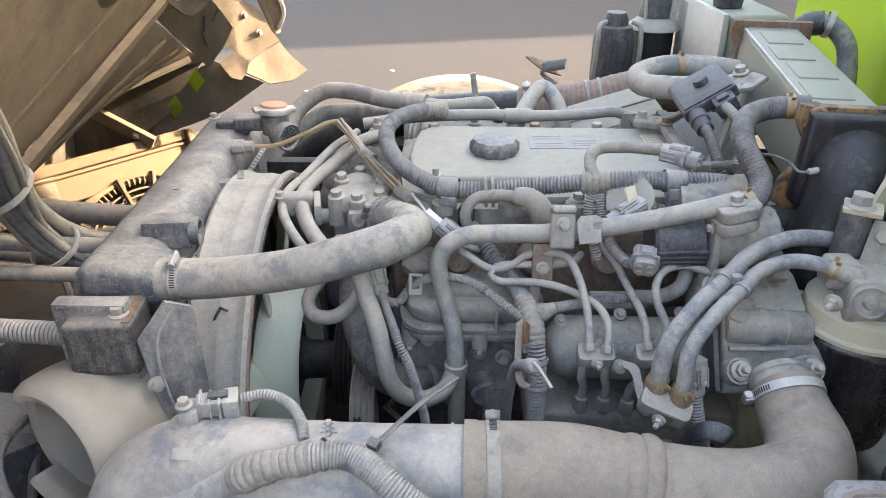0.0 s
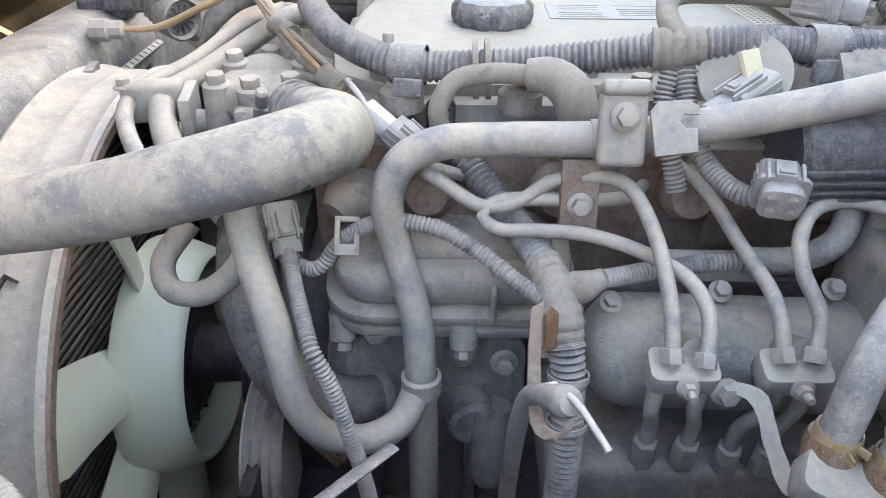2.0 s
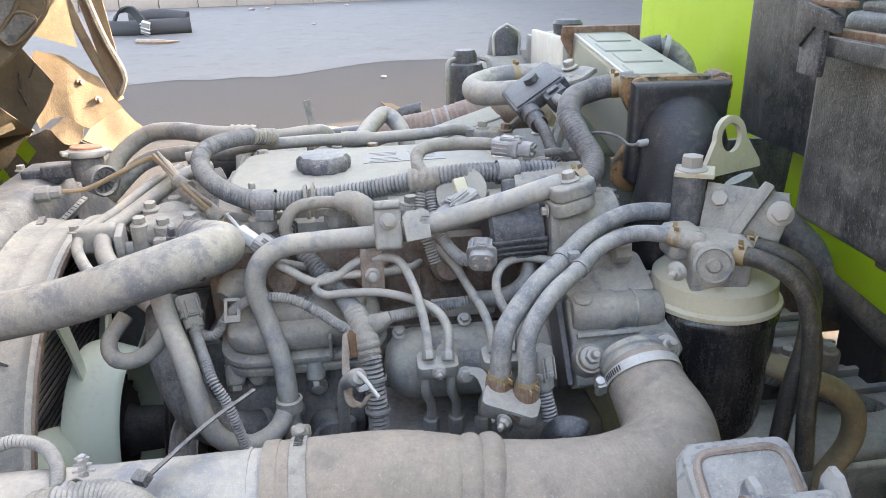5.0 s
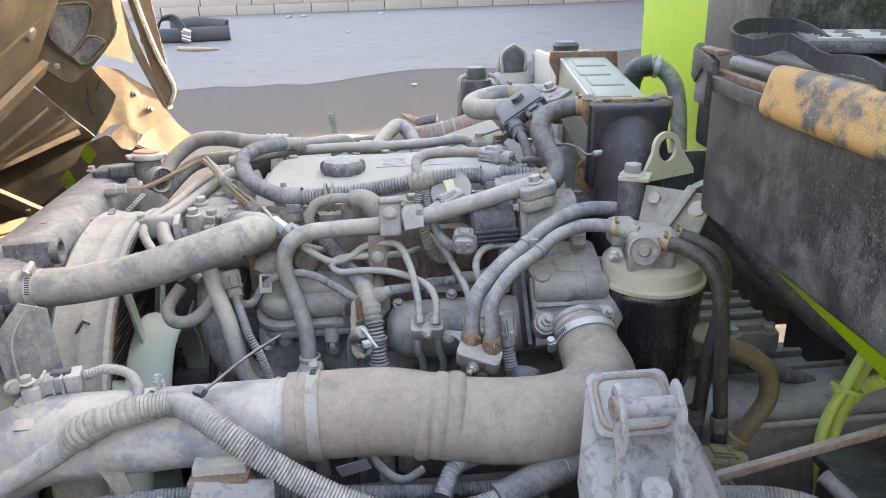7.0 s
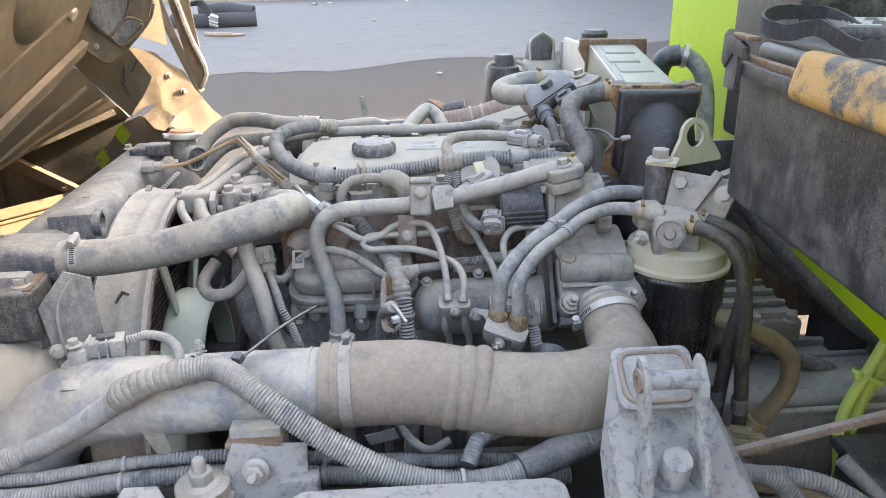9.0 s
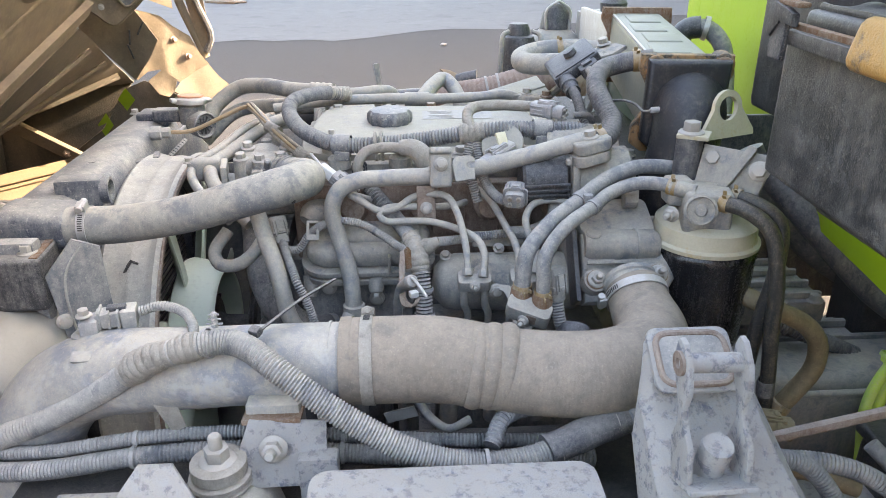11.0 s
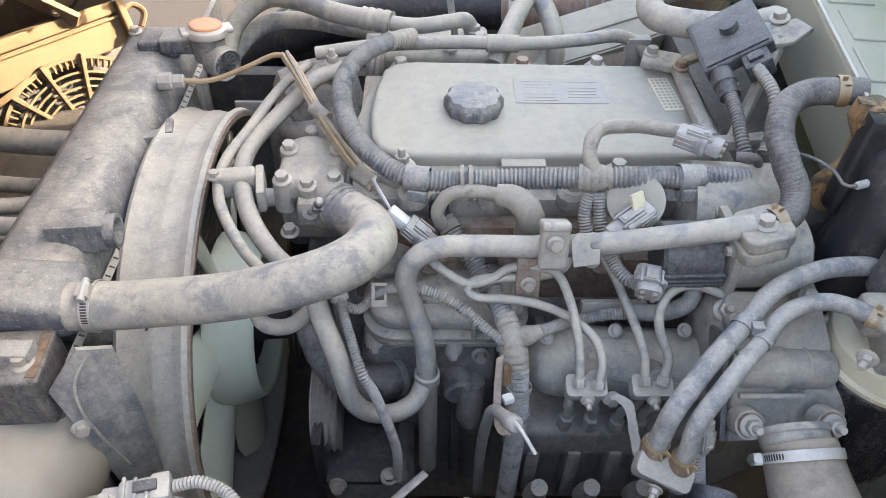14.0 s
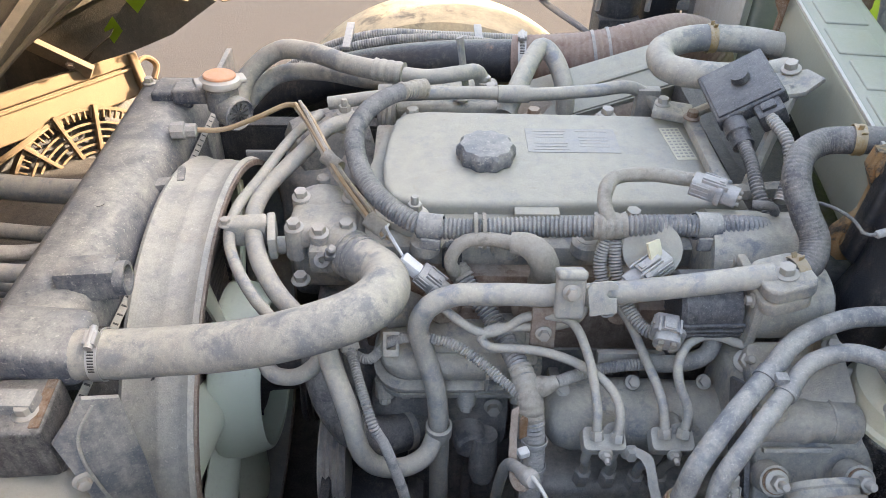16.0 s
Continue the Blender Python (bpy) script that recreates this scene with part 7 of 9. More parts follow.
def cab_lock():
    t = thing("cab_lock", (0.37, 0.42, 1.05), "worn grey-painted cab lock with two cheeks and a cross pin", "lock bracket")
    ax = Vector((0.10, -0.42, 0.02)).normalized()
    # tapering pressed housing
    b = bmesh.new()
    sections = [((0.358, 0.505, 1.288), 0.034, 0.010), ((0.360, 0.485, 1.284), 0.042, 0.02), ((0.362, 0.455, 1.258), 0.055, 0.05), ((0.370, 0.400, 1.215), 0.062, 0.08), ((0.385, 0.330, 1.165), 0.070, 0.10), ((0.40, 0.25, 1.12), 0.075, 0.12)]
    rings = []
    for (x, y, z), w, d in sections:
        rings.append([b.verts.new((x + sx, y + sy * 0.3, z + sz)) for sx, sy, sz in ((-w, 0, -0.012), (-w * 0.8, 0, 0.0), (w * 0.8, 0, 0.0), (w, 0, -0.012), (w * 1.08, -0.02, -d), (-w * 1.08, -0.02, -d))])
    for lo, hi in zip(rings, rings[1:]):
        for k in range(6):
            b.faces.new((lo[k], lo[(k + 1) % 6], hi[(k + 1) % 6], hi[k]))
    b.faces.new(rings[0])
    b.faces.new(rings[-1])
    bmesh.ops.subdivide_edges(b, edges=b.edges[:], cuts=1, use_grid_fill=True)
    part("housing", b, FRAME_PAINT, t)
    # rimmed recess with its dark pad
    m = aim((0.354, 0.462, 1.2805), (0, -0.55, 0.83), (1, 0, 0))
    part("pad_plate", prism(rounded(0.078, 0.064, 0.010, 5), 0.006, m, 0.002), FRAME_PAINT, t)
    loop = [m @ Vector((x, y, 0.0065)) for x, y in rounded(0.064, 0.050, 0.012, 5)]
    part("pad_rim", tube(loop + loop[:2], 0.0032, 8, 0.003), BROWN, t, "brown rubbed rim of the recess")
    part("pad_face", prism(rounded(0.062, 0.048, 0.011, 5), 0.0015, m @ pose(0, 0, 0.0058), 0.0005), RUBBER_BLUE, t, "blue-grey pad in the recess")
    # two wavy cheeks, leaning back, joined by a pin
    out = [(-0.012, 0.006), (-0.005, 0.016), (0.003, 0.015), (0.014, -0.001), (0.014, -0.020), (0.006, -0.036), (0.004, -0.046), (0.012, -0.058), (0.018, -0.066), (0.017, -0.094), (0.011, -0.102), (-0.018, -0.102), (-0.019, -0.075), (-0.007, -0.056), (-0.005, -0.042), (-0.012, -0.022), (-0.015, -0.006)]
    out = [(u - 0.26 * v, v) for u, v in out]
    for x in (0.321, 0.371):
        part("cheek", prism(out, 0.0055, aim((x, 0.402, 1.321), (-1, -0.04, 0.0), (0, -1, 0)) @ pose(0, 0, -0.0028), 0.0014), FRAME_PAINT, t)
    part("pin", lathe([(0, 0), (0.0085, 0), (0.0085, 0.052), (0, 0.052)], aim((0.320, 0.402, 1.318), (1, 0.02, -0.03)), 24), FRAME_PAINT, t, "chipped round cross pin")
    part("pin_end", lathe([(0.0045, 0), (0.0105, 0), (0.0105, 0.003), (0.0045, 0.003), (0.0045, 0)], aim((0.3185, 0.402, 1.318), (-1, -0.04, 0)), 20), BROWN, t)
    part("base_plate", box((0.058, 0.046, 0.005), pose(0.347, 0.372, 1.220, -18, 0, 2), 0.002), FRAME_PAINT, t)
    part("centre_bolt", lathe([(0, -0.045), (0.0125, -0.045), (0.0135, -0.004), (0.0125, 0.0), (0.011, -0.0006), (0, -0.001)], aim((0.348, 0.374, 1.256), (0.0, -0.32, 0.95)), 28), FRAME_PAINT, t, "round worn stud between the cheeks")
    part("lower_block", box((0.15, 0.14, 0.14), pose(0.345, 0.36, 1.075, 0, 0, -4), 0.012), FRAME_PAINT, t)
    return t


cab_lock()


# ---- rear of the engine bay ----
def battery_box():
    t = thing("battery_box", (0.64, 0.38, 1.392), "black streaked battery case with a rusty hook and worn bar", "battery box")
    part("case", box((0.32, 0.56, 0.157), pose(0.647, 0.385, 1.471, 0, 0, -2), 0.008, 3), BATTERY, t)
    lid = part("lid", box((0.31, 0.54, 0.022), pose(0.652, 0.385, 1.557, 0, 0, -2), 0.010, 3), BATTERY, t)
    part("ledge", box((0.30, 0.52, 0.008), pose(0.655, 0.385, 1.571, 0, 0, -2), 0.004), BATTERY, t)
    b = prism([(0, 0), (0.008, 0.006), (0.012, 0.0), (0.036, -0.004), (0.050, -0.008), (0.050, -0.020), (0.024, -0.018), (0.008, -0.034), (-0.001, -0.028)], 0.008, aim((0.480, 0.668, 1.575), (-1, 0, 0), (0, -1, 0)), 0.002)
    part("hook", b, BATTERY, t)
    part("hook_edge", box((0.014, 0.050, 0.005), pose(0.482, 0.642, 1.575, 0, 0, 0), 0.002), RUST, t, "rusty hook edge")
    part("edge_strip", box((0.010, 0.40, 0.006), pose(0.4835, 0.460, 1.5535, 0, 0, -2), 0.0015), RUST, t, "rusty steel strip along the lid")
    part("edge_strip", box((0.005, 0.16, 0.014), pose(0.4795, 0.575, 1.543, 0, 0, -2), 0.0015), BATTERY, t)
    part("hook_leg", box((0.006, 0.030, 0.052), pose(0.4775, 0.648, 1.546, 0, 0, -2), 0.002), BRACKET, t)
    bar = part("hold_down_bar", box((0.060, 0.36, 0.046), pose(0.492, 0.325, 1.552, 0, 14, 0), 0.014, 4), YELLOW_BAR, t, "worn orange and black hold-down bar")
    lm = aim((0.590, 0.560, 1.588), (0, 0, 1), (0.9, -0.35, 0))
    part("label_plate", box((0.115, 0.105, 0.012), lm, 0.003), BATTERY, t)
    for i in range(7):
        for j in range(3):
            part("print_bar", box((0.026 - 0.006 * ((i + j) % 3), 0.005, 0.0008), lm @ pose(-0.034 + 0.034 * j, 0.036 - 0.012 * i, 0.0063), 0), CLAMP, t)
    part("terminal", tube([(0.68, 0.62, 1.575), (0.69, 0.63, 1.605), (0.73, 0.62, 1.62)], 0.020, 14), RUST, t, "rusty battery terminal")
    return t


battery_box()
single("battery_strap", ribbon([(0.472, 0.36, 1.586),(0.482, 0.4, 1.589),(0.49, 0.44, 1.586),(0.491, 0.46, 1.584),(0.485, 0.48, 1.591),(0.479, 0.5, 1.597),(0.459, 0.51, 1.592),(0.45, 0.53, 1.595),(0.459, 0.56, 1.598),(0.49, 0.6, 1.601),(0.524, 0.62, 1.6),(0.55, 0.62, 1.598),(0.549, 0.58, 1.594),(0.543, 0.54, 1.587)], 0.014, 0.003), WEB, (0.60, 0.55, 1.57), "frayed black webbing strap looped on the battery lid", "strap")
t_ = thing("battery_tray", (0.70, 0.36, 1.382), "dark steel tray under the battery case", "tray")
part("pan", box((0.42, 0.60, 0.02), pose(0.76, 0.36, 1.382), 0.004), IRON_DARK, t_)
part("side_rail", box((0.006, 0.62, 0.170), pose(0.723, 0.715, 1.285, 6.5), 0.002), GREEN, t_, "lime green painted rail under the tray")
part("runner", box((0.04, 0.50, 0.012), pose(0.532, 0.33, 1.3850), 0.003), IRON_DARK, t_)
single("tray_post", box((0.05, 0.05, 0.455), pose(0.86, 0.55, 1.146), 0.004), IRON_DARK, (0.86, 0.55, 0.92), "dark steel post under the battery tray", "post")
t_ = thing("battery_back_box", (0.835, 0.98, 1.31), "black plastic box with a rough speckled face", "box")
part("body", box((0.34, 0.20, 0.38), pose(0.835, 0.98, 1.56), 0.012), BATTERY, t_)
part("cover", box((0.35, 0.21, 0.03), pose(0.835, 0.98, 1.765), 0.010), BATTERY, t_)
part("foot", box((0.20, 0.16, 0.04), pose(0.86, 0.98, 1.352), 0.006), IRON_DARK, t_)
single("back_box_stay", box((0.10, 0.10, 0.46), pose(0.90, 0.98, 1.15), 0.006), IRON_DARK, (0.90, 0.98, 0.92), "dark steel stay under the black box", "stay")


def body_front():
    t = thing("cargo_body", (1.4, 1.08, 0.98), "lime green front wall of the truck's cargo body", "truck body")
    part("front_wall", box((0.035, 2.20, 1.36), pose(0.967, 1.05, 1.74), 0.006), GREEN, t, "glossy lime green painted sheet")
    part("side_wall", box((3.2, 0.03, 1.36), pose(2.58, 2.135, 1.74), 0.004), GREEN, t)
    part("near_wall", box((3.2, 0.03, 1.36), pose(2.58, -0.035, 1.74), 0.004), GREEN, t)
    part("roof", box((3.2, 2.20, 0.03), pose(2.58, 1.05, 2.405), 0.004), GREEN, t)
    part("floor", box((3.2, 2.13, 0.06), pose(2.58, 1.05, 1.27), 0.004), IRON_DARK, t)
    for y in (0.65, 1.50):
        part("sill", box((3.2, 0.08, 0.12), pose(2.58, y, 0.975), 0.006), IRON_DARK, t)
    return t


body_front()


def far_air_hose():
    t = thing("air_brake_hose", (0.85, 1.75, 1.30), "grey rubber elbow hose in front of the green wall", "hose")
    part("elbow", tube([(0.790, 1.77, 1.31), (0.792, 1.768, 1.37), (0.806, 1.760, 1.400), (0.838, 1.748, 1.408)], 0.027, 20, 0.01), PLASTIC_CLEAN, t)
    part("hose", tube([(0.825, 1.752, 1.407), (0.855, 1.742, 1.402), (0.885, 1.725, 1.370), (0.898, 1.71, 1.31), (0.90, 1.69, 1.20), (0.89, 1.66, 1.08), (0.88, 1.62, 0.93)], 0.0215, 20, 0.01), RUBBER, t)
    part("clip", tie(bmesh.new(), (0.848, 1.745, 1.4045), (1, -0.35, -0.2), 0.0285, 0.012), CLAMP, t)
    return t


far_air_hose()


def gearbox():
    t = thing("gearbox", (0.72, 1.05, 0.70), "dusty ribbed aluminium gearbox casing", "gearbox")
    b = lathe([(0, 0), (0.20, 0), (0.21, 0.03), (0.17, 0.12), (0.15, 0.36), (0.12, 0.40), (0, 0.40)], aim((0.40, 1.06, 0.90), (1, 0, -0.03)), 40)
    part("casing", b, STEEL_DK, t)
    for k in range(14):
        part("casing_rib", box((0.34, 0.010, 0.022), pose(0.60, 1.06, 0.90) @ pose(0, 0, 0, -80 + 12 * k) @ pose(0, 0, 0.165), 0.003), STEEL_DK, t)
    part("top_cover", box((0.22, 0.16, 0.04), pose(0.66, 0.99, 1.07), 0.008), STEEL_DK, t)
    for k in range(4):
        part("cover_rib", box((0.21, 0.010, 0.014), pose(0.66, 0.925 + 0.042 * k, 1.094), 0.004), STEEL_DK, t)
    part("rear_housing", box((0.40, 0.17, 0.20), pose(0.89, 0.93, 0.905), 0.02, 3), STEEL_DK, t)
    for k in range(3):
        part("housing_rib", box((0.38, 0.012, 0.020), pose(0.89, 0.875 + 0.05 * k, 1.008), 0.004), STEEL_DK, t)
    part("side_cover", box((0.34, 0.12, 0.20), pose(0.74, 0.84, 0.93), 0.02, 3), STEEL_DK, t)
    for k in range(4):
        bolt(t, (0.57 + 0.06 * k, 0.915, 1.088), (0, 0, 1), 0.009)
    return t


gearbox()
t_ = thing("brown_hose", (0.60, 0.70, 1.10), "muddy brown rubber hose in a C bend", "hose")
part("hose", tube([(0.500, 0.80, 1.205), (0.536, 0.735, 1.200), (0.579, 0.72, 1.183), (0.618, 0.72, 1.162), (0.641, 0.72, 1.135), (0.645, 0.72, 1.095), (0.622, 0.72, 1.051), (0.602, 0.72, 1.02), (0.592, 0.72, 0.98)], 0.0128, 20), BROWN_HOSE, t_)
part("ferrule", lathe([(0.0120, -0.012), (0.0152, -0.010), (0.0152, 0.010), (0.0120, 0.012)], aim((0.606, 0.72, 1.027), (0.5, 0, 1)), 22), BRASS, t_)
connector("tan_plug", (0.535, 0.615, 1.081), (1, -0.15, -0.12), (0.06, 0.030, 0.028), BROWN_HOSE, "muddy tan plug below the brown hose")
GC = "cable oversprayed in lime green, tied in a bundle"
pipe("green_cable", [(0.84, 0.74, 1.30), (0.80, 0.72, 1.215), (0.774, 0.72, 1.155), (0.755, 0.72, 1.101), (0.739, 0.72, 1.058), (0.734, 0.72, 1.016), (0.746, 0.72, 0.936), (0.75, 0.72, 0.86)], 0.0076, GREEN_HOSE, GC, "cable", 16, "green cables")
pipe("green_cable", [(0.86, 0.75, 1.28), (0.82, 0.73, 1.19), (0.789, 0.73, 1.128), (0.772, 0.73, 1.081), (0.761, 0.73, 1.036), (0.761, 0.73, 0.989), (0.776, 0.73, 0.924), (0.78, 0.73, 0.86)], 0.0076, GREEN_HOSE, GC, "cable", 16, "green cables")
pipe("green_cable", [(0.95, 0.76, 1.12), (0.88, 0.75, 1.100), (0.831, 0.745, 1.094), (0.802, 0.745, 1.083), (0.784, 0.75, 1.053), (0.772, 0.75, 1.00), (0.775, 0.75, 0.92)], 0.0105, GREEN_HOSE, GC, "cable", 16, "green cables", rib=0.004, depth=0.001)
t_ = thing("corner_case", (0.845, 0.655, 0.80), "black plastic case with rounded edges below the battery", "case")
part("case", box((0.24, 0.11, 0.20), pose(0.845, 0.655, 0.895), 0.022, 4), BATTERY, t_)
part("lid", box((0.25, 0.12, 0.02), pose(0.845, 0.655, 1.000), 0.008, 3), BATTERY, t_)
t_ = thing("green_tie", (0.765, 0.74, 1.10), "lime green cable tie round the cables", "cable tie")
part("band", lathe([(0.030, -0.003), (0.032, -0.003), (0.032, 0.003), (0.030, 0.003), (0.030, -0.003)], aim((0.764, 0.726, 1.098), (0.4, 0.1, 1)) @ Matrix.Diagonal((0.72, 0.6, 1, 1)), 28), GREEN_HOSE, t_)
part("head", box((0.012, 0.010, 0.010), pose(0.742, 0.716, 1.106), 0.002), GREEN_HOSE, t_)
single("lever_bar", box((0.34, 0.008, 0.009), pose(0.548, 0.45, 1.2245, 0, -13.2, 0), 0.002), BROWN, (0.545, 0.45, 1.22), "flat brown steel bar reaching from the cab lock", "bar")
pipe("gearbox_conduit", [(0.64, 0.88, 1.085), (0.729, 0.86, 1.053), (0.778, 0.86, 1.031), (0.837, 0.86, 1.002), (0.92, 0.86, 0.96)], 0.0135, RUBBER_DK, "dark corrugated conduit over the gearbox", "cable conduit", rib=0.006, depth=0.002)
pipe("shift_rod", [(0.66, 0.76, 1.02), (0.75, 0.76, 1.0205), (0.86, 0.76, 1.021)], 0.005, STEEL, "straight thin steel shift rod", "rod", 10)
t_ = thing("air_cylinder", (0.72, 0.81, 0.93), "grey metal cylinder with a black band by the gearbox", "cylinder")
part("body", lathe([(0, 0), (0.040, 0), (0.044, 0.006), (0.044, 0.20), (0.036, 0.21), (0, 0.21)], aim((0.60, 0.83, 0.985), (1, -0.05, -0.02)), 32), STEEL, t_)
part("band", tie(bmesh.new(), (0.66, 0.827, 0.984), (1, -0.05, -0.02), 0.0442, 0.03), RUBBER_DK, t_)
pipe("lower_right_conduit", [(0.42, 0.50, 1.13), (0.48, 0.52, 1.115), (0.53, 0.52, 1.10), (0.57, 0.50, 1.05), (0.60, 0.47, 0.98)], 0.011, CONDUIT_DK, "corrugated conduit behind the cab lock", "cable conduit", rib=0.0042, depth=0.0014)
pipe("lower_right_hose", [(0.44, 0.56, 1.06), (0.52, 0.55, 1.085), (0.60, 0.53, 1.08), (0.68, 0.50, 1.03)], 0.0115, CONDUIT, "dusty corrugated conduit behind the cab lock", "cable conduit", rib=0.0044, depth=0.0016)
pipe("cab_cable", [(0.66, 1.00, 1.30), (0.74, 0.90, 1.20), (0.82, 0.86, 1.12), (0.92, 0.84, 1.06)], 0.022, RUBBER_DK, "thick black cable sloping behind the filter", "cable")
t_ = thing("brush_fringe", (0.915, 0.98, 1.0), "dry straw-like fringe under the green wall", "fringe", kind="stuff")
b_ = bmesh.new()
for k_ in range(150):
    x_ = 0.90 + 0.03 * random.random()
    y_ = 0.88 + 0.20 * random.random()
    box((0.003, 0.003, 0.09), pose(x_, y_, 1.050 + 0.02 * random.random(), 12 * random.random() - 6, 14 * random.random() - 7), 0, bm=b_)
part("straw", b_, BROWN_HOSE, t_)
for k_, (pts_, r_, m_) in enumerate((
        ([(0.44, 0.68, 1.10), (0.50, 0.66, 1.06), (0.56, 0.66, 1.00)], 0.014, RUBBER_DK), ([(0.46, 0.70, 1.08), (0.54, 0.70, 1.02), (0.62, 0.68, 0.95)], 0.010, CONDUIT_DK),
        ([(0.50, 0.60, 1.03), (0.58, 0.62, 1.01), (0.66, 0.60, 0.99)], 0.012, BROWN_HOSE), ([(0.66, 0.60, 1.06), (0.70, 0.56, 1.02), (0.75, 0.52, 0.95)], 0.010, CONDUIT_DK))):
    pipe("gearbox_hose", pts_, r_, m_, "tangled dusty hose beside the gearbox", "hose", 12, "gearbox hoses")

# black sheet added for the deep shade; its notch leaves the sunlit patch
single("dark_backing_sheet", prism([(0.60, 0.72), (0.958, 0.72), (0.958, 0.893), (1.50, 0.893), (1.50, 1.30), (0.60, 1.30)], 0.012, aim((0, 1.30, 0), (0, -1, 0), (1, 0, 0)), 0.002), RUBBER_DK, (1.0, 1.30, 0.72), "black sheet added behind the gearbox to stand for deep shade", "mud flap")
pipe("tray_hose", [(0.70, 1.115, 1.285), (0.73, 1.10, 1.224), (0.787, 1.10, 1.143), (0.86, 1.10, 1.077), (0.947, 1.10, 1.022), (1.03, 1.10, 0.98)], 0.022, RUBBER_BLUE, "fat grey rubber hose under the battery tray", "hose", 20)


# ---- far side of the engine ----
def far_pipes():
    t = thing("heater_hose_pair", (-0.1, 1.37, 1.33), "thick dusty heater hose with a clamp sleeve", "hose")
    part("hose", tube([(-0.30, 1.36, 1.26), (-0.285, 1.395, 1.305), (-0.235, 1.41, 1.342), (-0.18, 1.385, 1.352), (-0.12, 1.35, 1.350), (-0.06, 1.325, 1.350)], 0.0150, 20), RUBBER, t)
    part("sleeve", tube([(-0.078, 1.332, 1.351), (-0.035, 1.318, 1.351)], 0.0172, 20, rib=0.012, depth=0.0016), RUBBER, t)
    part("pipe", tube([(-0.05, 1.322, 1.350), (0.0, 1.315, 1.348), (0.05, 1.325, 1.350), (0.075, 1.345, 1.342), (0.085, 1.352, 1.315), (0.088, 1.35, 1.26)], 0.0115, 18), STEEL, t)
    t = thing("lower_heater_hose", (-0.15, 1.40, 1.30), "second dusty heater hose below the first", "hose")
    part("hose", tube([(-0.31, 1.39, 1.24), (-0.25, 1.425, 1.290), (-0.18, 1.415, 1.305), (-0.10, 1.385, 1.308), (-0.02, 1.36, 1.31)], 0.0140, 18), RUBBER, t)
    t = thing("stand_pipe", (0.17, 1.36, 1.33), "dusty steel pipe bent over like a hairpin", "pipe")
    part("pipe", tube([(0.112, 1.262, 1.315), (0.13, 1.30, 1.335), (0.16, 1.375, 1.352), (0.180, 1.41, 1.355), (0.196, 1.395, 1.345), (0.212, 1.35, 1.31), (0.215, 1.34, 1.24)], 0.0145, 18), STEEL, t)
    t = thing("side_pipe", (0.15, 1.265, 1.345), "long dusty steel pipe behind the valve cover", "pipe")
    part("pipe", tube([(-0.14, 1.255, 1.335), (-0.05, 1.262, 1.345), (0.06, 1.268, 1.348), (0.16, 1.270, 1.346), (0.24, 1.285, 1.345), (0.30, 1.295, 1.345), (0.335, 1.28, 1.325), (0.34, 1.25, 1.29)], 0.0095, 14), STEEL, t)
    part("clip", box((0.034, 0.018, 0.06), pose(0.322, 1.29, 1.318), 0.003), STEEL_DK, t)
    part("sleeve", tube([(0.10, 1.268, 1.347), (0.145, 1.269, 1.346)], 0.0125, 14), STEEL, t)


far_pipes()


def far_air_duct():
    t = thing("turbo_air_duct", (0.2, 1.50, 1.28), "black pipe and red-brown ribbed duct with a steel clamp", "air duct")
    part("black_pipe", tube([(-0.36, 1.60, 1.10), (-0.28, 1.59, 1.165), (-0.18, 1.575, 1.215), (-0.06, 1.555, 1.250), (0.06, 1.54, 1.268), (0.17, 1.525, 1.278)], 0.037, 32, 0.01), BLACK_PAINT, t)
    d = part("red_duct", tube([(0.15, 1.528, 1.275), (0.22, 1.515, 1.284), (0.29, 1.505, 1.296), (0.36, 1.505, 1.314), (0.43, 1.52, 1.322), (0.475, 1.53, 1.305), (0.50, 1.535, 1.26), (0.505, 1.54, 1.19)], 0.045, 36, rib=0.010, depth=0.0012), RED_DUCT, t, "faded red-brown ribbed rubber")
    for x in (0.285, 0.31, 0.335):
        part("rib_ring", tie(bmesh.new(), (x, 1.5055, 1.296 + 0.22 * (x - 0.29)), (1, -0.05, 0.2), 0.0455, 0.005), STEEL_DK, t)
    band(t, (0.165, 1.525, 1.2775), (1, -0.1, 0.08), 0.0455, 0.014, screw=(0, -0.2, 1), label="steel duct clamp")
    t = thing("u_turn_hose", (0.33, 1.23, 1.42), "grey rubber hose bent in a tight U", "hose")
    part("hose", tube([(0.46, 1.19, 1.425), (0.41, 1.165, 1.428), (0.350, 1.180, 1.423), (0.312, 1.208, 1.420), (0.314, 1.250, 1.424), (0.355, 1.272, 1.431), (0.42, 1.270, 1.433), (0.50, 1.26, 1.425)], 0.0180, 22), RUBBER, t)
    spring_clip(t, (0.385, 1.272, 1.4325), (1, 0, 0.05), 0.0184, (0, -0.2, 1))


far_air_duct()


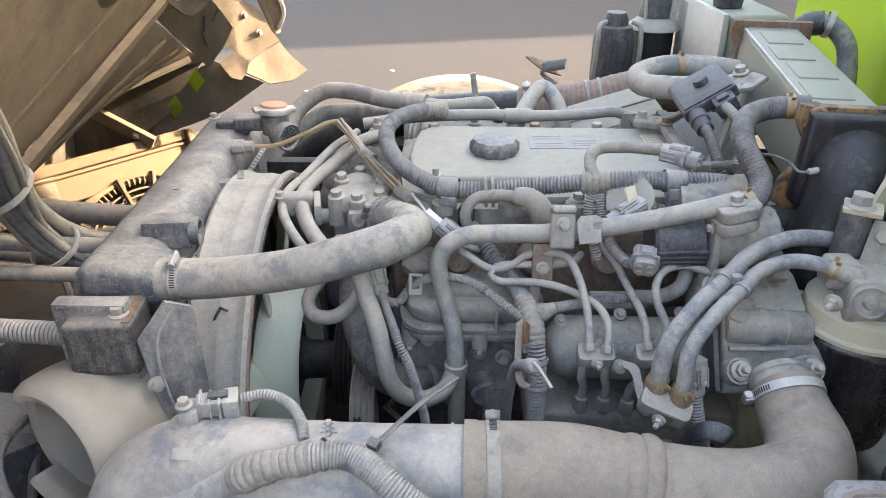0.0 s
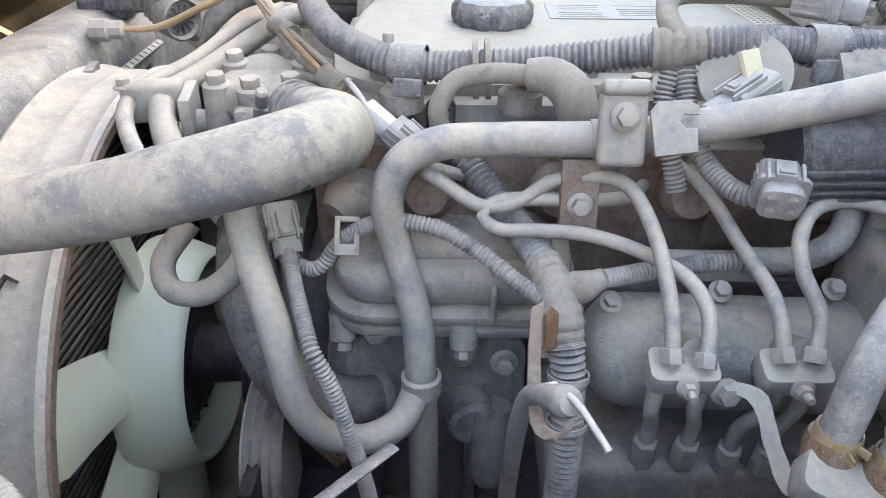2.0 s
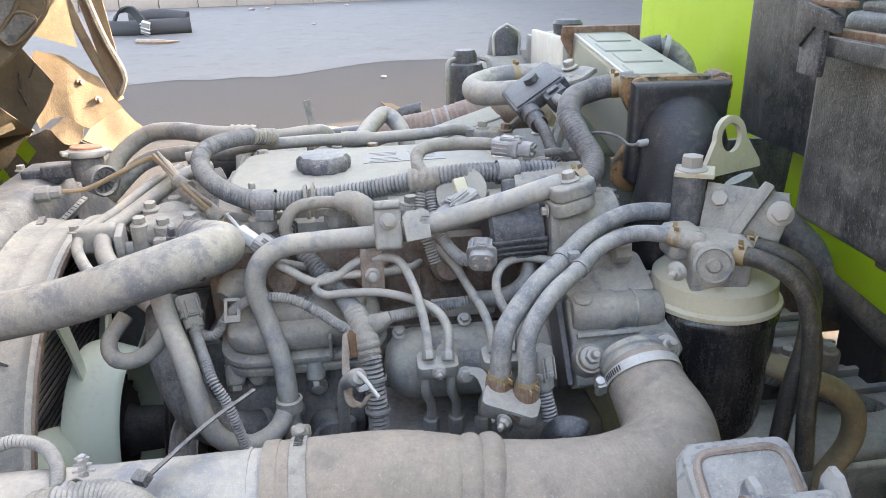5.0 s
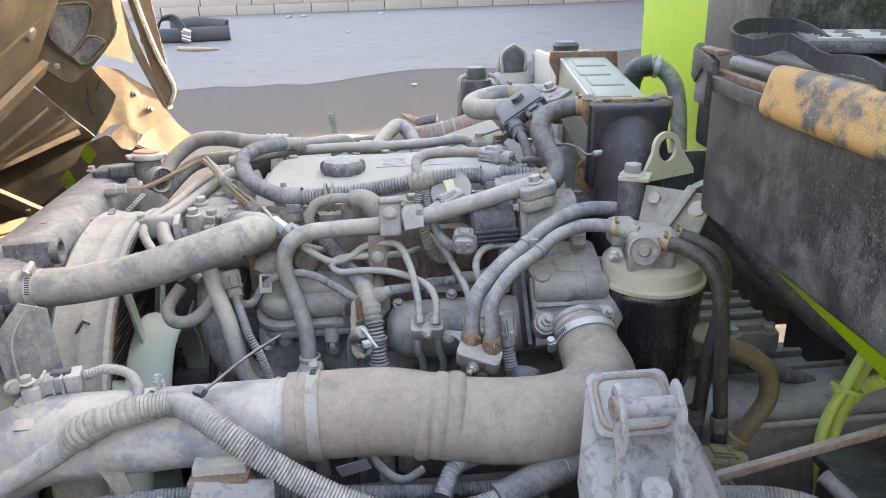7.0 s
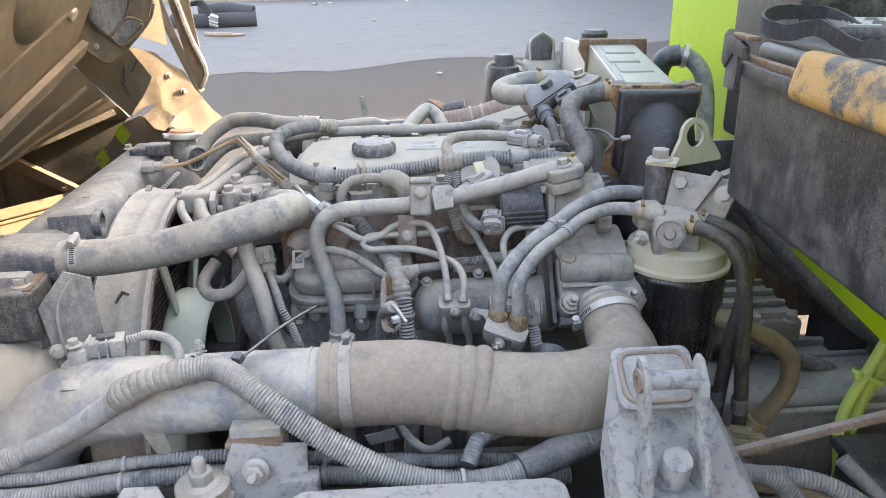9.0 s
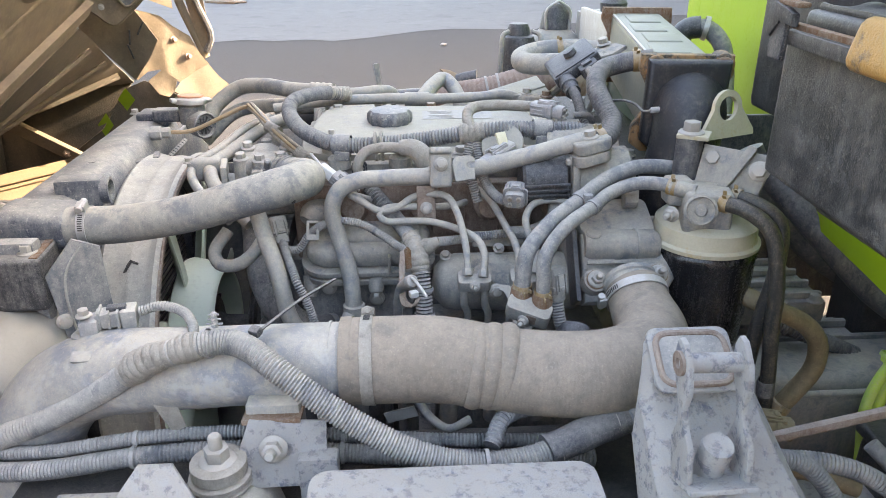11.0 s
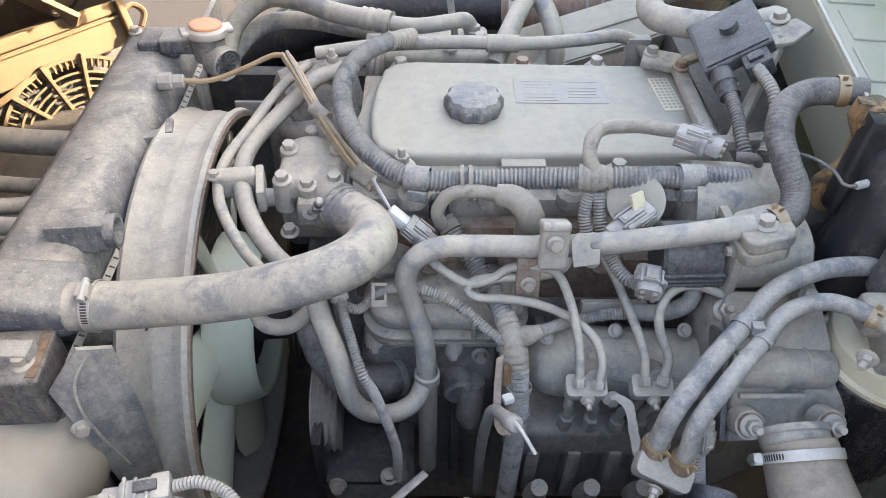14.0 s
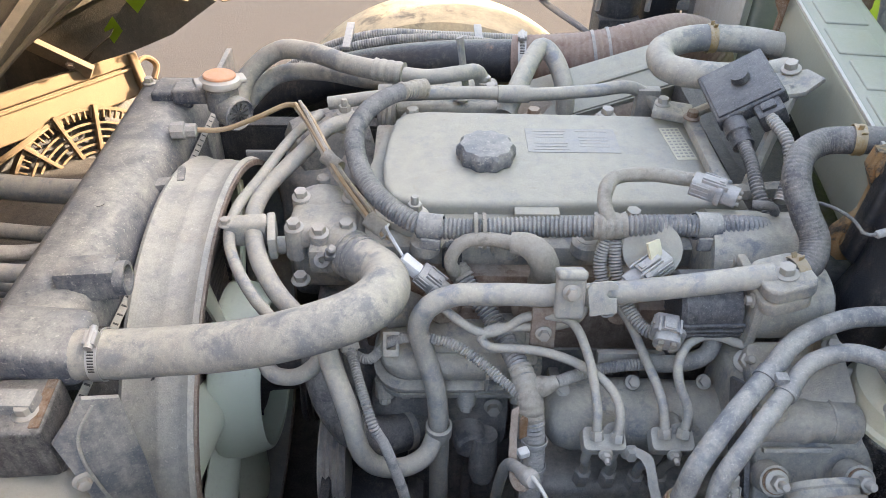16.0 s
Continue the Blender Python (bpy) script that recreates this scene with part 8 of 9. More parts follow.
def heat_shield():
    t = thing("heat_shield", (0.23, 1.37, 1.25), "pale dusty folded heat shield over the manifold", "heat shield")
    m = pose(0.265, 1.385, 1.305, 18, -14, 10)
    b = box((0.26, 0.09, 0.006), m, 0.002)
    box((0.26, 0.006, 0.09), m @ pose(0, -0.045, -0.045), 0.002, bm=b)
    box((0.26, 0.010, 0.006), m @ pose(0, 0.0, 0.004), 0.002, bm=b)
    part("shield", b, COVER, t)
    single("exhaust_manifold", tube([(-0.02, 1.33, 1.23), (0.10, 1.36, 1.24), (0.22, 1.38, 1.24), (0.34, 1.38, 1.25), (0.42, 1.42, 1.22)], 0.05, 20, 0.02), BROWN, (0.2, 1.37, 1.2), "brown rusty exhaust manifold below the shield", "manifold")
    t = thing("compressor", (0.03, 1.34, 1.22), "dusty cast compressor head with bolts", "compressor")
    part("body", box((0.16, 0.10, 0.11), pose(0.03, 1.335, 1.262), 0.012, 3), ALU, t)
    part("pulley", lathe([(0, 0), (0.045, 0), (0.045, 0.02), (0, 0.02)], aim((-0.075, 1.335, 1.275), (1, 0, 0)), 28), STEEL_DK, t)
    for p in ((0.088, 1.345, 1.325), (0.094, 1.325, 1.322), (0.05, 1.30, 1.322)):
        bolt(t, p, (0, 0, 1), 0.008)
    single("lever", tube([(0.058, 1.335, 1.32), (0.052, 1.335, 1.36), (0.046, 1.338, 1.40)], 0.007, 8, 0.01, flat=0.5), STEEL_DK, (0.058, 1.335, 1.32), "small dark lever standing up", "lever")


heat_shield()


def far_lines():
    for k in range(7):
        y, z, r = 1.69 + 0.013 * k, 1.192 + 0.011 * (k % 3), (0.0085, 0.006, 0.010)[k % 3]
        pts = [(-0.44, y + 0.03, z - 0.26), (-0.33, y + 0.01, z - 0.10), (-0.22, y, z - 0.025), (-0.10, y - 0.005, z + 0.012), (0.03, y - 0.01, z + 0.018 + 0.006 * math.sin(k)), (0.18, y - 0.01, z + 0.008), (0.34, y, z - 0.01), (0.52, y + 0.02, z - 0.06)]
        pipe("brake_line", pts, r, (CONDUIT_DK, RUBBER, CONDUIT)[k % 3], "dusty cable or line along the far rail", "cable", 10, "far cables", rib=0.005 if k % 3 == 2 else 0.0, depth=0.0012 if k % 3 == 2 else 0.0)
    t = thing("far_channel", (0.2, 1.72, 1.18), "blue-grey steel channel carrying the cables", "channel")
    part("channel", box((0.52, 0.09, 0.03), pose(0.24, 1.735, 1.165, 0, -1, -2), 0.006), FRAME_PAINT, t)
    for x in (-0.16, 0.10):
        part("cable_clip", box((0.016, 0.12, 0.008), pose(x, 1.725, 1.232), 0.002), CONNECTOR, t)
    part("post", box((0.05, 0.05, 0.40), pose(0.02, 1.70, 1.04), 0.004), IRON_DARK, t)
    part("foot", box((0.06, 0.22, 0.02), pose(0.02, 1.62, 0.94), 0.004), IRON_DARK, t)


far_lines()


def far_cluster():
    t = thing("far_filter", (0.47, 1.73, 1.20), "black filter can with a pale metal cap", "filter")
    part("can", lathe([(0, 1.18), (0.045, 1.18), (0.050, 1.20), (0.050, 1.42), (0, 1.42)], Matrix.Translation((0.510, 1.93, -0.055)), 36), BLACK_PAINT, t)
    part("cap", lathe([(0.0, 1.44), (0.040, 1.44), (0.050, 1.43), (0.062, 1.42), (0.066, 1.412), (0.052, 1.408)], Matrix.Translation((0.510, 1.93, -0.055)), 36), STEEL, t)
    part("dome", lathe([(0, 1.505), (0.018, 1.503), (0.036, 1.480), (0.042, 1.44), (0, 1.44)], Matrix.Translation((0.510, 1.93, -0.055)), 28), PLASTIC_CLEAN, t)
    for s in (-1, 1):
        part("bail", tube([(0.510 + 0.03 * s, 1.90, 1.385), (0.510 + 0.03 * s, 1.90, 1.435), (0.510, 1.90, 1.457)], 0.004, 8), CLAMP, t)
    part("bracket", box((0.012, 0.10, 0.22), pose(0.572, 1.88, 1.32), 0.003), STEEL, t)
    part("bracket_arm", box((0.060, 0.02, 0.02), pose(0.545, 1.90, 1.24), 0.003), STEEL, t)
    part("bracket_foot", box((0.14, 0.50, 0.02), pose(0.51, 1.76, 1.118), 0.003), IRON_DARK, t)
    part("bracket_post", box((0.05, 0.05, 0.26), pose(0.49, 1.55, 0.995), 0.003), IRON_DARK, t)
    t = thing("washer_tank", (0.62, 1.72, 1.20), "greenish metal tank with a dark cap", "tank")
    part("tank", box((0.13, 0.20, 0.26), pose(0.635, 1.70, 1.32, 0, 0, 4), 0.02, 3), STAINLESS, t)
    part("filler", lathe([(0, 0), (0.03, 0), (0.032, 0.02), (0.025, 0.028), (0, 0.028)], pose(0.60, 1.70, 1.452), 24), PLASTIC_CLEAN, t)
    part("strap", box((0.014, 0.205, 0.265), pose(0.56, 1.70, 1.32, 0, 0, 4), 0.003), CLAMP, t)
    t = thing("power_steering_tank", (0.400, 1.85, 1.22), "dark reservoir with a wire bail, dusty", "reservoir")
    part("body", lathe([(0, 1.28), (0.045, 1.28), (0.055, 1.30), (0.055, 1.40), (0.045, 1.43), (0.03, 1.435), (0, 1.435)], Matrix.Translation((0.400, 1.86, -0.055)) @ Matrix.Diagonal((0.9, 0.9, 1, 1)), 32), PLASTIC_CLEAN, t)
    part("cap", lathe([(0, 1.462), (0.026, 1.462), (0.032, 1.45), (0.034, 1.432), (0, 1.432)], Matrix.Translation((0.400, 1.86, -0.055)) @ Matrix.Diagonal((0.9, 0.9, 1, 1)), 28), PLASTIC_CLEAN, t)
    for s in (-1, 1):
        part("bail", tube([(0.400 + 0.052 * s, 1.81, 1.26), (0.400 + 0.050 * s, 1.80, 1.35), (0.400 + 0.046 * s, 1.81, 1.385), (0.400 + 0.030 * s, 1.82, 1.392)], 0.006, 8), STEEL, t)
    part("stay", box((0.09, 0.09, 0.30), pose(0.400, 1.85, 1.09), 0.005), IRON_DARK, t)
    part("stay_foot", box((0.09, 0.40, 0.05), pose(0.400, 1.70, 0.95), 0.005), IRON_DARK, t)
    t = thing("torn_flap", (0.25, 1.92, 1.28), "torn dusty black flap of mudguard with a pale edge", "mudguard")
    b = prism([(0, 0.02), (0.03, 0.026), (0.07, 0.016), (0.10, -0.012), (0.05, -0.014), (0.02, 0.004)], 0.004, aim((0.20, 1.95, 1.262), (0.35, -0.45, 0.8), (1, 0, 0)), 0.001)
    part("flap", b, CAB, t)
    part("arch", tube([(0.30, 1.93, 1.265), (0.24, 1.96, 1.24), (0.42, 1.90, 1.12), (0.50, 1.86, 0.96)], 0.016, 10, 0.02, flat=0.3), PLASTIC_CLEAN, t)


far_cluster()


# ---- tilted cab ahead of the engine ----
def quad(corners, thick=0.004, cuts=6, rough=0.0):
    """A sheet-metal panel between four corners."""
    b = bmesh.new()
    a, c, d, e = [Vector(v) for v in corners]
    rows = []
    for i in range(cuts + 1):
        row = []
        for j in range(cuts + 1):
            u, v = i / cuts, j / cuts
            p = (a.lerp(c, u)).lerp(e.lerp(d, u), v)
            row.append(b.verts.new(p + Vector((0.3, -0.5, 0.5)) * rough * noise.noise(p * 6)))
        rows.append(row)
    for lo, hi in zip(rows, rows[1:]):
        for j in range(cuts):
            b.faces.new((lo[j], lo[j + 1], hi[j + 1], hi[j]))
    bmesh.ops.recalc_face_normals(b, faces=b.faces)
    bmesh.ops.solidify(b, geom=b.faces[:], thickness=thick)
    return b


def sheet(outline, y, mat, name, parent, thick=0.006, lean=0.0, label="", skew=0.0):
    """A pressed sheet standing across the truck: pairs of x and z, leaning back with height."""
    b = bmesh.new()
    z0, x0 = outline[0][1], sum(p[0] for p in outline) / len(outline)
    f = b.faces.new([b.verts.new((x, y + lean * (z - z0) + skew * (x - x0), z)) for x, z in outline])
    bmesh.ops.triangulate(b, faces=[f])
    bmesh.ops.subdivide_edges(b, edges=b.edges[:], cuts=2, use_grid_fill=True)
    for v in b.verts:
        v.co.y += 0.014 * noise.noise(v.co * 14)
    bmesh.ops.recalc_face_normals(b, faces=b.faces)
    bmesh.ops.solidify(b, geom=b.faces[:], thickness=thick)
    return part(name, b, mat, parent, label)


def panel3(corners, mat, name, parent, thick=0.005, label=""):
    """A ragged sheet through a ring of corners."""
    b = bmesh.new()
    f = b.faces.new([b.verts.new(c) for c in corners])
    bmesh.ops.triangulate(b, faces=[f])
    bmesh.ops.subdivide_edges(b, edges=b.edges[:], cuts=2, use_grid_fill=True)
    for v in b.verts:
        v.co.y += 0.010 * noise.noise(v.co * 18)
    bmesh.ops.recalc_face_normals(b, faces=b.faces)
    bmesh.ops.solidify(b, geom=b.faces[:], thickness=thick)
    return part(name, b, mat, parent, label)


def tilted_cab():
    t = thing("tilted_cab", (-1.3, 1.08, 0.75), "dusty sand-coloured truck cab tipped forward over its hinge", "truck cab")
    # floor pan seen from below, rising away from the engine
    E0, E1, up = Vector((-0.866, 0.30, 0.985)), Vector((-0.566, 1.50, 1.493)), Vector((0.5, 0, 0.866))
    part("floor_pan", quad((E0, E1, E1 + up * 0.52, E0 + up * 1.05), 0.012, 14, 0.006), CAB, t)
    n = Vector((0.866, 0, -0.5))
    part("sill_beam", quad((E0 + n * 0.02, E1 + n * 0.02, E1 + n * 0.02 + up * 0.028, E0 + n * 0.02 + up * 0.045), 0.014, 8, 0.003), CAB, t)
    for k, d in enumerate((0.105, 0.20, 0.31)):
        part("pressed_rib", tube([E0.lerp(E1, f) + up * (d + 0.03 * f) + n * 0.004 for f in (0.35, 0.55, 0.75, 0.97)], (0.020, 0.012, 0.016)[k], 8, 0.03, flat=0.45), CAB, t)
    part("bulge", lathe([(0, 0.03), (0.06, 0.026), (0.10, 0.008), (0.105, 0)], aim(E0.lerp(E1, 0.80) + up * 0.25, n, (0, 1, 0)), 36), CAB, t)
    bolt(t, E0.lerp(E1, 0.93) + up * 0.13, n, 0.014)
    bolt(t, (-0.652, 1.128, 1.330), (0.8, -0.5, -0.3), 0.014)
    # brown flap and jamb plate below the floor
    panel3([(-0.646, 1.651, 1.458), (-0.606, 1.654, 1.500), (-0.530, 1.690, 1.500), (-0.480, 1.733, 1.395), (-0.513, 1.742, 1.343), (-0.553, 1.747, 1.297), (-0.602, 1.696, 1.381)], CAB, "flap", t, 0.004, "shaded brown sheet flap with small slits")
    for x, y, z, a in ((-0.535, 1.704, 1.404, 8), (-0.541, 1.714, 1.370, -14), (-0.508, 1.706, 1.424, 30)):
        part("slit", box((0.004, 0.006, 0.034), pose(x, y, z, 0, a, 18), 0.001), IRON_DARK, t)
    sheet([(-0.698, 1.443), (-0.749, 1.478), (-0.730, 1.95), (-0.480, 1.95), (-0.479, 1.608), (-0.470, 1.550), (-0.560, 1.454), (-0.603, 1.419), (-0.656, 1.433)], 1.79, CAB, "end_panel", t, 0.006)
    jamb = [(-0.585, 1.527, 1.623), (-0.604, 1.536, 1.538), (-0.584, 1.546, 1.505), (-0.547, 1.560, 1.475), (-0.529, 1.568, 1.456), (-0.514, 1.573, 1.450), (-0.497, 1.576, 1.460), (-0.416, 1.585, 1.542), (-0.404, 1.583, 1.571), (-0.401, 1.576, 1.70), (-0.585, 1.527, 1.70)]
    vent = panel3(jamb, CAB, "vent_plate", t, 0.006, "pressed jamb plate with a rounded corner")
    part("rolled_edge", tube(jamb[1:9], 0.0045, 8, 0.008), CAB, t)
    lift = Vector((0.25, -0.95, -0.15)) * 0.010
    for k, ring in enumerate(([(-0.524, 1.545, 1.610), (-0.529, 1.554, 1.545), (-0.504, 1.566, 1.511), (-0.464, 1.571, 1.547), (-0.444, 1.567, 1.607)], [(-0.500, 1.568, 1.507), (-0.484, 1.575, 1.487), (-0.432, 1.582, 1.532), (-0.460, 1.572, 1.545)])):
        panel3([Vector(p) + lift for p in ring], CONDUIT_DK, "vent_pane", t, 0.003, "dark dusty vent pane")
        part("pane_rim", tube([Vector(p) + lift for p in ring + ring[:1]], 0.003, 8, 0.008), CAB, t)
    bolt(t, Vector((-0.575, 1.543, 1.543)) + lift * 0.6, (0.25, -0.95, -0.15), 0.009, "rust")
    part("washer", lathe([(0.010, 0), (0.017, 0), (0.015, 0.003), (0.010, 0.003)], aim(Vector((-0.575, 1.543, 1.543)) + lift * 0.4, (0.25, -0.95, -0.15)), 24), CAB, t)
    bolt(t, Vector((-0.533, 1.562, 1.487)) + lift * 0.6, (0.25, -0.95, -0.15), 0.005)
    # wheel arch cavity: sheets whose darkened colour stands for its shade
    part("arch_liner", quad(((-0.575, 1.520, 1.452), (-0.790, 0.80, 1.13), (-1.02, 1.95, 1.20), (-0.655, 2.02, 1.245)), 0.006, 12, 0.02), CAB_SHADED, t, "brown underside of the wheel arch, darkened in colour for shade")
    part("arch_skirt", quad(((-0.655, 2.025, 1.245), (-1.02, 1.955, 1.20), (-0.86, 1.940, 1.035), (-0.74, 1.965, 1.12)), 0.006, 8, 0.01), CAB_SHADED, t)
    # dark sheet added to close the view of lit ground
    part("arch_back", quad(((-1.20, 2.05, 1.25), (-0.76, 2.05, 1.10), (-0.78, 2.07, 0.80), (-1.20, 2.05, 0.80)), 0.006, 8, 0.01), CAB_SHADED, t)
    for k in range(3):
        f = 0.25 + 0.25 * k
        p0, p1 = Vector((-0.575, 1.520, 1.452)).lerp(Vector((-0.655, 2.02, 1.245)), f), Vector((-0.790, 0.80, 1.13)).lerp(Vector((-1.02, 1.95, 1.20)), f)
        part("liner_rib", tube([p0.lerp(p1, g) + Vector((0.004, -0.006, -0.006)) for g in (0.04, 0.3, 0.6, 0.95)], 0.016, 8, 0.03, flat=0.5), CAB_SHADED, t)
    part("floor_return", quad((E1, Vector((-0.700, 1.79, 1.44)), Vector((-0.72, 1.79, 1.95)), E1 + up * 0.52), 0.006, 6, 0.004), CAB, t)
    part("tunnel_back", quad(((-1.10, 0.30, 0.92), (-0.95, 0.30, 1.38), (-1.06, 2.02, 1.42), (-1.10, 2.06, 0.92)), 0.02, 8, 0.02), CAB_SHADED, t)
    # side sheet in the darkened cab colour, so that it reads as shaded
    panel3([(-0.822, 1.961, 1.043), (-0.752, 1.975, 1.127), (-0.661, 1.994, 1.231), (-0.619, 2.000, 1.247), (-0.497, 2.015, 1.187), (-0.607, 1.995, 1.114), (-0.700, 1.980, 1.078)], CAB_SHADED, "side_panel", t, 0.005, "flat side sheet with shade put into its colour")
    n2 = Vector((0.14, -0.98, 0.05)).normalized()
    for ring in ([(-0.669, 1.993, 1.231), (-0.648, 1.994, 1.197), (-0.673, 1.989, 1.168), (-0.693, 1.987, 1.200)], [(-0.729, 1.981, 1.164), (-0.714, 1.981, 1.129), (-0.740, 1.976, 1.099), (-0.755, 1.975, 1.133)]):
        part("diamond_hole", quad_sheet([Vector(p) + n2 * 0.012 for p in ring], 0.003), GREEN_SHADE, t, "lime green, darkened for shade, showing through a diamond cut-out")
    part("inner_brace", box((0.24, 0.016, 0.040), aim((-0.895, 1.925, 1.105), (0.5, -0.3, 0.75), (0.76, 0.10, -0.62)), 0.004), CAB, t, "flat hinge arm with rusty bolts")
    for p in ((-0.950, 1.910, 1.155), (-0.835, 1.925, 1.065)):
        bolt(t, p, (0.3, -0.75, 0.6), 0.008, "rust")
    # ragged wing edge in the sun
    panel3([(-0.671, 2.100, 1.228), (-0.644, 2.117, 1.250), (-0.609, 2.131, 1.254), (-0.588, 2.133, 1.230), (-0.562, 2.139, 1.214), (-0.518, 2.164, 1.242), (-0.484, 2.181, 1.259), (-0.504, 2.181, 1.287), (-0.532, 2.185, 1.338), (-0.574, 2.177, 1.369), (-0.603, 2.164, 1.400), (-0.660, 2.140, 1.420), (-0.690, 2.110, 1.330)], CAB, "wing_plate", t, 0.006, "ragged sunlit wing plate with two bolts")
    panel3([(-0.558, 2.056, 1.202), (-0.544, 2.080, 1.225), (-0.505, 2.114, 1.248), (-0.473, 2.139, 1.263), (-0.443, 2.125, 1.230), (-0.397, 2.114, 1.193), (-0.435, 2.081, 1.171), (-0.493, 2.055, 1.168)], CAB, "wing_tip", t, 0.005, "bent sunlit wing corner")
    panel3([(-0.588, 1.939, 1.256), (-0.554, 1.959, 1.282), (-0.517, 1.963, 1.257), (-0.525, 1.951, 1.227), (-0.540, 1.941, 1.212), (-0.562, 1.936, 1.221)], CAB, "wing_tab", t, 0.005, "small shaded tab")
    part("door_edge", tube([(-0.600, 2.17, 1.75), (-0.585, 2.18, 1.60), (-0.548, 2.19, 1.44), (-0.508, 2.20, 1.32), (-0.492, 2.203, 1.275)], 0.014, 10, 0.02, flat=0.5), CAB, t)
    part("door_skin", quad(((-0.60, 2.19, 1.85), (-0.515, 2.20, 1.85), (-0.472, 2.205, 1.335), (-0.505, 2.20, 1.292)), 0.006, 6, 0.004), CAB, t)
    part("door_seal", tube([(-0.560, 2.18, 1.80), (-0.535, 2.185, 1.60), (-0.500, 2.19, 1.44), (-0.470, 2.20, 1.335), (-0.490, 2.20, 1.292)], 0.010, 8, 0.02), RUBBER_DK, t, "dark rubber door seal")
    part("rear_pillar", quad(((-0.66, 2.06, 1.95), (-0.575, 2.14, 1.95), (-0.560, 2.15, 1.42), (-0.64, 2.10, 1.46)), 0.01, 6, 0.01), CAB, t)
    for p in ((-0.571, 2.160, 1.333), (-0.535, 2.161, 1.285)):
        bolt(t, p, (0.85, -0.5, 0.1), 0.007, "rust")
    part("roof_shell", box((1.30, 1.82, 1.10), pose(-1.30, 1.20, 1.98, 0, 24, 0), 0.05), CAB, t)
    return t


tilted_cab()


def condenser():
    t = thing("condenser_fan", (-0.80, 1.82, 0.86), "tan dusty condenser unit with a round fan grille", "condenser")
    az, ti = radians(47.8), radians(19.5)
    n = Vector((math.sin(az) * math.cos(ti), -math.cos(az) * math.cos(ti), math.sin(ti)))
    m = aim((-0.795, 1.825, 0.768), n, (math.cos(az), math.sin(az), 0))
    part("panel", box((0.56, 0.075, 0.030), m @ pose(-0.085, 0.228, -0.015), 0.005, 3), GRILLE, t)
    part("top_rail", box((0.56, 0.030, 0.060), m @ pose(-0.085, 0.282, -0.022), 0.006, 3), GRILLE, t)
    part("lip", box((0.55, 0.006, 0.010), m @ pose(-0.085, 0.259, 0.004), 0.002), GRILLE, t)
    part("end_cap", box((0.020, 0.10, 0.070), m @ pose(0.190, 0.245, -0.012), 0.006, 3), GRILLE, t)
    part("end_bracket", tube([m @ Vector(p) for p in ((0.195, 0.26, -0.02), (0.235, 0.27, -0.02), (0.255, 0.245, -0.02), (0.235, 0.215, -0.02))], 0.011, 8, 0.01, flat=0.6), GRILLE, t)
    part("joint_plate", box((0.36, 0.105, 0.036), m @ pose(-0.365, 0.228, -0.016), 0.006), CAB, t)
    part("back_plate", box((0.56, 0.50, 0.020), m @ pose(-0.085, 0.0, -0.075), 0.004), IRON_DARK, t)
    for k in range(5):
        r = 0.105 + 0.017 * k
        part("grille_ring", lathe([(r, 0), (r + 0.005, 0), (r + 0.005, 0.007), (r, 0.007), (r, 0)], m, 72), GRILLE, t)
    part("grille_rim", lathe([(0.206, -0.03), (0.214, -0.03), (0.214, 0.006), (0.206, 0.006), (0.206, -0.03)], m, 80), GRILLE, t)
    bar = finish("grille_bar", box((0.020, 0.0045, 0.012), None, 0.001, 1), GRILLE)
    for k in range(84):
        o = new("grille_bar", bar)
        o.parent = t
        o.matrix_local = Matrix.Translation(-HOME[t]) @ m @ pose(0, 0, 0, 0, 0, 360 / 84 * k) @ pose(0.197, 0, 0)
    for a in (126, 101, 75, 40, 0, 320, 280, 240, 200, 160):
        part("strut", box((0.122, 0.009, 0.022), m @ pose(0, 0, 0, 0, 0, a) @ pose(0.158, 0, 0.006), 0.002), GRILLE, t)
    part("motor", lathe([(0, -0.05), (0.10, -0.05), (0.10, 0.004), (0.07, 0.012), (0, 0.012)], m, 36), IRON_DARK, t)
    part("corner_post", tube([m @ Vector(p) for p in ((0.20, 0.22, 0.03), (0.14, 0.10, 0.05), (0.06, -0.02, 0.06), (0.02, -0.10, 0.05))], 0.013, 10, 0.01), GRILLE, t)
    part("left_rim", tube([m @ Vector(p) for p in ((-0.20, 0.16, 0.0), (-0.12, 0.185, 0.012), (-0.06, 0.20, 0.0))], 0.008, 8, 0.01, flat=0.5), GRILLE, t)
    part("mount_leg", box((0.10, 0.45, 0.16), pose(-0.88, 1.82, 0.76), 0.01), IRON_DARK, t)
    return t


condenser()


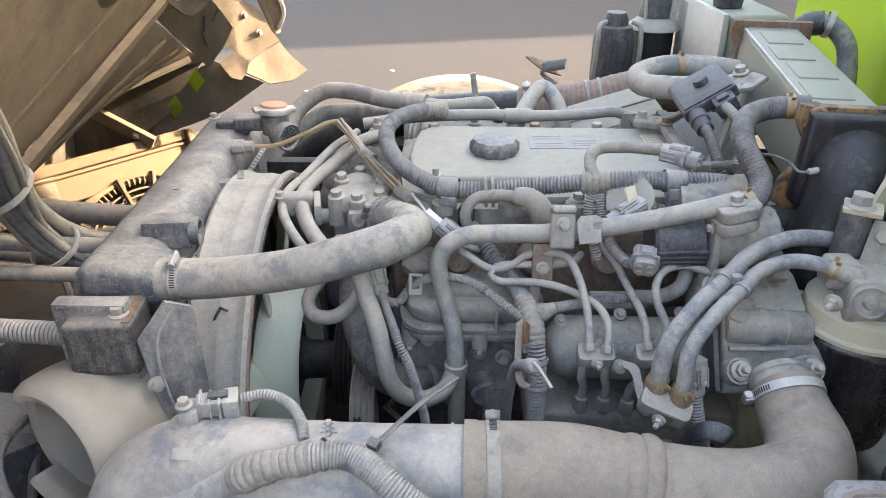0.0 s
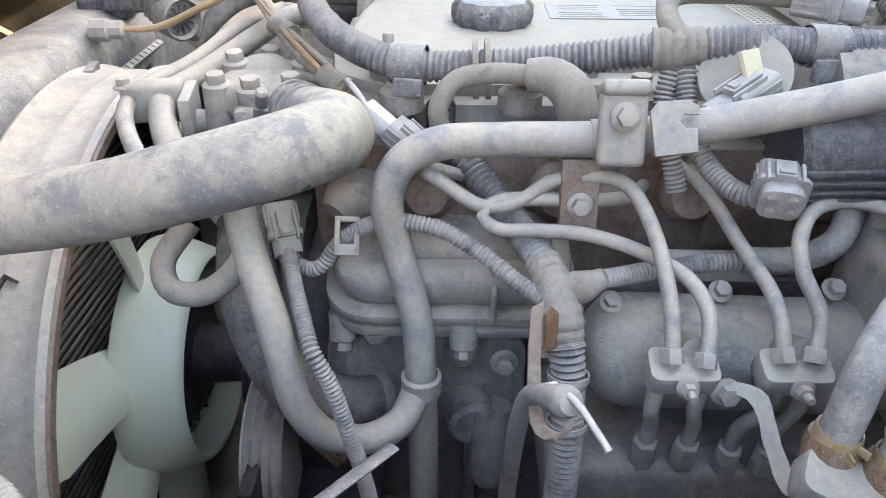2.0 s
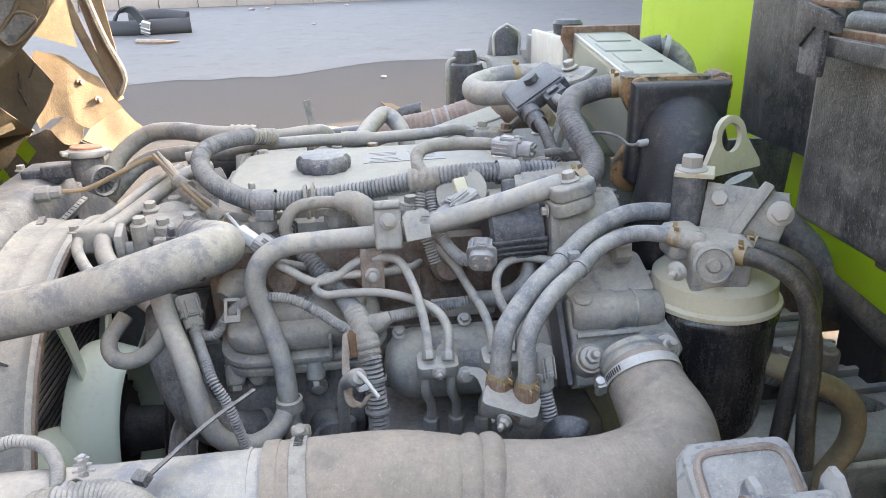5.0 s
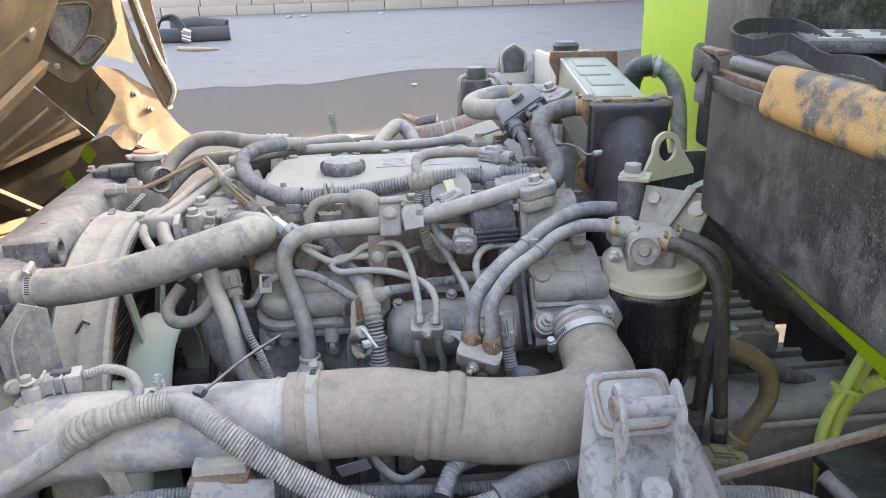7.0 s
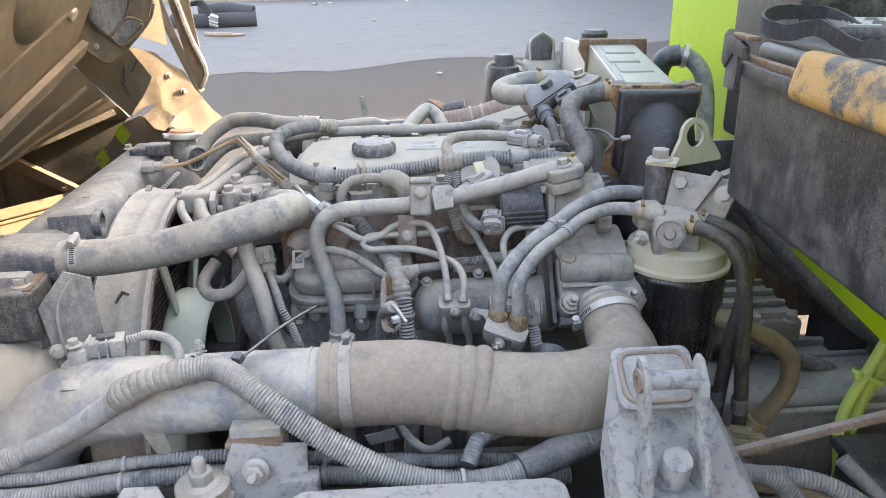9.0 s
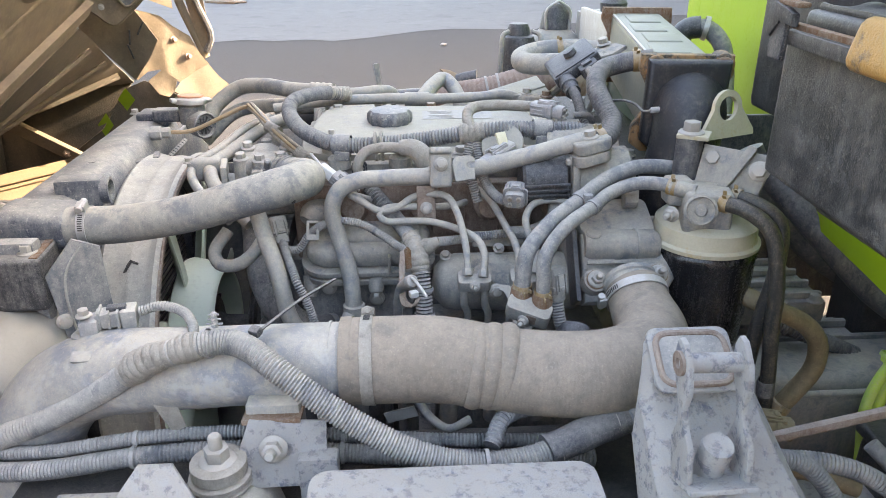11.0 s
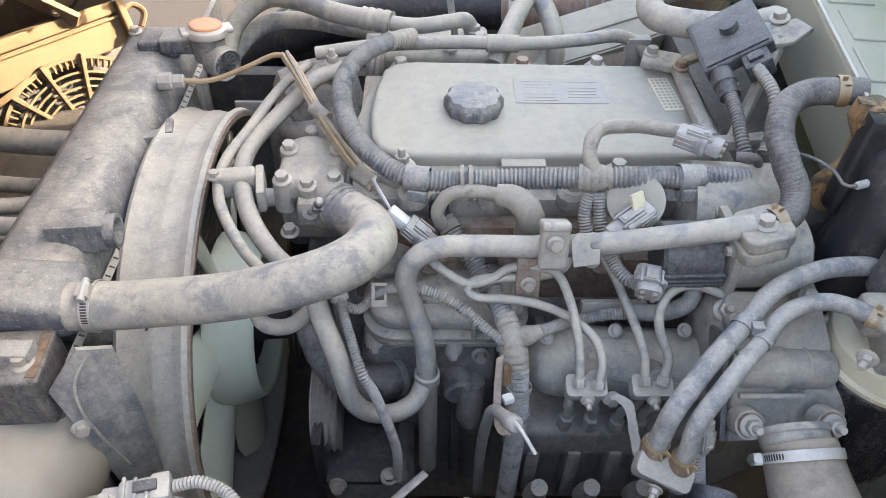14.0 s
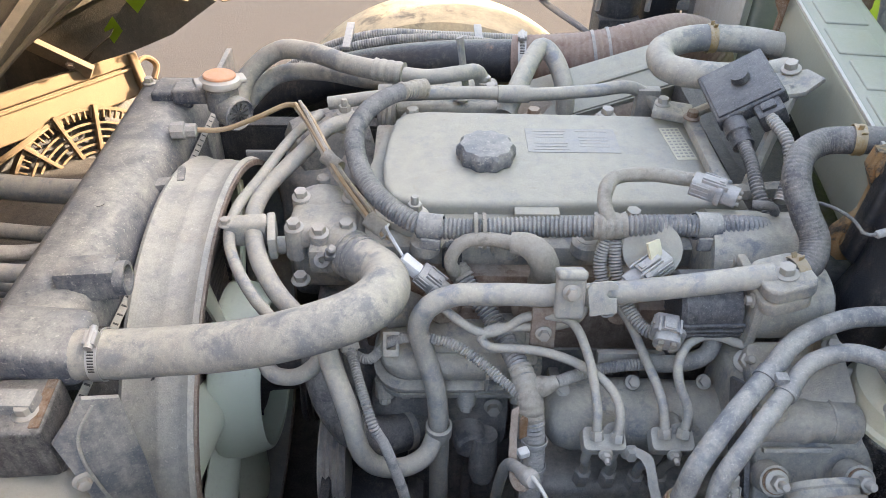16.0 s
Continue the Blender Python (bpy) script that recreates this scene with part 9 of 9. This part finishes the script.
def bay_front():
    """Pipes, bundles and dark clutter between the radiator and the cab."""
    for k, (z, y, r) in enumerate(((1.105, 1.36, 0.022), (1.075, 1.28, 0.013), (1.05, 1.22, 0.010), (1.225, 1.02, 0.012), (1.21, 0.96, 0.011), (1.16, 1.10, 0.013))):
        pipe("front_pipe", [(-1.15, y + 0.10, z - 0.03), (-0.85, y + 0.03, z), (-0.66, y, z), (-0.46, y - 0.02, z + 0.005), (-0.40, y - 0.02, z - 0.01)], r, STEEL if k in (0, 3) else RUBBER, "dusty pipe running ahead of the radiator", "pipe", 12, "front pipes")
    HARNESS = [(-0.482, 0.760, 1.537), (-0.502, 0.800, 1.497), (-0.525, 0.850, 1.437), (-0.554, 0.900, 1.368), (-0.573, 0.950, 1.299), (-0.572, 1.000, 1.230), (-0.546, 1.040, 1.183), (-0.496, 1.070, 1.166)]
    t = thing("cab_harness", (-0.57, 0.95, 1.25), "thick dusty bundle of cables hanging from the cab", "cable bundle")
    for k in range(13):
        o = Vector((0.022 * math.cos(2.4 * k), 0.020 * math.sin(2.4 * k), 0.016 * math.sin(1.3 * k))) * (0.55 + 0.5 * (k % 3) / 2)
        pts = [Vector(c) + o * w for c, w in zip(HARNESS, (1.0, 1.0, 1.0, 1.1, 1.0, 1.2, 1.5, 1.6))]
        part("cable", tube(pts, 0.0045 + 0.0022 * (k % 4), 10, rib=0.005 if k in (3, 7) else 0.0, depth=0.0012 if k in (3, 7) else 0.0), (TAPE, RUBBER, CONDUIT_DK, TAPE)[k % 4], t)
    for x, y, z in ((-0.554, 0.900, 1.368), (-0.572, 1.000, 1.230)):
        part("bundle_tie", lathe([(0.036, -0.004), (0.039, -0.004), (0.039, 0.004), (0.036, 0.004), (0.036, -0.004)], aim((x, y, z), (0.25, 0.4, -0.75)), 28), CONNECTOR, t)
    # closing panel in the darkened cab colour, standing for deep shade
    single("bumper_liner", box((0.02, 1.9, 0.62), pose(-1.18, 1.08, 0.98), 0.006), CAB_SHADED, (-1.18, 1.08, 0.67), "dusty liner panel behind the bumper, darkened in colour for shade", "panel")
    single("front_floor", box((0.80, 1.5, 0.02), pose(-0.80, 1.08, 0.86), 0.004), IRON_DARK, (-0.80, 1.08, 0.86), "dark grimy undertray ahead of the radiator", "undertray")
    for k in range(16):
        x, y = -0.95 + 0.42 * random.random(), 0.62 + 0.75 * random.random()
        m = (STEEL_DK, IRON, PLASTIC, TAPE)[k % 4]
        if k % 2:
            pipe("front_line", [(x, y, 0.88), (x + 0.02, y + 0.05, 0.98 + 0.1 * random.random()), (x + 0.05, y - 0.08, 1.02 + 0.08 * random.random()), (x + 0.08, y - 0.1, 0.93)], 0.006 + 0.006 * random.random(), m, "dusty line in the front clutter", "pipe", 8, "front lines")
        else:
            single("front_bracket", box((0.10, 0.04 + 0.05 * random.random(), 0.16), pose(x, y, 0.945, 20 * random.random(), 30 * random.random(), 90 * random.random()), 0.006), m, (x, y, 0.87), "dusty small bracket in the front clutter", "bracket", "front brackets")


bay_front()


# ---- unseen block added to shade the far road ----
def road_shade_block():
    t = thing("road_shade_block", (13.25, 30, GROUND), "unseen building-sized block added to cast the shade on the far road", "building")
    part("wall", box((2.5, 42, 14.0), pose(13.25, 30.18, GROUND + 7), 0.05), KERB, t)
    part("roof_slab", box((2.7, 42.2, 0.25), pose(13.25, 30.18, GROUND + 14), 0.05), KERB, t)
    return t


road_shade_block()


# ---- unseen sheds added behind the camera to limit the light ----
def unseen_shed(x, y, sx, sy, h, label):
    t = thing("unseen_shed", (x, y, GROUND), label, "shed", "sheds in the yard")
    part("wall", box((sx, sy, h), pose(x, y, GROUND + h / 2), 0.03), KERB, t)
    part("roof", box((sx + 0.5, sy + 0.5, 0.2), pose(x, y, GROUND + h + 0.1), 0.03), STEEL_DK, t)
    return t


unseen_shed(0, -12, 30, 5, 4.2, "long unseen shed added to limit light on the near side of the truck")
unseen_shed(15, -7.5, 8, 8, 6.5, "taller unseen shed added behind the truck to shade the yard")
